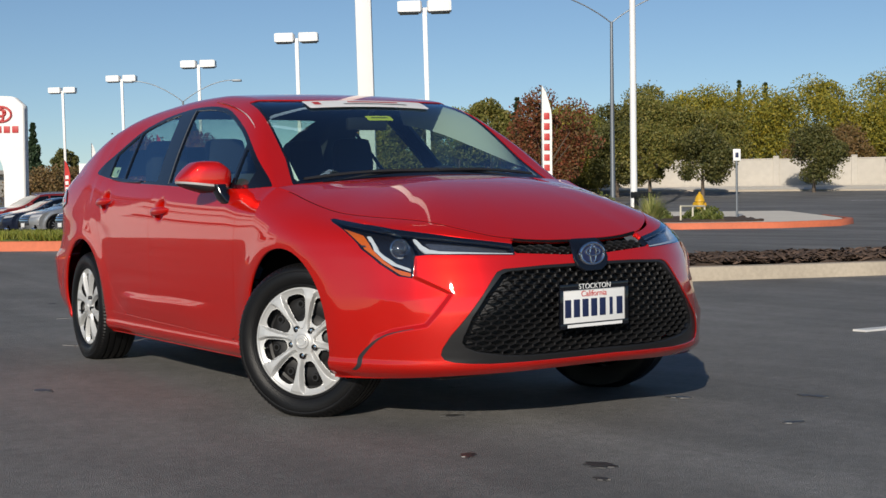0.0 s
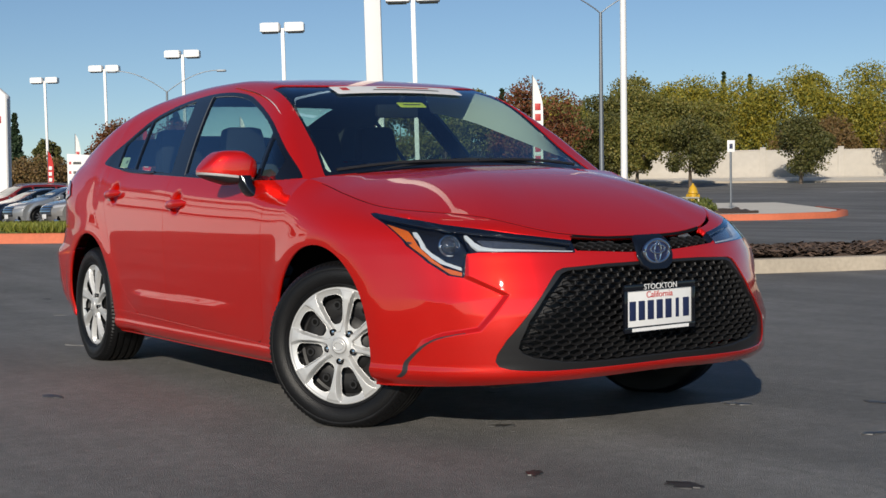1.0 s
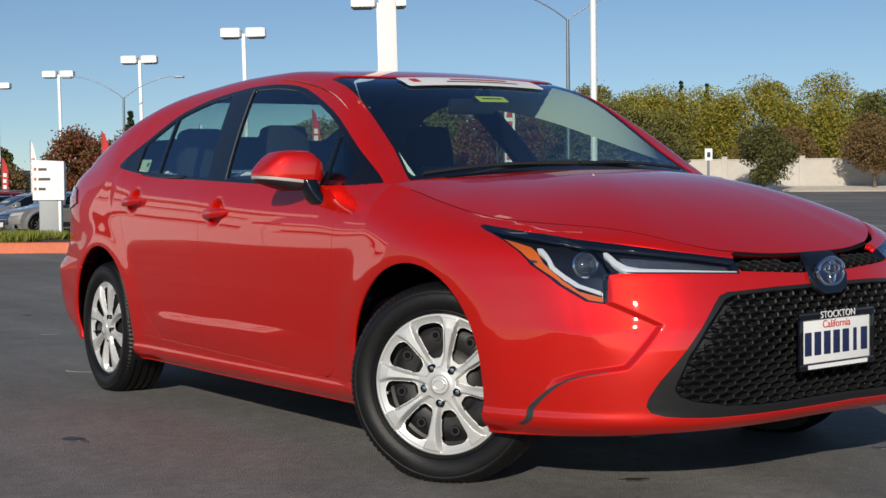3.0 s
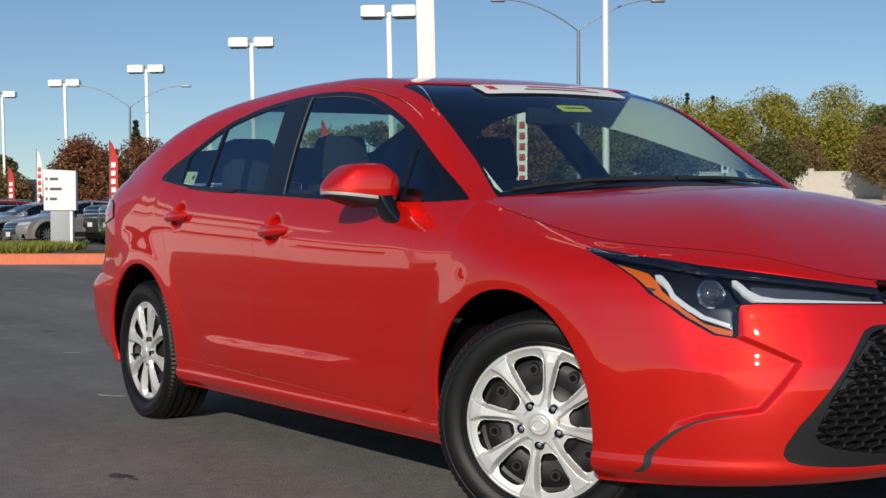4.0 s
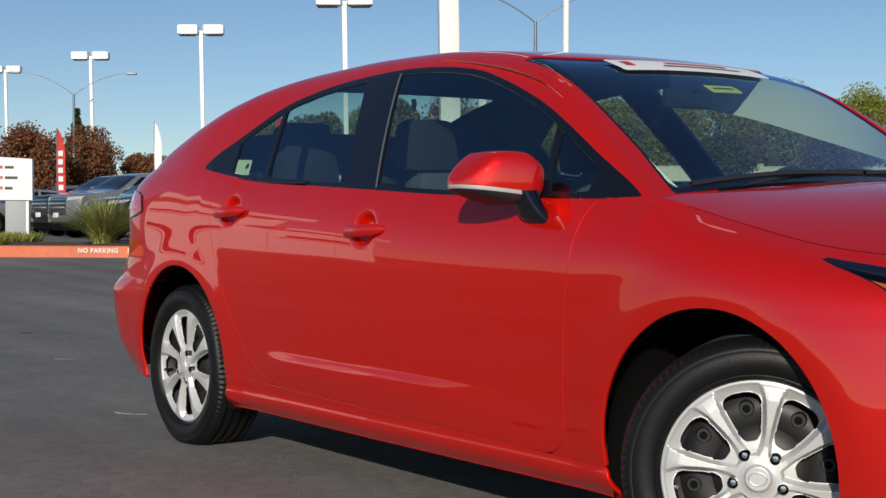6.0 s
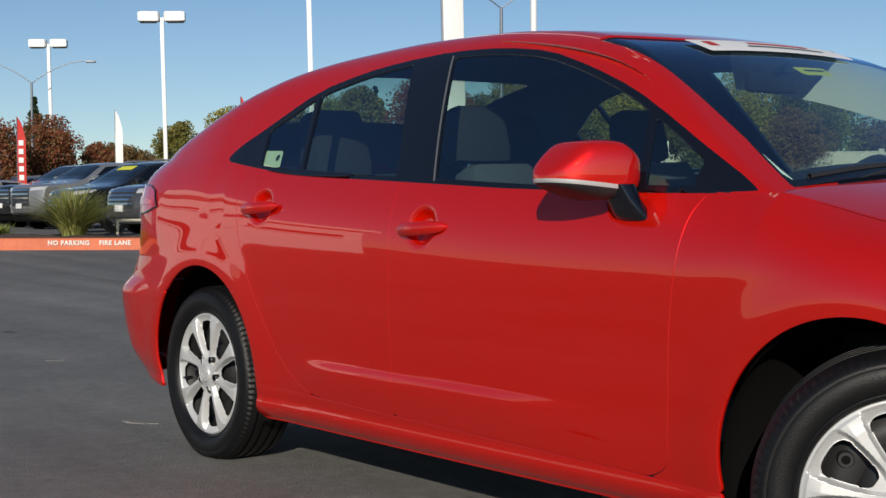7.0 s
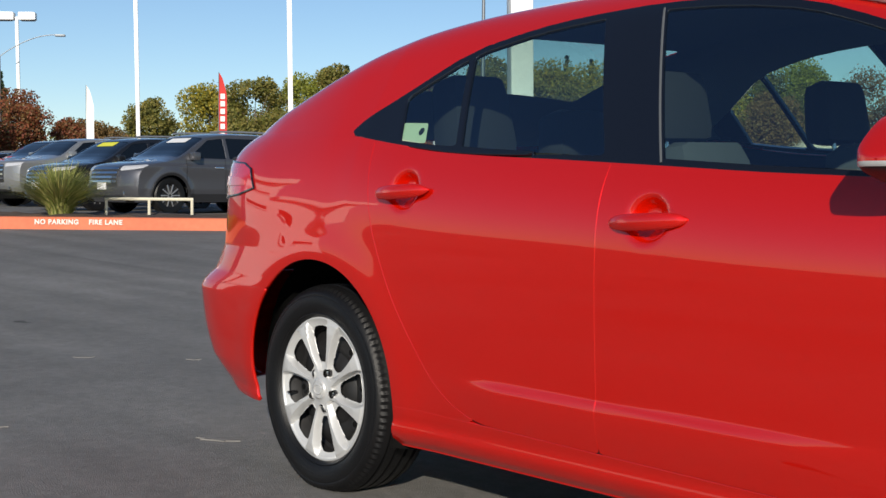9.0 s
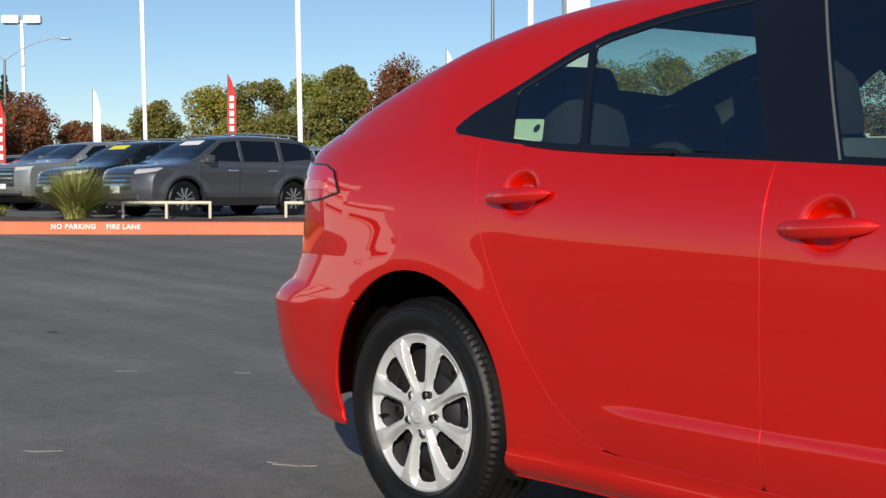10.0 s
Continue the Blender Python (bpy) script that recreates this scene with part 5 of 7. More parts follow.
LEAF = {"olive": foliage("olive_leaves", (0.115, 0.128, 0.028), (0.195, 0.190, 0.042), (0.280, 0.225, 0.055)),
        "yellow": foliage("yellow_green_leaves", (.17, .19, .03), (.32, .28, .035), (.46, .35, .035), (.17, .19, .035), (.28, .25, .04)),
        "dark": foliage("dark_green_leaves", (0.070, 0.085, 0.025), (0.120, 0.120, 0.032), (0.180, 0.160, 0.044)),
        "red": foliage("russet_leaves", (0.175, 0.048, 0.028), (0.290, 0.085, 0.034), (0.150, 0.082, 0.030), (0.215, 0.130, 0.044)),
        "brown": foliage("brown_leaves", (0.186, 0.112, 0.046), (0.248, 0.150, 0.052), (0.124, 0.105, 0.039)),
        "conifer": foliage("conifer_needles", (0.031, 0.060, 0.029), (0.054, 0.090, 0.039)),
        "lime": foliage("lime_leaves", (0.202, 0.240, 0.033), (0.310, 0.315, 0.039), (0.155, 0.180, 0.039))}
BARK = material("bark", (0.13, 0.10, 0.075), 0.9, grain_scale=8, grain_amount=0.4, bump=0.8, bump_scale=25)


def tree(x, y, height, radius, kind, label, seed, leaves=6500, leaf=.30, low=.22, group="trees beyond the lot"):
    """A trunk with limbs and a crown of many leaf sprays in uneven clumps."""
    rng = random.Random(seed)
    z0 = ground_z(x, y)
    t = thing("tree", (x, y, z0), label, "tree", group)
    bm = bmesh.new()
    top = height * (.85 if kind == "conifer" else .6)
    rod(bm, (0, 0, -.1), (rng.uniform(-.1, .1), rng.uniform(-.1, .1), top), .035 * height * .55 + .05, .03, 9)
    clumps = []
    if kind == "conifer":
        for i in range(26):
            f = i / 25
            r = radius * (1 - f) ** .8 * rng.uniform(.7, 1.1)
            a = i * 2.4
            clumps.append((Vector((math.cos(a) * r * .5, math.sin(a) * r * .5, height * (.08 + .92 * f))), max(r * .75, .12)))
    else:
        for i in range(9):
            a, r = i * 2.4 + rng.uniform(-.4, .4), radius * rng.uniform(.35, .75)
            h = height * rng.uniform(.45, .85)
            p = Vector((math.cos(a) * r, math.sin(a) * r, h))
            rod(bm, (0, 0, h * .5), p, .03 * height * .25, .015, 6)
        for i in range(30):
            a, u = rng.uniform(0, 6.283), rng.uniform(-.9, 1) 
            rr = math.sqrt(max(0, 1 - u * u)) * rng.uniform(.55, 1)
            cz = height * (low + 1) / 2 + u * height * (1 - low) / 2 * .86
            clumps.append((Vector((math.cos(a) * rr * radius * .82, math.sin(a) * rr * radius * .82, cz)), radius * rng.uniform(.26, .50)))
    part("trunk", bm, BARK, t, "brown bark")
    n, leaf = int(leaves * 2.3), leaf * .66
    gen = np.random.default_rng(seed)
    pick = gen.integers(0, len(clumps), n)
    centre = np.array([c[:] for c, r in clumps])[pick]
    size = np.array([r for c, r in clumps])[pick][:, None]
    d = gen.normal(size=(n, 3))
    d *= (gen.uniform(.04, 1, (n, 1)) ** .42) / np.linalg.norm(d, axis=1, keepdims=True)
    stray = np.where(gen.uniform(size=(n, 1)) < .06, gen.uniform(1.0, 1.25, (n, 1)), 1)      # a few twigs reach out of each clump
    at = centre + d * stray * size * (1, 1, .85)
    u = gen.normal(size=(n, 3))
    u /= np.linalg.norm(u, axis=1, keepdims=True)
    w = np.cross(u, gen.normal(size=(n, 3)))
    w /= np.linalg.norm(w, axis=1, keepdims=True)
    k = np.cross(u, w)
    sc = leaf * gen.uniform(.5, 1.15, (n, 1))
    verts = np.stack([at + (u * a + w * b + k * c) * sc for a, b, c in ((-.5, 0, 0), (-.1, -.3, .08), (.5, 0, 0), (-.05, .32, .06))], 1).reshape(-1, 3)
    faces = np.arange(4 * n).reshape(-1, 4).tolist()
    crown = finish("crown", verts, faces, LEAF[kind], t, "", False)
    crown["kind"] = "stuff"
    return t


tree(-64.7, 58.1, 6.7, 3.4, "olive", "tall olive green tree behind the wall", 1, 9500, .32, .06)
tree(-64.6, 62.0, 6.9, 3.6, "yellow", "tree with yellow autumn leaves behind the wall", 2, 9500, .32, .06)
tree(-66.5, 64.2, 6.2, 3.0, "yellow", "tree with yellow autumn leaves behind the wall", 21, 9500, .32, .06)
tree(-64.1, 66.7, 6.7, 4.2, "yellow", "tree with yellow green leaves behind the wall", 3, 9500, .32, .06)
tree(-58.7, 67.8, 6.8, 3.9, "yellow", "tall tree with yellow green leaves behind the wall", 4, 9500, .32, .06)
tree(-57.6, 72.6, 7.3, 4.2, "yellow", "tall tree with yellow green leaves behind the wall", 5, 9500, .32, .06)
tree(-52.0, 73.5, 7.0, 3.6, "lime", "light green tree behind the wall", 6, 9500, .32, .06)
tree(-48.0, 78.0, 6.0, 3.9, "brown", "olive brown tree behind the wall", 61, 9500, .32, .06)
tree(-62.0, 55.0, 5.5, 3.0, "olive", "olive green tree behind the wall", 62, 9500, .32, .06)
tree(-62.5, 52.5, 5.2, 2.9, "dark", "dark green tree behind the wall", 63, 9500, .32, .06)
tree(-50.6, 43.2, 4.0, 2.0, "dark", "small dark green street tree before the wall", 7, 4600, 0.25)
tree(-49.1, 44.2, 3.9, 1.8, "olive", "round olive street tree before the wall", 8, 6500, 0.25, .18)
tree(-47.1, 46.2, 3.7, 1.7, "dark", "round dark green street tree before the wall", 9, 6500, 0.25, .20)
tree(-46.4, 53.9, 3.7, 1.8, "dark", "round dark green street tree before the wall", 10, 6500, 0.25, .20)
tree(-59.0, 57.5, 5.2, 3.0, "olive", "olive green tree behind the wall", 71, 9500, .32, .04)
tree(-53.8, 63.6, 3.9, 2.6, "brown", "olive brown tree behind the wall", 72, 9500, .32, .04)
tree(-54.5, 68.5, 5.4, 3.2, "yellow", "tree with yellow green leaves behind the wall", 73, 9500, .32, .04)
tree(-55.5, 44.0, 4.6, 2.6, "olive", "olive green tree behind the lot", 74, 8500, .30, .05)
tree(-61.0, 47.5, 5.0, 2.8, "yellow", "tree with yellow autumn leaves behind the lot", 75, 8500, .30, .05)
tree(-44.6, 61.3, 4.2, 2.1, "brown", "brownish street tree before the wall", 11, 7000, 0.25, .30)
tree(-47.0, 65.5, 5.6, 2.3, "dark", "dark green tree before the wall", 12, 5979, 0.28, .15)
tree(-47.6, 36.2, 5.4, 2.4, "red", "tree with russet autumn leaves", 13, 6899, 0.28, .2)
tree(-54.1, 37.1, 5.4, 1.7, "olive", "olive green tree behind the lot", 14)
tree(-52.4, 40.6, 4.2, 1.5, "yellow", "small tree with yellow autumn leaves", 15, 4140, 0.25)
tree(-96.9, 97.6, 10.9, 1.5, "conifer", "dark conifer far behind the wall", 16, 3449, 0.62)
tree(-99.0, 103.6, 11.0, 1.8, "conifer", "dark conifer far behind the wall", 17, 3449, 0.62)
tree(-56.6, 18.4, 3.5, 1.9, "red", "russet tree behind the parked cars", 18, 5979, 0.25, .12)
tree(-58.6, 21.7, 3.8, 1.8, "red", "russet tree behind the parked cars", 19, 5979, 0.25, .12)
tree(-59.5, 25.0, 2.4, 1.5, "red", "russet tree behind the parked cars", 20, 5060, 0.25, .12)
tree(-63.8, 28.9, 2.2, 1.8, "brown", "low brown tree behind the parked cars", 22, 5060, 0.28, .05)
tree(-66.1, 32.8, 3.7, 1.6, "olive", "olive green tree behind the lot", 23, 5060, 0.28, .1)
tree(-67.1, 37.2, 4.3, 2.3, "yellow", "yellow green tree behind the lot", 24, 5979, 0.30, .1)
tree(-58.6, 35.0, 5.0, 2.1, "olive", "dark olive tree behind the lot", 25, 6439, 0.28, .1)
tree(-60.3, 39.2, 5.0, 2.2, "lime", "light green tree behind the lot", 26, 5979, 0.28, .1)
tree(-96.1, 68.4, 8.4, 1.7, "conifer", "dark conifer far behind the lot", 27, 3449, 0.62)
tree(-98.5, 74.0, 8.4, 1.7, "conifer", "dark conifer far behind the lot", 28, 3449, 0.62)
tree(-106.6, 40.4, 7.0, 1.6, "conifer", "dark conifer far behind the lot", 29, 3449, 0.62)
tree(-95.5, 23.4, 5.4, 1.0, "conifer", "slim dark conifer far behind the lot", 30, 3449, 0.50)
tree(-104.4, 28.4, 3.8, 1.1, "dark", "small green tree far behind the lot", 31, 2760, 0.50)
tree(-70.0, 30.5, 1.9, 2.4, "dark", "low green tree behind the lot", 32, 4600, 0.30, .05)
tree(-72.0, 24.5, 1.7, 2.6, "dark", "low green tree behind the lot", 33, 4600, 0.30, .05)
tree(-74.0, 19.0, 1.5, 3.0, "brown", "low brown hedge tree behind the lot", 34, 4600, 0.33, .03)


def blades(name, at, n, length, spread, mat, label, seed, group=""):
    """A tuft of strap leaves that arch out from the base."""
    rng = random.Random(seed)
    t = thing(name, at, label, "plant", group)
    verts, faces = [], []
    for _ in range(n):
        a, l = rng.uniform(0, 6.283), length * rng.uniform(.6, 1.1)
        out, w = spread * rng.uniform(.15, 1), rng.uniform(.010, .018)
        d, s = Vector((math.cos(a), math.sin(a), 0)), Vector((-math.sin(a), math.cos(a), 0))
        r0 = rng.uniform(0, .16)
        b = len(verts)
        for k in range(5):
            f = k / 4
            p = d * (r0 + out * f ** 1.6) + Vector((0, 0, l * (f - .45 * f * f * (out / spread))))
            verts += [p - s * w * (1 - f * .9), p + s * w * (1 - f * .9)]
        for k in range(4):
            faces.append((b + 2 * k, b + 2 * k + 1, b + 2 * k + 3, b + 2 * k + 2))
    ob = finish("leaves", verts, faces, mat, t, "", True)
    ob["kind"] = "stuff"
    return t


STRAP = foliage("strap_leaves", (.17, .22, .05), (.30, .34, .08), (.56, .50, .20), (.22, .27, .07), (.44, .42, .14))
blades("strap_leaf_plant", by_kerb(.77, .85, .17), 1100, .80, 1.0, STRAP, "clump of long green strap leaves in the bed", 3)
blades("strap_leaf_plant", (-17.1, 16.8, ground_z(-17.1, 16.8) + .1), 420, .9, .55, STRAP, "bushy green strap leaf plant beside the island", 4)


def turf():
    rng = random.Random(9)
    verts, faces = [], []
    for _ in range(22000):
        p = by_kerb(rng.uniform(-10, -.7), rng.uniform(.2, 2.5), .15)
        a, h, w = rng.uniform(0, 6.283), rng.uniform(.12, .21), rng.uniform(.010, .022)
        s = Vector((math.cos(a), math.sin(a), 0)) * w
        l = Vector((rng.uniform(-.12, .12), rng.uniform(-.12, .12), h))
        b = len(verts)
        verts += [p - s, p + s, p + l]
        faces.append((b, b + 1, b + 2))
    ob = finish("grass", verts, faces, foliage("grass_blades", (.16, .20, .03), (.26, .28, .04), (.34, .32, .06)), None, "", False)
    tagged(ob, "green and yellowish ground cover on the lawn strip", "grass", kind="stuff")


turf()


# ---- posts, lamps, signs, walls ----
POST_WHITE = material("white_post_paint", (0.80, 0.80, 0.79), 0.45, grain_scale=6, grain_amount=0.05, stains=0.08)
GALV = material("galvanised_steel", (0.20, 0.22, 0.24), 0.5, 0.6, grain_scale=10, grain_amount=0.12)
LENS_GLASS = material("lamp_glass", (0.10, 0.11, 0.12), 0.25, grain_scale=30, grain_amount=0.1)


def lot_lamp(x, y, top, turn, first=None):
    """A white square post with two box heads."""
    z0 = ground_z(x, y)
    if first:
        return copy_thing(first, pose(x, y, z0, 1.0, 1.0, turn))
    t = thing("parking_lot_lamp", (x, y, z0), "white lot lamp with two box heads on a square post", "lamp post", "lot lamps", turn)
    bm = bmesh.new()
    box(bm, (-.085, -.085, 0), (.085, .085, top - .25), .01)
    part("post", bm, POST_WHITE, t)
    bm = bmesh.new()
    box(bm, (-.16, -.16, -.1), (.16, .16, .35), .03)
    part("footing", bm, CONCRETE, t, "concrete footing")
    for k in (-1, 1):
        bm = bmesh.new()
        sec = []
        for f, hw, lo, hi in ((.10, .25, -.36, -.04), (.16, .33, -.42, 0), (.92, .36, -.42, 0), (1.04, .33, -.40, -.03)):
            sec.append([(-hw, k * f, top + lo), (hw, k * f, top + lo), (hw, k * f, top + hi), (-hw, k * f, top + hi)])
        head = part("lamp_head", loft(sec), POST_WHITE, t, "white box lamp head")
        bm = bmesh.new()
        box(bm, (-.28, .24 if k > 0 else -.98, top - .47), (.28, .98 if k > 0 else -.24, top - .415), .02)
        part("lamp_glass", bm, LENS_GLASS, head, "dark flat lens")
        bm = bmesh.new()
        rod(bm, (0, 0, top - .30), (0, k * .34, top - .22), .05, .04, 8)
        part("arm", bm, POST_WHITE, t)
    t.matrix_world = pose(x, y, z0, 1.0, 1.0, turn)
    return t


lamp1 = lot_lamp(-38.3, 23.8, 8.42, -32)
for x, y in ((-52.3, 25.0), (-70.0, 26.9), (-85.1, 27.1), (-97.3, 26.4)):
    lot_lamp(x, y, 8.42, -32, lamp1)

near = thing("light_post", (-3.81, 2.333, ground_z(-3.81, 2.333)), "tall plain white square light post", "lamp post")
bm = bmesh.new()
box(bm, (-.066, -.066, 0), (.066, .066, 9.5), .01)
part("post", bm, POST_WHITE, near)
bm = bmesh.new()
box(bm, (-.14, -.14, 0), (.14, .14, .03), .006)
part("base_plate", bm, POST_WHITE, near)
for k in (-1, 1):
    bm = bmesh.new()
    box(bm, (-.3, min(k * .3, k * .9), 9.1), (.3, max(k * .3, k * .9), 9.5), .03)
    rod(bm, (0, 0, 9.3), (0, k * .34, 9.35), .05)
    part("lamp_head", bm, POST_WHITE, near)
near.matrix_world = pose(-3.81, 2.333, ground_z(-3.81, 2.333), 1.1, 1.0, -32)

tall = thing("flag_pole", (-29.4, 26.6, ground_z(-29.4, 26.6)), "tall plain white round pole", "pole")
bm = bmesh.new()
rod(bm, (0, 0, 0), (0, 0, 14), .12, .09, 14)
part("pole", bm, POST_WHITE, tall)
bm = bmesh.new()
box(bm, (-.3, -.3, -.1), (.3, .3, .12), .03)
part("footing", bm, CONCRETE, tall)


def street_lamp(x, y, apex, span, turn):
    t = thing("street_lamp", (x, y, ground_z(x, y)), "grey street lamp with two long curved arms", "street lamp", "street lamps", turn)
    bm = bmesh.new()
    rod(bm, (0, 0, 0), (0, 0, apex), .11, .06, 10)
    part("pole", bm, GALV, t)
    for k in (-1, 1):
        pts = [(k * span * f, 0, apex - .05 + span * .42 * math.sin(f * math.pi / 2) ** .9 * (1 if f < .7 else 1)) for f in np.linspace(0, 1, 12)]
        arm = part("arm", tube_loop(pts, .027, 7, False), GALV, t)
        e = Vector(pts[-1])
        bm = bmesh.new()
        box(bm, (e.x - .05 if k > 0 else e.x - .5, -.13, e.z - .09), (e.x + .5 if k > 0 else e.x + .05, .13, e.z + .03), .03)
        part("lamp_head", bm, GALV, arm)
    return t


street_lamp(-36.7, 31.6, 7.6, 3.0, 58)
street_lamp(-69.2, 25.4, 6.0, 3.0, 58)


def feather_flag(x, y, top, low, width, mat, label, marks, turn, mark_mat):
    t = thing("feather_flag", (x, y, ground_z(x, y)), label, "flag", "feather flags", turn)
    h = top - ground_z(x, y)
    b = low - ground_z(x, y)
    bm = bmesh.new()
    rod(bm, (0, 0, 0), (0, 0, h), .02, .012, 8)
    part("pole", bm, GALV, t)
    n = 14
    front, back = [], []
    for k in range(n + 1):
        f = k / n
        z = b + (h - b) * f
        w = width * min(1, (1 - f) * 3.2) ** .6 + .01
        wav = .04 * math.sin(f * 9)
        front.append(((0, wav * .3, z), (w, wav, z)))
        back.append(((0, wav * .3 + .006, z), (w, wav + .006, z)))
    verts, faces = [], []
    for rows, rev in ((front, False), (back, True)):
        s = len(verts)
        for p, q in rows:
            verts += [p, q]
        for k in range(n):
            f = (s + 2 * k, s + 2 * k + 1, s + 2 * k + 3, s + 2 * k + 2)
            faces.append(f[::-1] if rev else f)
    cloth = finish("cloth", verts, faces, mat, t, "", True)
    for i in range(marks):
        f = (i + .8) / (marks + 1.5)
        z = b + (h - b) * f * .85
        for sgn in (-.03, .034):
            bm = bmesh.new()
            box(bm, (width * .22, sgn + .04 * math.sin(f * .85 * 9) - .003, z - (h - b) * .035), (width * .78, sgn + .04 * math.sin(f * .85 * 9) + .003, z + (h - b) * .035), .002)
            part("flag_mark", bm, mark_mat, cloth)
    return t


FLAG_WHITE = material("white_flag_cloth", (0.80, 0.80, 0.78), 0.8, grain_scale=40, grain_amount=0.06)
FLAG_RED = material("red_flag_cloth", (0.55, 0.035, 0.03), 0.8, grain_scale=40, grain_amount=0.1)
feather_flag(-26.5, 20.6, 4.75, 2.0, .30, FLAG_WHITE, "white feather flag with red marks", 6, 58, RED_MARK)
feather_flag(-37.0, 20.0, 4.7, 2.2, .26, FLAG_RED, "red feather flag with white marks", 7, 58, FLAG_WHITE)
feather_flag(-54.9, 23.7, 5.45, 2.2, .34, FLAG_WHITE, "plain white feather flag behind parked cars", 0, 58, RED_MARK)
feather_flag(-40.7, 13.6, 3.95, 1.4, .28, FLAG_RED, "red feather flag with white marks", 6, 58, FLAG_WHITE)
feather_flag(-56.2, 15.9, 4.5, 1.8, .25, FLAG_WHITE, "white feather flag with red marks", 6, 58, RED_MARK)

feather_flag(-54.1, 14.0, 3.6, 1.3, .26, FLAG_RED, "red feather flag with white marks", 6, 58, FLAG_WHITE)

# way sign on the lawn
SIGN_GREY = material("grey_sign_base", (0.34, 0.36, 0.37), 0.6, grain_scale=12, grain_amount=0.08, stains=0.1)
sp = by_kerb(-1.10, 2.35, .06)
sign = thing("way_sign", sp, "white way sign with small words on a grey pedestal", "sign", "", -28)
bm = bmesh.new()
box(bm, (-.09, -.20, 0), (.09, .12, .78), .008)
part("pedestal", bm, SIGN_GREY, sign)
bm = bmesh.new()
box(bm, (-.10, .12, 0), (.08, .17, .78), .006)
part("pedestal_edge", bm, POST_WHITE, sign)
bm = loft([[(-.10, -.32, .78), (.12, -.30, .78), (.12, .23, .78), (-.10, .23, .78)], [(-.10, -.33, 1.46), (.12, -.31, 1.48), (.12, .23, 1.45), (-.10, .23, 1.43)]])
board = part("sign_board", bm, POST_WHITE, sign, "white sign board", False)
for k, w in enumerate((.14, .20, .12)):
    bm = bmesh.new()
    box(bm, (.118, -.20, 1.29 - k * .17), (.124, -.20 + w, 1.335 - k * .17))
    part("sign_mark", bm, GREY_PLASTIC, board)
    bm = bmesh.new()
    box(bm, (.118, -.275, 1.29 - k * .17), (.124, -.235, 1.34 - k * .17))
    part("sign_mark", bm, RED_MARK, board)

# low rails in the bed
RAIL = material("cream_rail_paint", (0.62, 0.58, 0.45), 0.55, grain_scale=20, grain_amount=0.12, stains=0.15)
for a, b in ((1.30, 2.54), (3.62, 4.86), (5.95, 7.2)):
    r = thing("low_rail", by_kerb(a, 1.35, .10), "low cream pipe rail in the bed", "rail", "low rails")
    d = KD * (b - a)
    for f in (0, .5, 1):
        bm = bmesh.new()
        rod(bm, d * f, d * f + Vector((0, 0, .30)), .022, None, 8)
        part("rail_post", bm, RAIL, r)
    bm = bmesh.new()
    rod(bm, Vector((0, 0, .29)) - KD * .02, d + Vector((0, 0, .29)) + KD * .02, .024, None, 8)
    part("top_rail", bm, RAIL, r)

# far island by the road: red kerb, hydrant, rail, posts
isl2 = [(-24.5, 14.5), (-21.0, 16.2), (-17.9, 18.4), (-16.6, 20.4), (-16.4, 22.2), (-17.2, 23.6), (-19.5, 25.2), (-23.0, 27.5)]
kerb_piece("kerb", isl2[:7], .16, .16, KERB_RED, "red painted kerb round the corner island")
PAVE = material("pale_pavement", (0.72, 0.66, 0.56), 0.85, grain_scale=6, grain_amount=0.12, stains=0.15, bump=0.2, bump_scale=60)
bed("pavement", [(-21.6 + (x + 21.6) * .955, 20.5 + (y - 20.5) * .955) for x, y in isl2] + [(-26.0, 24.0), (-26.5, 18.0)], .15, PAVE, "pale concrete pavement on the corner island", .0, .5)
bed("planting_bed", [(-23.6, 15.6), (-20.6, 17.2), (-18.2, 19.0), (-17.3, 20.6), (-19.5, 22.0), (-22.6, 20.2), (-24.4, 17.6)], .19, SOIL, "dark soil bed with shrubs on the corner island", .03, .3)
HYDRANT_Y = material("yellow_hydrant_paint", (0.62, 0.36, 0.02), 0.45, grain_scale=20, grain_amount=0.12, stains=0.1)
hy0 = (-20.6, 21.5)
hyd = thing("fire_hydrant", (*hy0, ground_z(*hy0) + .15), "yellow fire hydrant on the corner island", "hydrant")
part("barrel", lathe([(.14, 0), (.15, .04), (.11, .06), (.11, .42), (.135, .44), (.135, .48), (.12, .5), (.10, .58), (.05, .64), (.03, .66), (.03, .70), (.001, .70)], 20, "z"), HYDRANT_Y, hyd)
for a in (0, 90, 180):
    bm = lathe([(.055, .10), (.055, .16), (.065, .16), (.065, .19), (.001, .19)], 12)
    bmesh.ops.rotate(bm, cent=(0, 0, 0), matrix=Matrix.Rotation(radians(a), 3, "Z"), verts=bm.verts)
    bmesh.ops.translate(bm, verts=bm.verts, vec=(0, 0, .36))
    part("outlet_cap", bm, HYDRANT_Y, hyd)
bx = (-21.6, 20.4)
bench = thing("utility_stand", (*bx, ground_z(*bx) + .15), "dark metal stand on two legs", "stand")
bm = bmesh.new()
box(bm, (-.12, -.35, .55), (.12, .35, .72), .02)
part("top", bm, STEEL_DARK, bench)
for y in (-.25, .25):
    bm = bmesh.new()
    box(bm, (-.05, y - .04, 0), (.05, y + .04, .56), .005)
    part("leg", bm, STEEL_DARK, bench)
r = thing("low_rail", (-18.9, 19.3, ground_z(-18.9, 19.3) + .12), "low cream pipe rail on the island", "rail", "low rails")
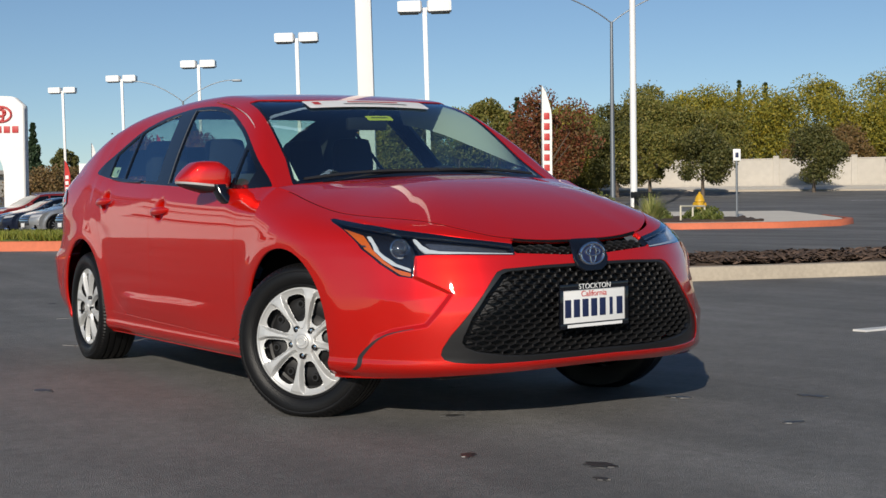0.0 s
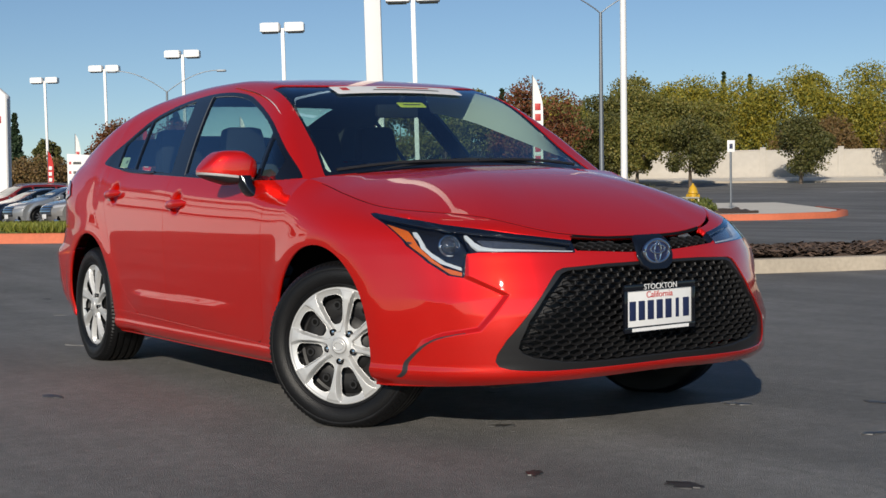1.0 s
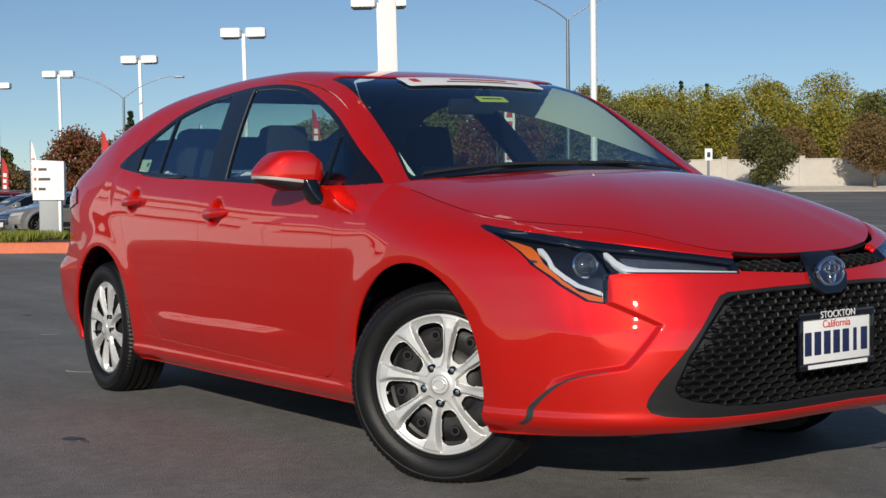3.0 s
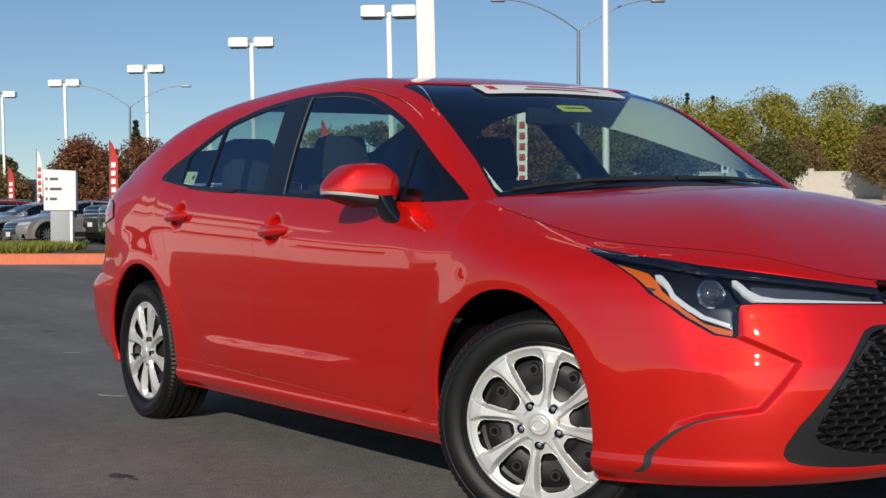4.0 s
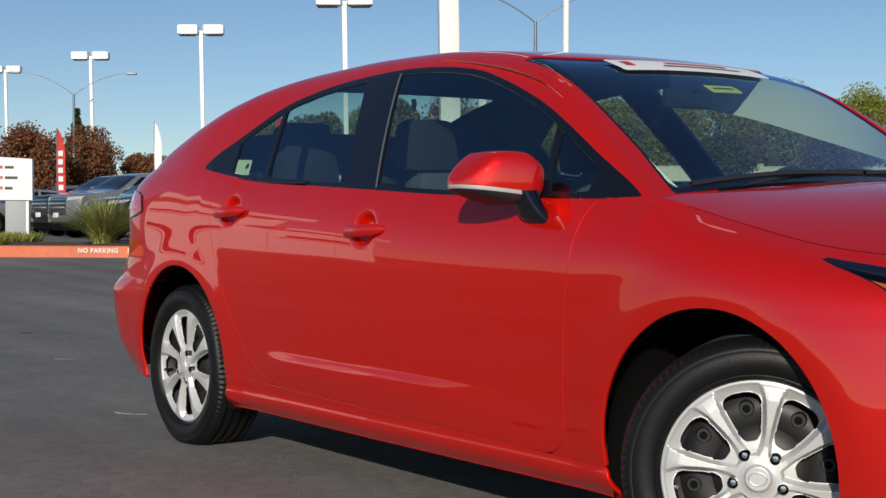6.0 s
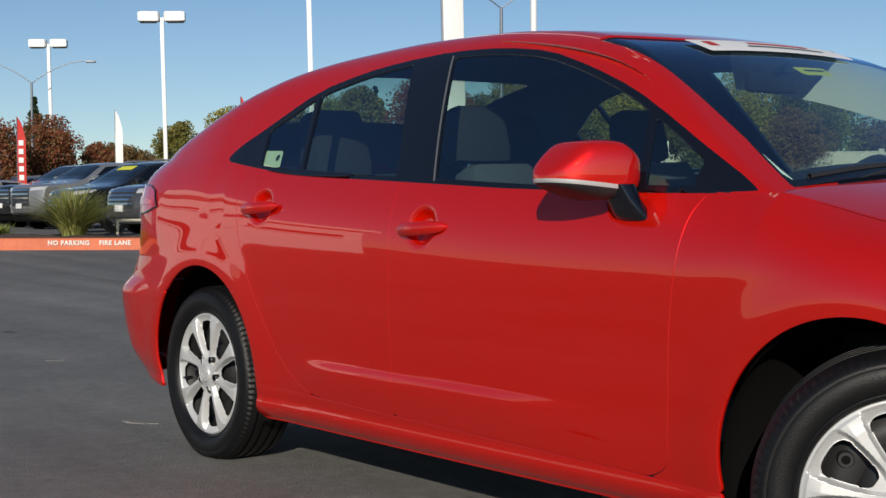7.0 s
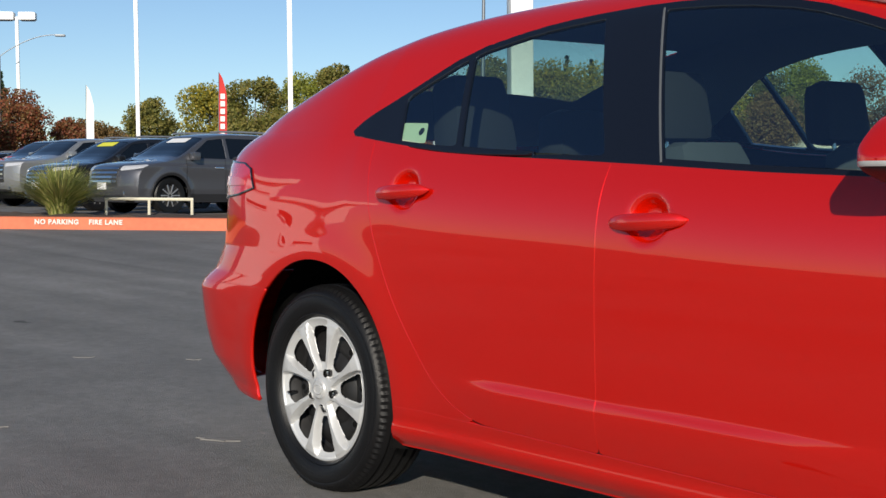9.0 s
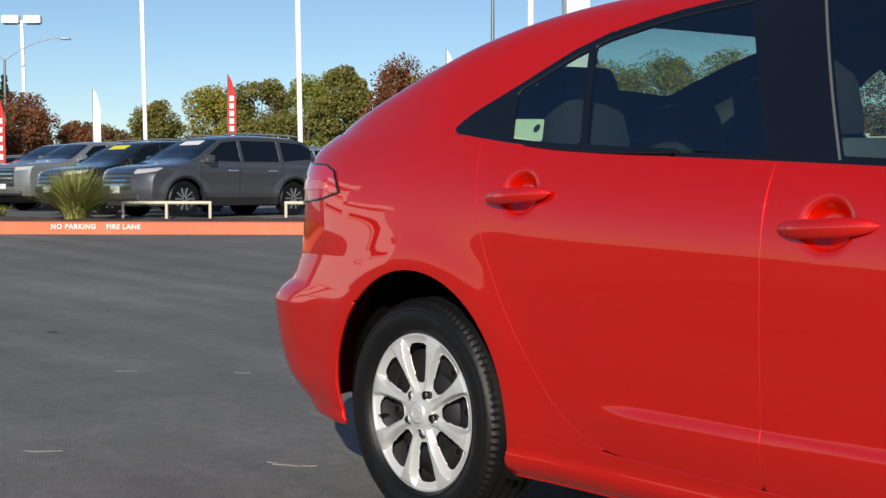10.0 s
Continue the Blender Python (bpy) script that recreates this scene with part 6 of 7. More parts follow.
for y in (0, .55, 1.1):
    bm = bmesh.new()
    rod(bm, (-y * .3, y, 0), (-y * .3, y, .42), .025, None, 8)
    part("rail_post", bm, RAIL, r)
bm = bmesh.new()
rod(bm, (0, 0, .41), (-.33, 1.1, .41), .025, None, 8)
part("top_rail", bm, RAIL, r)
SHRUB = foliage("shrub_leaves", (.07, .10, .02), (.14, .17, .03), (.20, .20, .05))


def shrub(x, y, w, h, seed, n=900):
    rng = random.Random(seed)
    t = thing("shrub", (x, y, ground_z(x, y) + .12), "low rounded green shrub in the island bed", "shrub", "island shrubs")
    verts, faces = [], []
    for _ in range(n):
        while True:
            d = Vector((rng.uniform(-1, 1), rng.uniform(-1, 1), rng.uniform(0, 1)))
            if .5 < d.length < 1:
                break
        p = Vector((d.x * w, d.y * w, d.z * h))
        q = Euler((rng.uniform(0, 6.28), rng.uniform(0, 6.28), rng.uniform(0, 6.28))).to_matrix()
        b = len(verts)
        s = rng.uniform(.04, .09)
        verts += [p + q @ Vector(v) * s for v in ((-.6, 0, 0), (0, -.35, .1), (.6, 0, 0), (0, .35, .1))]
        faces.append((b, b + 1, b + 2, b + 3))
    ob = finish("leaves", verts, faces, SHRUB, t, "", False)
    ob["kind"] = "stuff"


for i, (x, y, w, h) in enumerate(((-19.4, 20.4, .5, .35), (-20.3, 19.7, .45, .4), (-18.6, 19.9, .4, .3), (-20.9, 22.0, .5, .35), (-21.8, 19.0, .7, .8))):
    shrub(x, y, w, h, 40 + i)
for x, y, h, plate_h, label in ((-19.0, 21.3, 1.95, .30, "small white traffic sign on a thin grey post"),):
    s = thing("road_sign", (x, y, ground_z(x, y)), label, "sign", "road signs", 58 - 90)
    bm = bmesh.new()
    rod(bm, (0, 0, 0), (0, 0, h), .03, .03, 8)
    part("post", bm, GALV, s)
    bm = bmesh.new()
    box(bm, (.03, -plate_h * .32, h - plate_h), (.045, plate_h * .32, h), .005)
    pl = part("sign_plate", bm, POST_WHITE, s)
    bm = bmesh.new()
    box(bm, (.044, -plate_h * .14, h - plate_h * .72), (.05, plate_h * .14, h - plate_h * .30), .004)
    part("sign_mark", bm, GREY_PLASTIC if plate_h > .5 else BLUE_MARK, pl)

# road markings, far pavement and wall
WALL_M = material("tan_block_wall", (0.50, 0.465, 0.41), 0.9, grain_scale=4, grain_amount=0.12, stains=0.18, bump=0.4, bump_scale=30)
W0, WD = Vector((-66.0, 45.0, 0)), Vector((.733, .680, 0))
WN = Vector((.680, -.733, 0))


def by_wall(along, out):
    p = W0 + WD * along + WN * out
    return p.x, p.y


def wall():
    w = tagged(new("wall_far"), "tan concrete block wall along the road", "wall", kind="structure")
    for i in range(15):
        a = i * 4.6
        h = 1.75 + (.25 if i > 8 else 0) + (.2 if i > 11 else 0)
        x0, y0 = by_wall(a, 0)
        x1, y1 = by_wall(a + 4.6, 0)
        z = min(ground_z(x0, y0), ground_z(x1, y1)) - .2
        for lo, hi, t in ((0, 4.25, .10), (4.25, 4.6, .17)):
            hh = h + (.14 if t > .15 else 0) + .2
            bm = bmesh.new()
            made = box(bm, (lo, -t, 0), (hi, t, hh), .015)
            ob = part("wall_panel" if t < .15 else "wall_pier", bm, WALL_M, w, "", False)
            ob.matrix_world = Matrix(((WD.x, -WD.y, 0, x0), (WD.y, WD.x, 0, y0), (0, 0, 1, z), (0, 0, 0, 1)))
            bm = bmesh.new()
            box(bm, (lo, -t - .03, hh), (hi, t + .03, hh + .07), .01)
            ob = part("wall_cap", bm, WALL_M, w, "", False)
            ob.matrix_world = Matrix(((WD.x, -WD.y, 0, x0), (WD.y, WD.x, 0, y0), (0, 0, 1, z), (0, 0, 0, 1)))


wall()
kerb_piece("kerb", [by_wall(s, 5.2) for s in range(-30, 91, 4)], .18, .15, CONCRETE, "pale kerb of the far pavement")
bed("pavement", [by_wall(s, o) for s, o in ((-30, 5.05), (90, 5.05), (90, .3), (-30, .3))], .14, PAVE, "pale pavement along the wall", .0, 1.0)
STRIPE = material("white_road_paint", (0.70, 0.70, 0.68), 0.7, grain_scale=10, grain_amount=0.2)


def stripe(x0, y0, x1, y1, w, label="worn white lane dash on the road"):
    a, b = Vector((x0, y0, 0)), Vector((x1, y1, 0))
    n = (b - a).normalized().cross(Vector((0, 0, 1))) * w / 2
    bm = bmesh.new()
    top = [bm.verts.new((p.x, p.y, ground_z(p.x, p.y) + .012)) for p in (a - n, b - n, b + n, a + n)]
    low = [bm.verts.new((v.co.x, v.co.y, v.co.z - .012)) for v in top]
    bm.faces.new(top)
    for k in range(4):
        bm.faces.new((top[k], low[k], low[(k + 1) % 4], top[(k + 1) % 4]))
    tagged(part("road_marking", bm, STRIPE, None, "", False), label, "road marking", "lane dashes", "structure")


for s in range(-10, 70, 8):
    x0, y0 = by_wall(s, 20)
    x1, y1 = by_wall(s + 3, 20)
    stripe(x0, y0, x1, y1, .22)
stripe(.14, 3.72, .12, 4.07, .10, "short white parking line end on the asphalt")


# oil drips and scuffs on the asphalt
OIL = material("oil_stain", (0.035, 0.034, 0.033), 0.45, grain_scale=60, grain_amount=0.4)
SCUFF = material("pale_scuff", (0.172, 0.167, 0.158), 0.85, grain_scale=80, grain_amount=0.4)


def stain(x, y, length, width, turn, mat, label, seed):
    """A thin ragged patch on the ground."""
    rng = random.Random(seed)
    ring = [[], [], []]
    n = 22
    for k in range(n):
        a = 2 * math.pi * k / n
        r = rng.uniform(.55, 1.1)
        for row, f, up in ((ring[0], 1.06, -.004), (ring[1], 1.0, .0015), (ring[2], .35, .0035)):
            row.append(Vector((math.cos(a) * r * f * length / 2, math.sin(a) * r * f * width / 2, up)))
    m = pose(x, y, ground_z(x, y) + .002, 0, 0, turn)
    bm = loft([[m @ p for p in row] for row in ring])
    tagged(part("ground_stain", bm, mat), label, "stain", "stains on the asphalt", "structure")


for i, (x, y, l, w, a) in enumerate(((2.78, -.49, .12, .09, 20), (1.66, -.32, .10, .05, 60), (-.09, -1.41, .16, .06, 10), (1.79, .72, .12, .05, 40), (2.41, -.73, .12, .05, -30), (2.09, 1.18, .15, .06, 20), (2.53, .60, .10, .05, 80), (2.95, -.62, .07, .04, 0))):
    stain(x, y, l, w, a, OIL, "small dark oil drip on the asphalt", i)
for i, (x, y, l, w, a) in enumerate(((-2.18, -.67, .16, .06, 30), (-4.52, -.07, .12, .06, 60), (-4.11, .33, .09, .06, 10), (-2.9, -1.2, .14, .03, 50))):
    stain(x, y, l, w, a, SCUFF, "small pale scuff on the asphalt", 20 + i)


# ---- parked cars ----
def smooth_line(pts, rounds=2):
    for _ in range(rounds):
        out = [pts[0]]
        for (ax, az), (bx, bz) in zip(pts, pts[1:]):
            out += [(ax * .75 + bx * .25, az * .75 + bz * .25), (ax * .25 + bx * .75, az * .25 + bz * .75)]
        pts = out + [pts[-1]]
    return pts


CAR_KINDS = {
    "suv": dict(line=[(2.30, .24), (2.42, .42), (2.41, .78), (2.30, .99), (1.85, 1.07), (1.22, 1.14), (.50, 1.60), (.15, 1.69), (-.8, 1.72), (-1.7, 1.68), (-2.12, 1.58), (-2.36, 1.12), (-2.44, .80), (-2.42, .42), (-2.30, .26)],
                half=.95, wheels=(1.42, -1.40), rad=.375, belt=1.10, roof=1.68, cowl=1.22, head=.45, tailtop=-2.1, taillow=-2.34,
                panes=[[(.98, 1.15), (.42, 1.53), (.02, 1.58), (.02, 1.14)], [(-.06, 1.14), (-.06, 1.585), (-1.02, 1.585), (-1.02, 1.15)], [(-1.12, 1.16), (-1.12, 1.58), (-1.75, 1.55), (-1.98, 1.42), (-1.95, 1.22)]], face=(.62, .98, .48, .62)),
    "pickup": dict(line=[(2.82, .42), (2.95, .62), (2.95, 1.12), (2.84, 1.26), (2.3, 1.31), (1.52, 1.36), (.84, 1.84), (.5, 1.92), (-.6, 1.93), (-.92, 1.86), (-1.04, 1.40), (-1.2, 1.36), (-2.8, 1.36), (-2.9, 1.2), (-2.9, .7), (-2.8, .5)],
                   half=1.0, wheels=(1.90, -1.80), rad=.42, belt=1.36, roof=1.90, cowl=1.52, head=.8, tailtop=-.9, taillow=-1.03,
                   panes=[[(1.22, 1.40), (.70, 1.78), (.30, 1.82), (.30, 1.38)], [(.22, 1.38), (.22, 1.82), (-.70, 1.82), (-.82, 1.42)]], face=(.72, 1.20, .55, .72)),
    "sedan": dict(line=[(2.15, .20), (2.28, .40), (2.25, .60), (2.1, .74), (1.75, .84), (1.02, .97), (.30, 1.33), (-.2, 1.44), (-.9, 1.40), (-1.4, 1.22), (-1.72, 1.09), (-2.2, 1.04), (-2.3, .74), (-2.25, .40), (-2.15, .24)],
                  half=.89, wheels=(1.36, -1.34), rad=.325, belt=.93, roof=1.42, cowl=1.02, head=.25, tailtop=-.95, taillow=-1.65,
                  panes=[[(.86, .97), (.28, 1.29), (-.15, 1.35), (-.15, .97)], [(-.22, .97), (-.22, 1.35), (-.75, 1.33), (-1.18, 1.17), (-1.1, 1.0)]], face=(.40, .72, .40, .52)),
}
DARK_GLASS = material("dark_car_glass", (0.004, 0.006, 0.009), 0.06, grain_amount=0, coat=0.2)
ALLOY = material("grey_alloy", (0.40, 0.40, 0.41), 0.3, 0.7, grain_scale=80, grain_amount=0.1)


def paint(name, col, metal=0.3):
    return material(name, col, 0.35, metal, grain_scale=600, grain_amount=0.1, coat=1.0, spec=0.2)


def parked_car(kind, x, y, turn, mat, label, group="parked cars", sticker=None, name="parked_car", size=.92):
    k = CAR_KINDS[kind]
    t = thing(name, (x, y, ground_z(x, y)), label, "car", group, turn)
    line = np.array(smooth_line(k["line"]))
    seg = np.concatenate([[0], np.cumsum(np.hypot(*np.diff(line, axis=0).T))])
    seg /= seg[-1]
    L, hw = line[:, 0].max(), k["half"]

    def tumble(z):
        b = np.clip((z - k["belt"]) / (k["roof"] - k["belt"]), 0, 1.2)
        low = np.clip((.5 - z) / .3, 0, 1)
        return 1 - .22 * b ** 1.1 - .06 * low

    def skin(u, f):
        u, f = np.broadcast_arrays(np.asarray(u, float), np.asarray(f, float))
        px, pz = np.interp(u, seg, line[:, 0]), np.interp(u, seg, line[:, 1])
        a = np.abs(f)
        end = np.clip((np.abs(px) - L * .62) / (L * .38), 0, 1)
        xx = px - np.sign(px) * (.26 * a ** 3.2) * end
        zz = pz - .05 * a ** 4 * np.clip((pz - .6) / .4, 0, 1)
        return np.stack([xx, -f * hw * tumble(pz) * (1 - .05 * end), zz], -1)

    edge = skin(np.linspace(0, 1, 90), np.ones(90))
    ring = [(p[0], p[2]) for p in edge]

    def side(xv, zv):
        xv, zv = np.broadcast_arrays(np.asarray(xv, float), np.asarray(zv, float))
        end = np.clip((np.abs(xv) / .95 - L * .62) / (L * .38), 0, 1)
        rise = zv - k["belt"] * (.86 + .02 * xv / L)
        bulge = .030 * np.exp(-(rise / np.where(rise > 0, .05, .17)) ** 2)      # a shoulder crease, soft below
        for w in k["wheels"]:
            bulge = bulge + .03 * np.exp(-((np.hypot(xv - w, zv - k["rad"]) - k["rad"] - .10) / .07) ** 2) * (zv < k["belt"] - .05)
        return np.stack([xv, -hw * tumble(zv) * (1 - .05 * end) - bulge, zv], -1)

    def arch(P):
        return np.min([np.hypot(P[..., 0] - w, P[..., 2] - k["rad"]) for w in k["wheels"]], axis=0) - k["rad"] - .05

    us, fs = np.linspace(0, 1, 110), np.linspace(-1, 1, 25)
    ws = lambda P: np.minimum.reduce([k["cowl"] - .02 - P[..., 0], P[..., 0] - k["head"], hw * .90 * tumble(P[..., 2]) - np.abs(P[..., 1])])
    rw = lambda P: np.minimum.reduce([k["tailtop"] - .02 - P[..., 0], P[..., 0] - k["taillow"], P[..., 2] - k["belt"] - .05, hw * .88 * tumble(P[..., 2]) - np.abs(P[..., 1])])
    panel("body", skin, us, fs, lambda P: np.minimum(-ws(P), -rw(P)), mat, t, edge=0)
    panel("windshield", skin, us, fs, lambda P: ws(P) - .004, DARK_GLASS, t, edge=0, lift=-.008)
    panel("rear_window", skin, us, fs, lambda P: rw(P) - .004, DARK_GLASS, t, edge=0, lift=-.008)
    xs, zs = np.arange(-L, L + .03, .035), np.arange(.2, k["roof"] + .05, .03)
    for m in (False, True):
        panel("body_side", side, xs, zs, lambda P: np.minimum.reduce([outline(ring, P[..., 0], P[..., 2]) + .004, arch(P)] + [-outline(w, P[..., 0], P[..., 2]) for w in k["panes"]]), mat, t, edge=.02, mirror=m, own_side=False)
        for w in k["panes"]:
            panel("side_window", side, np.arange(-L, L, .03), np.arange(k["belt"] - .1, k["roof"], .025), lambda P: outline(w, P[..., 0], P[..., 2]) - .003, DARK_GLASS, t, edge=0, lift=-.008, mirror=m, own_side=False)
        sgn = 1 if m else -1
        for wx in k["wheels"]:
            wheel_ob = part("wheel", lathe([(k["rad"] * .62, -.11), (k["rad"] * .66, -.12), (k["rad"] * .92, -.12), (k["rad"], -.09), (k["rad"], .09), (k["rad"] * .9, .11)], 28), RUBBER, t, "black tyre on a grey alloy rim")
            wheel_ob.matrix_local = pose(wx, sgn * (hw - .13), k["rad"], 0, 0, 180 if m else 0)
            bm = lathe([(k["rad"] * .64, -.10), (k["rad"] * .58, -.07), (.001, -.06)], 24)
            part("rim_back", bm, STEEL_DARK, wheel_ob)
            for q in range(10):
                a = q * 2 * math.pi / 10
                bm = bmesh.new()
                box(bm, (.03, -.110, -.012), (k["rad"] * .63, -.085, .012), .005, None)
                bmesh.ops.rotate(bm, cent=(0, 0, 0), matrix=Matrix.Rotation(a, 3, "Y"), verts=bm.verts)
                part("spoke", bm, ALLOY, wheel_ob)
        for w in k["panes"][:2]:
            hx = min(p[0] for p in w) + .10
            bm = bmesh.new()
            box(bm, (hx, min(sgn * hw, sgn * (hw + .05)), k["belt"] - .17), (hx + .22, max(sgn * hw, sgn * (hw + .05)), k["belt"] - .125), .012)
            part("door_handle", bm, CHROME, t)
        panel("sill_trim", side, np.arange(k["wheels"][1] + k["rad"] + .08, k["wheels"][0] - k["rad"] - .08, .05), np.arange(.26, .42, .03), lambda P: np.ones(P.shape[:-1]), BLACK, t, lift=.012, edge=.01, mirror=m, own_side=False)
        for wx in k["wheels"]:
            reach = lambda P: np.hypot(P[..., 0] - wx, P[..., 2] - k["rad"]) - k["rad"] - .046
            panel("arch_trim", side, np.arange(wx - .55, wx + .56, .018), np.arange(.24, k["belt"], .015), lambda P: np.minimum.reduce([reach(P), .045 - reach(P), P[..., 2] - .26]), BLACK, t, "black wheel arch trim", lift=.012, edge=.015, mirror=m, own_side=False)
        for q in [p[0] + .04 for p in k["panes"][0][3:4]] + [k["panes"][1][-1][0] - .06, k["panes"][0][0][0] + .06]:
            panel("door_seam", side, np.linspace(q - .006, q + .006, 3), np.arange(.44, k["belt"] + .02, .04), lambda P: np.ones(P.shape[:-1]), BLACK, t, lift=.004, edge=.002, mirror=m, own_side=False)
        bm = bmesh.new()
        box(bm, (k["cowl"] - .42, min(sgn * hw * .97, sgn * (hw + .17)), k["belt"] + .0), (k["cowl"] - .26, max(sgn * hw * .97, sgn * (hw + .17)), k["belt"] + .17), .03)
        part("side_mirror", bm, mat, t)
        z0, z1, f0, f1 = k["face"]
        lamp = panel("headlight", skin, np.linspace(0, .42, 90), np.linspace(.50, 1, 40), lambda P: np.minimum.reduce([P[..., 2] - (z1 - .12) - .22 * np.clip(L * .98 - P[..., 0], 0, 1), z1 - .04 + .10 * (L - P[..., 0]) - P[..., 2], P[..., 0] - L * .80, np.abs(P[..., 1]) - hw * .54]), LENS_WHITE, t, "clear headlight", lift=.012, edge=.02, mirror=m, own_side=False)
    bm = bmesh.new()
    box(bm, (-L * .93, -hw * .80, .22), (L * .93, hw * .80, .55), .04)
    part("underside", bm, WELL, t)
    z0, z1, f0, f1 = k["face"]
    gr = panel("grille", skin, us[:50], np.linspace(-.62, .62, 30), lambda P: np.minimum.reduce([P[..., 2] - z0 + .06, z1 - .05 - P[..., 2], hw * .50 - np.abs(P[..., 1]), P[..., 0] - L * .8]), GREY_PLASTIC, t, "dark grille with chrome bars", lift=.008, edge=.01)
    for i in range(4):
        zz = z0 + (z1 - z0) * (i + .4) / 4.2
        panel("grille_bar", skin, np.linspace(0, .35, 160), np.linspace(-.62, .62, 20), lambda P: np.minimum.reduce([.020 - np.abs(P[..., 2] - zz), hw * .49 - np.abs(P[..., 1]), P[..., 0] - L * .8]), CHROME, gr, lift=.022, edge=.012)
    panel("bumper", skin, us[:30], np.linspace(-.95, .95, 24), lambda P: np.minimum.reduce([P[..., 2] - .30, z0 - .12 - P[..., 2] + .02, P[..., 0] - L * .7]), mat, t, lift=.012, edge=.02)
    panel("intake", skin, np.linspace(0, .25, 60), np.linspace(-.8, .8, 30), lambda P: np.minimum.reduce([P[..., 2] - .34, z0 - .24 - P[..., 2], hw * .66 - np.abs(P[..., 1]), P[..., 0] - L * .8]), BLACK, t, "black lower intake", lift=.018, edge=.012)
    bm = bmesh.new()
    pz = z0 - .06
    box(bm, (L + .005, -.15, pz - .07), (L + .03, .15, pz + .07), .005)
    part("plate", bm, WHITE, t, "white blank plate")
    for sgn in (-1, 1):
        bm = bmesh.new()
        rod(bm, (L * .90, sgn * hw * .66, z0 - .20), (L * .965, sgn * hw * .62, z0 - .20), .075, .070, 14)
        part("fog_lamp", bm, CHROME, t, "round fog lamp")
        if kind == "suv":
            rail = tube_loop([(x, sgn * hw * .70, k["roof"] + .02 + .035 * math.sin(math.pi * f) ** .4) for f, x in zip(np.linspace(0, 1, 9), np.linspace(.25, -1.75, 9))], .022, 6, False)
            part("roof_rail", rail, ALLOY, t, "silver roof rail")
    for sgn in (-1, 1):
        panel("corner_blade", skin, np.linspace(0, .25, 70), np.linspace(.45, 1, 30), lambda P: np.minimum.reduce([P[..., 2] - .36, z0 - .02 - P[..., 2], np.abs(P[..., 1]) - hw * .70, P[..., 0] - L * .84]), mat, t, lift=.03, edge=.03, mirror=sgn > 0, own_side=False)
    if sticker:
        panel("price_sticker", skin, us, np.linspace(-.8, .8, 40), lambda P: np.minimum.reduce([ws(P) - .03, .09 - np.abs(P[..., 0] - k["head"] - .12), .35 - np.abs(P[..., 1])]), sticker, t, lift=-.002, edge=0)
    t.scale = (size,) * 3
    return t


LENS_WHITE = material("car_lamp_lens", (0.60, 0.61, 0.63), 0.10, 0.3, grain_scale=40, grain_amount=0.2, coat=1.0)
P_GREY = paint("graphite_paint", (.085, .087, .098), .5)
P_BLACK = paint("black_paint", (.010, .011, .014), 0)
P_SILVER = paint("silver_paint", (.40, .41, .42), .6)
P_PEWTER = paint("pewter_paint", (.24, .25, .26), .4)
P_NAVY = paint("navy_paint", (.012, .018, .04), .2)
P_MAROON = paint("maroon_paint", (.22, .02, .02), .2)
P_WHITE = paint("white_car_paint", (.75, .75, .74), 0)
P_TAN = paint("tan_paint", (.30, .29, .28), .4)
HEAD = -84.0
parked_car("suv", -21.35, 10.3, HEAD, P_GREY, "graphite sport utility car parked behind the bed", sticker=WHITE)
parked_car("suv", -24.8, 10.5, HEAD, P_BLACK, "black sport utility car with a yellow windshield sticker", sticker=YELLOW)
parked_car("pickup", -29.9, 12.0, HEAD, P_PEWTER, "pewter grey pickup truck among parked cars", size=.89)
parked_car("pickup", -33.4, 12.9, HEAD, P_BLACK, "black pickup truck among parked cars", size=.92)
parked_car("sedan", -36.6, 11.0, HEAD, P_TAN, "tan grey sedan among parked cars", size=.97)
parked_car("sedan", -40.8, 10.9, HEAD, P_SILVER, "silver sedan among parked cars", size=.97)
parked_car("suv", -43.5, 15.0, HEAD, P_BLACK, "black sport utility car in the second row", size=.97)
parked_car("sedan", -45.4, 11.1, HEAD, P_NAVY, "navy blue sedan among parked cars", size=.97)
parked_car("suv", -51.5, 12.3, HEAD, P_MAROON, "dark red sport utility car among parked cars", size=.97)
parked_car("pickup", -40.5, 20.5, HEAD, P_WHITE, "white pickup truck far in the lot")
parked_car("suv", -36.5, 22.5, HEAD, P_SILVER, "silver sport utility car far in the lot")

# ---- dealership building with its white portal ----
bld = thing("dealership_building", (-27, -19.6, ground_z(-27, -19.6)), "long white showroom building with narrow dark glass strips", "building", "", 0)
bm = bmesh.new()
box(bm, (-9, 0, -.3), (-.4, 4.2, 4.0), .05)
part("wall", bm, POST_WHITE, bld, "low white wing", False)
bm = bmesh.new()
box(bm, (-9, 4.2, -.3), (-.4, 10.8, 6.6), .05)
part("wall", bm, POST_WHITE, bld, "tall white hall", False)
bm = bmesh.new()
box(bm, (-9.3, -.3, 4.0), (.2, 4.19, 4.5), .08)
part("roof_fascia", bm, POST_WHITE, bld, "white roof fascia", False)
bm = bmesh.new()
box(bm, (-9.3, 3.9, 6.6), (.6, 11.1, 7.4), .08)
part("roof_fascia", bm, POST_WHITE, bld, "white roof fascia", False)
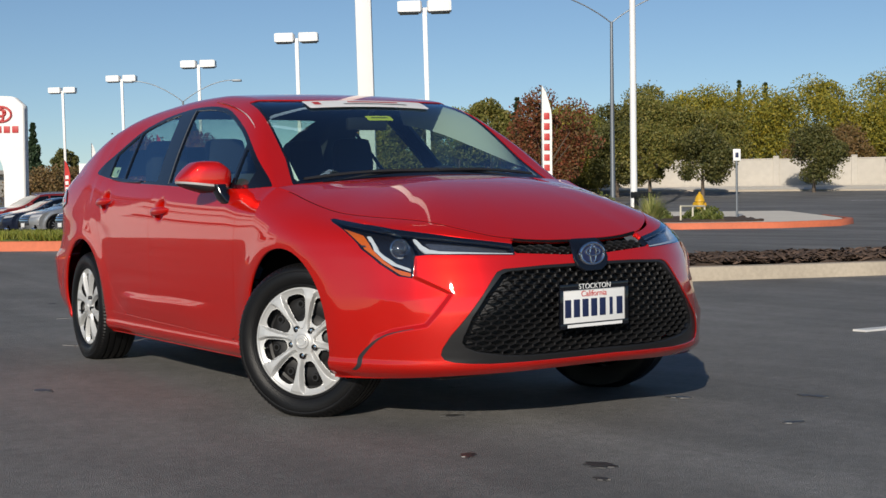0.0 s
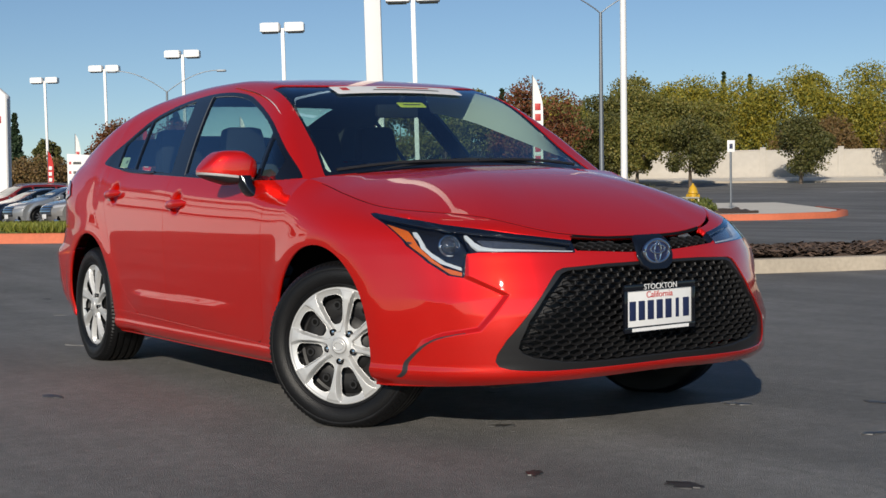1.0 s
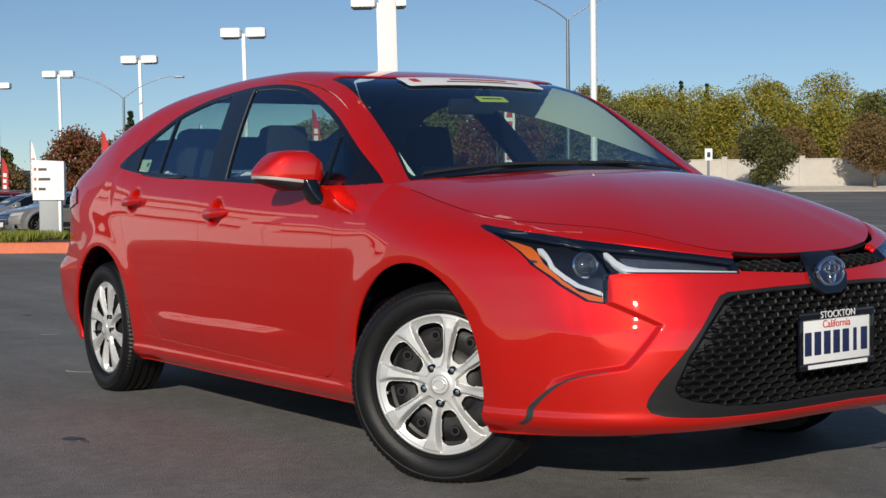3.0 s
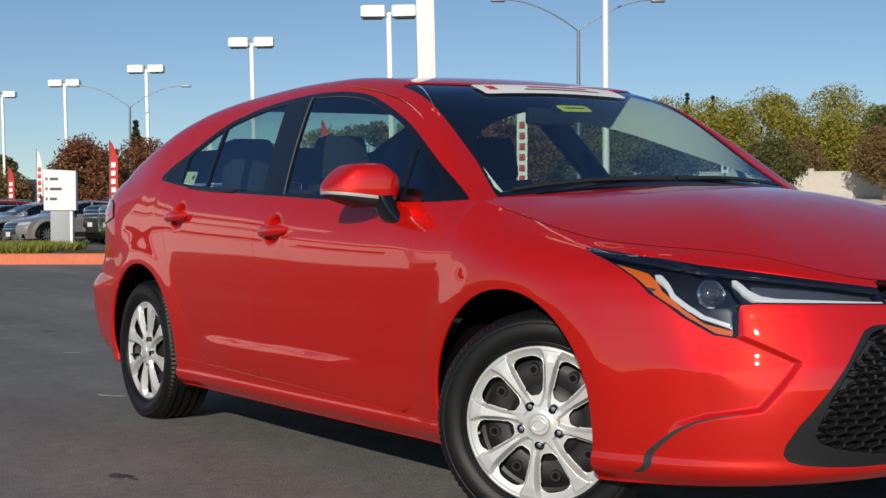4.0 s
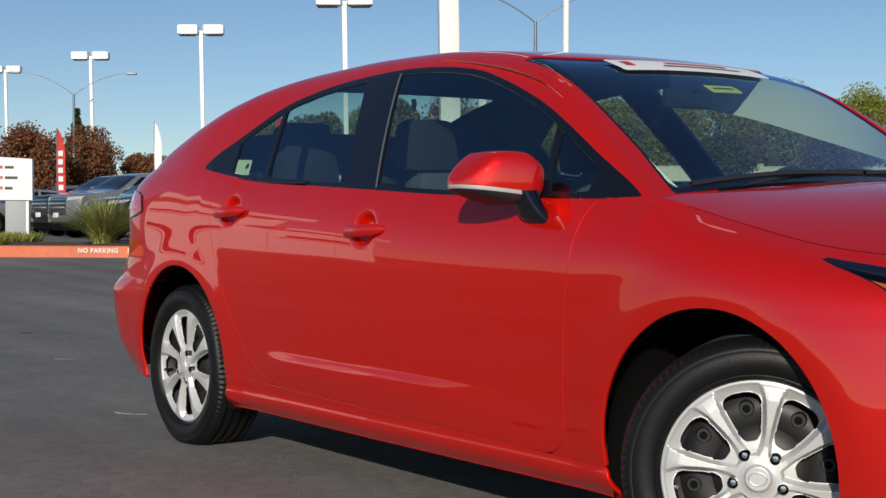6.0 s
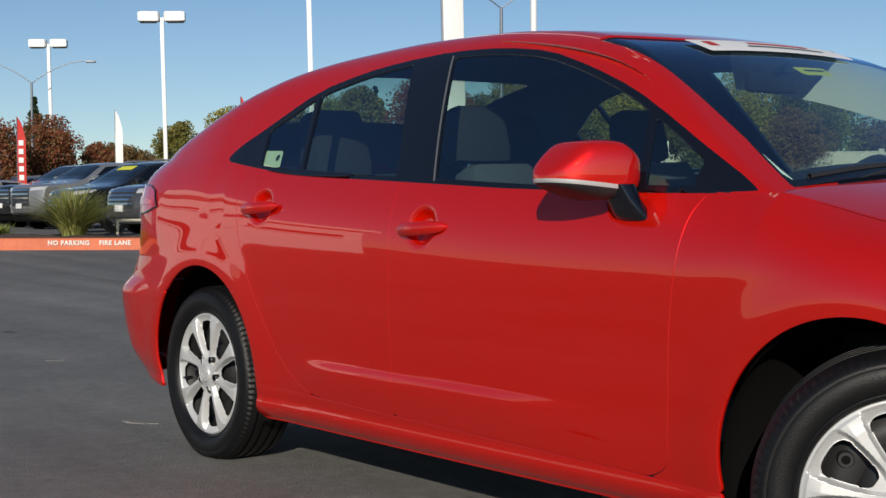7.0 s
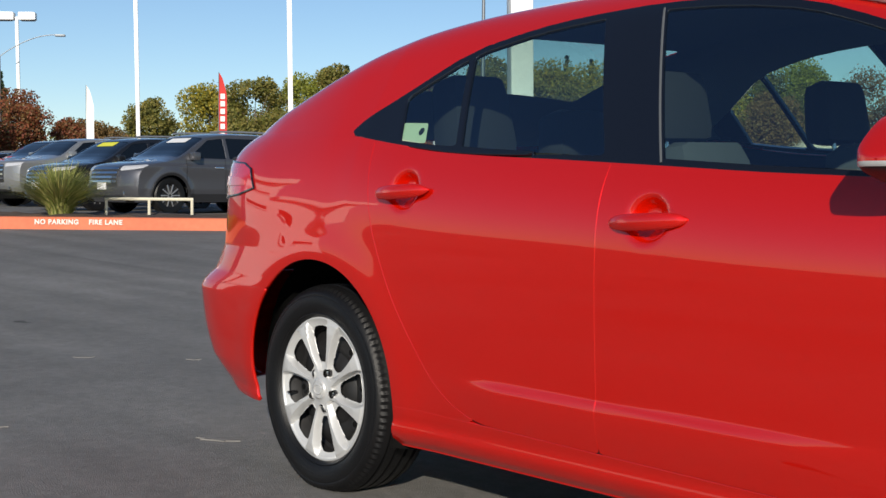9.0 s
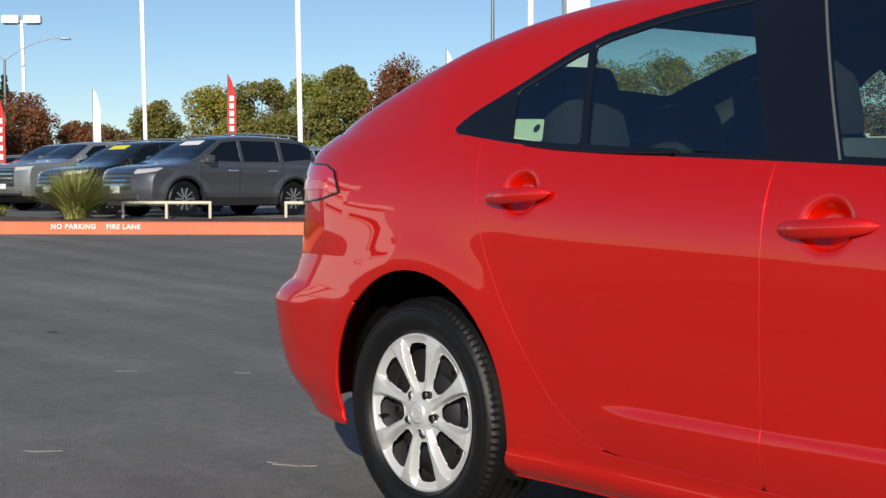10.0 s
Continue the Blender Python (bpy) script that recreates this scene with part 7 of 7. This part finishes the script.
for y0, y1, z0, z1 in ((.8, 3.6, 2.3, 2.75), (5.0, 10.2, 2.3, 2.75), (5.0, 10.2, 4.6, 4.9)):
    bm = bmesh.new()
    box(bm, (-.45, y0, z0), (-.36, y1, z1), .01)
    win = part("window", bm, DARK_GLASS, bld, "dark strip of showroom glass", False)
    bm = bmesh.new()
    box(bm, (-.42, y0 - .1, z0 - .16), (-.22, y1 + .1, z0), .02)
    part("window_sill", bm, POST_WHITE, win, "", False)
portal = thing("white_portal", (-55.4, 11.2, ground_z(-55.4, 11.2)), "white entrance portal with an arched opening and red marks", "portal", "", 58 - 90)
arch_skin = lambda y, z: np.stack([0 * y, y, z], -1)
face = lambda P: np.minimum.reduce([outline([(-3.2, 0), (1.35, 0), (1.35, 5.35), (.9, 5.75), (-3.2, 5.95)], P[..., 1], P[..., 2]), -np.minimum(np.where(P[..., 2] > 2.2, 1.95 - np.hypot(P[..., 1] + 1.5, (P[..., 2] - 2.2) * 1.1), 1.95 - np.abs(P[..., 1] + 1.5)), .5)])
panel("portal_face", arch_skin, np.arange(-3.3, 1.5, .08), np.arange(0, 6.1, .08), face, POST_WHITE, portal, edge=.7)
for cy, cz, ry, rz in ((.35, 4.95, .48, .34), (.35, 5.02, .22, .15), (.35, 4.93, .13, .30)):
    part("portal_mark", tube_loop([(.03, cy + ry * math.cos(a), cz + rz * math.sin(a)) for a in np.linspace(0, 2 * math.pi, 25)[:-1]], .055, 6), RED_MARK, portal)
for i in range(5):
    bm = bmesh.new()
    box(bm, (.0, -.65 + i * .38, 4.12), (.04, -.38 + i * .38, 4.42), .005)
    part("portal_mark", bm, RED_MARK, portal)

# low tan building far beyond the lot
far = thing("far_building", (-106, 28, ground_z(-106, 28) - .3), "low tan building with a flat roof far beyond the lot", "building", "", 20)
bm = bmesh.new()
box(bm, (-6, -14, 0), (0, 8, 2.0), .05)
part("wall", bm, WALL_M, far, "", False)
bm = bmesh.new()
box(bm, (-6.4, -14.4, 2.0), (.5, 8.4, 2.35), .06)
part("roof", bm, WALL_M, far, "tan flat roof edge", False)
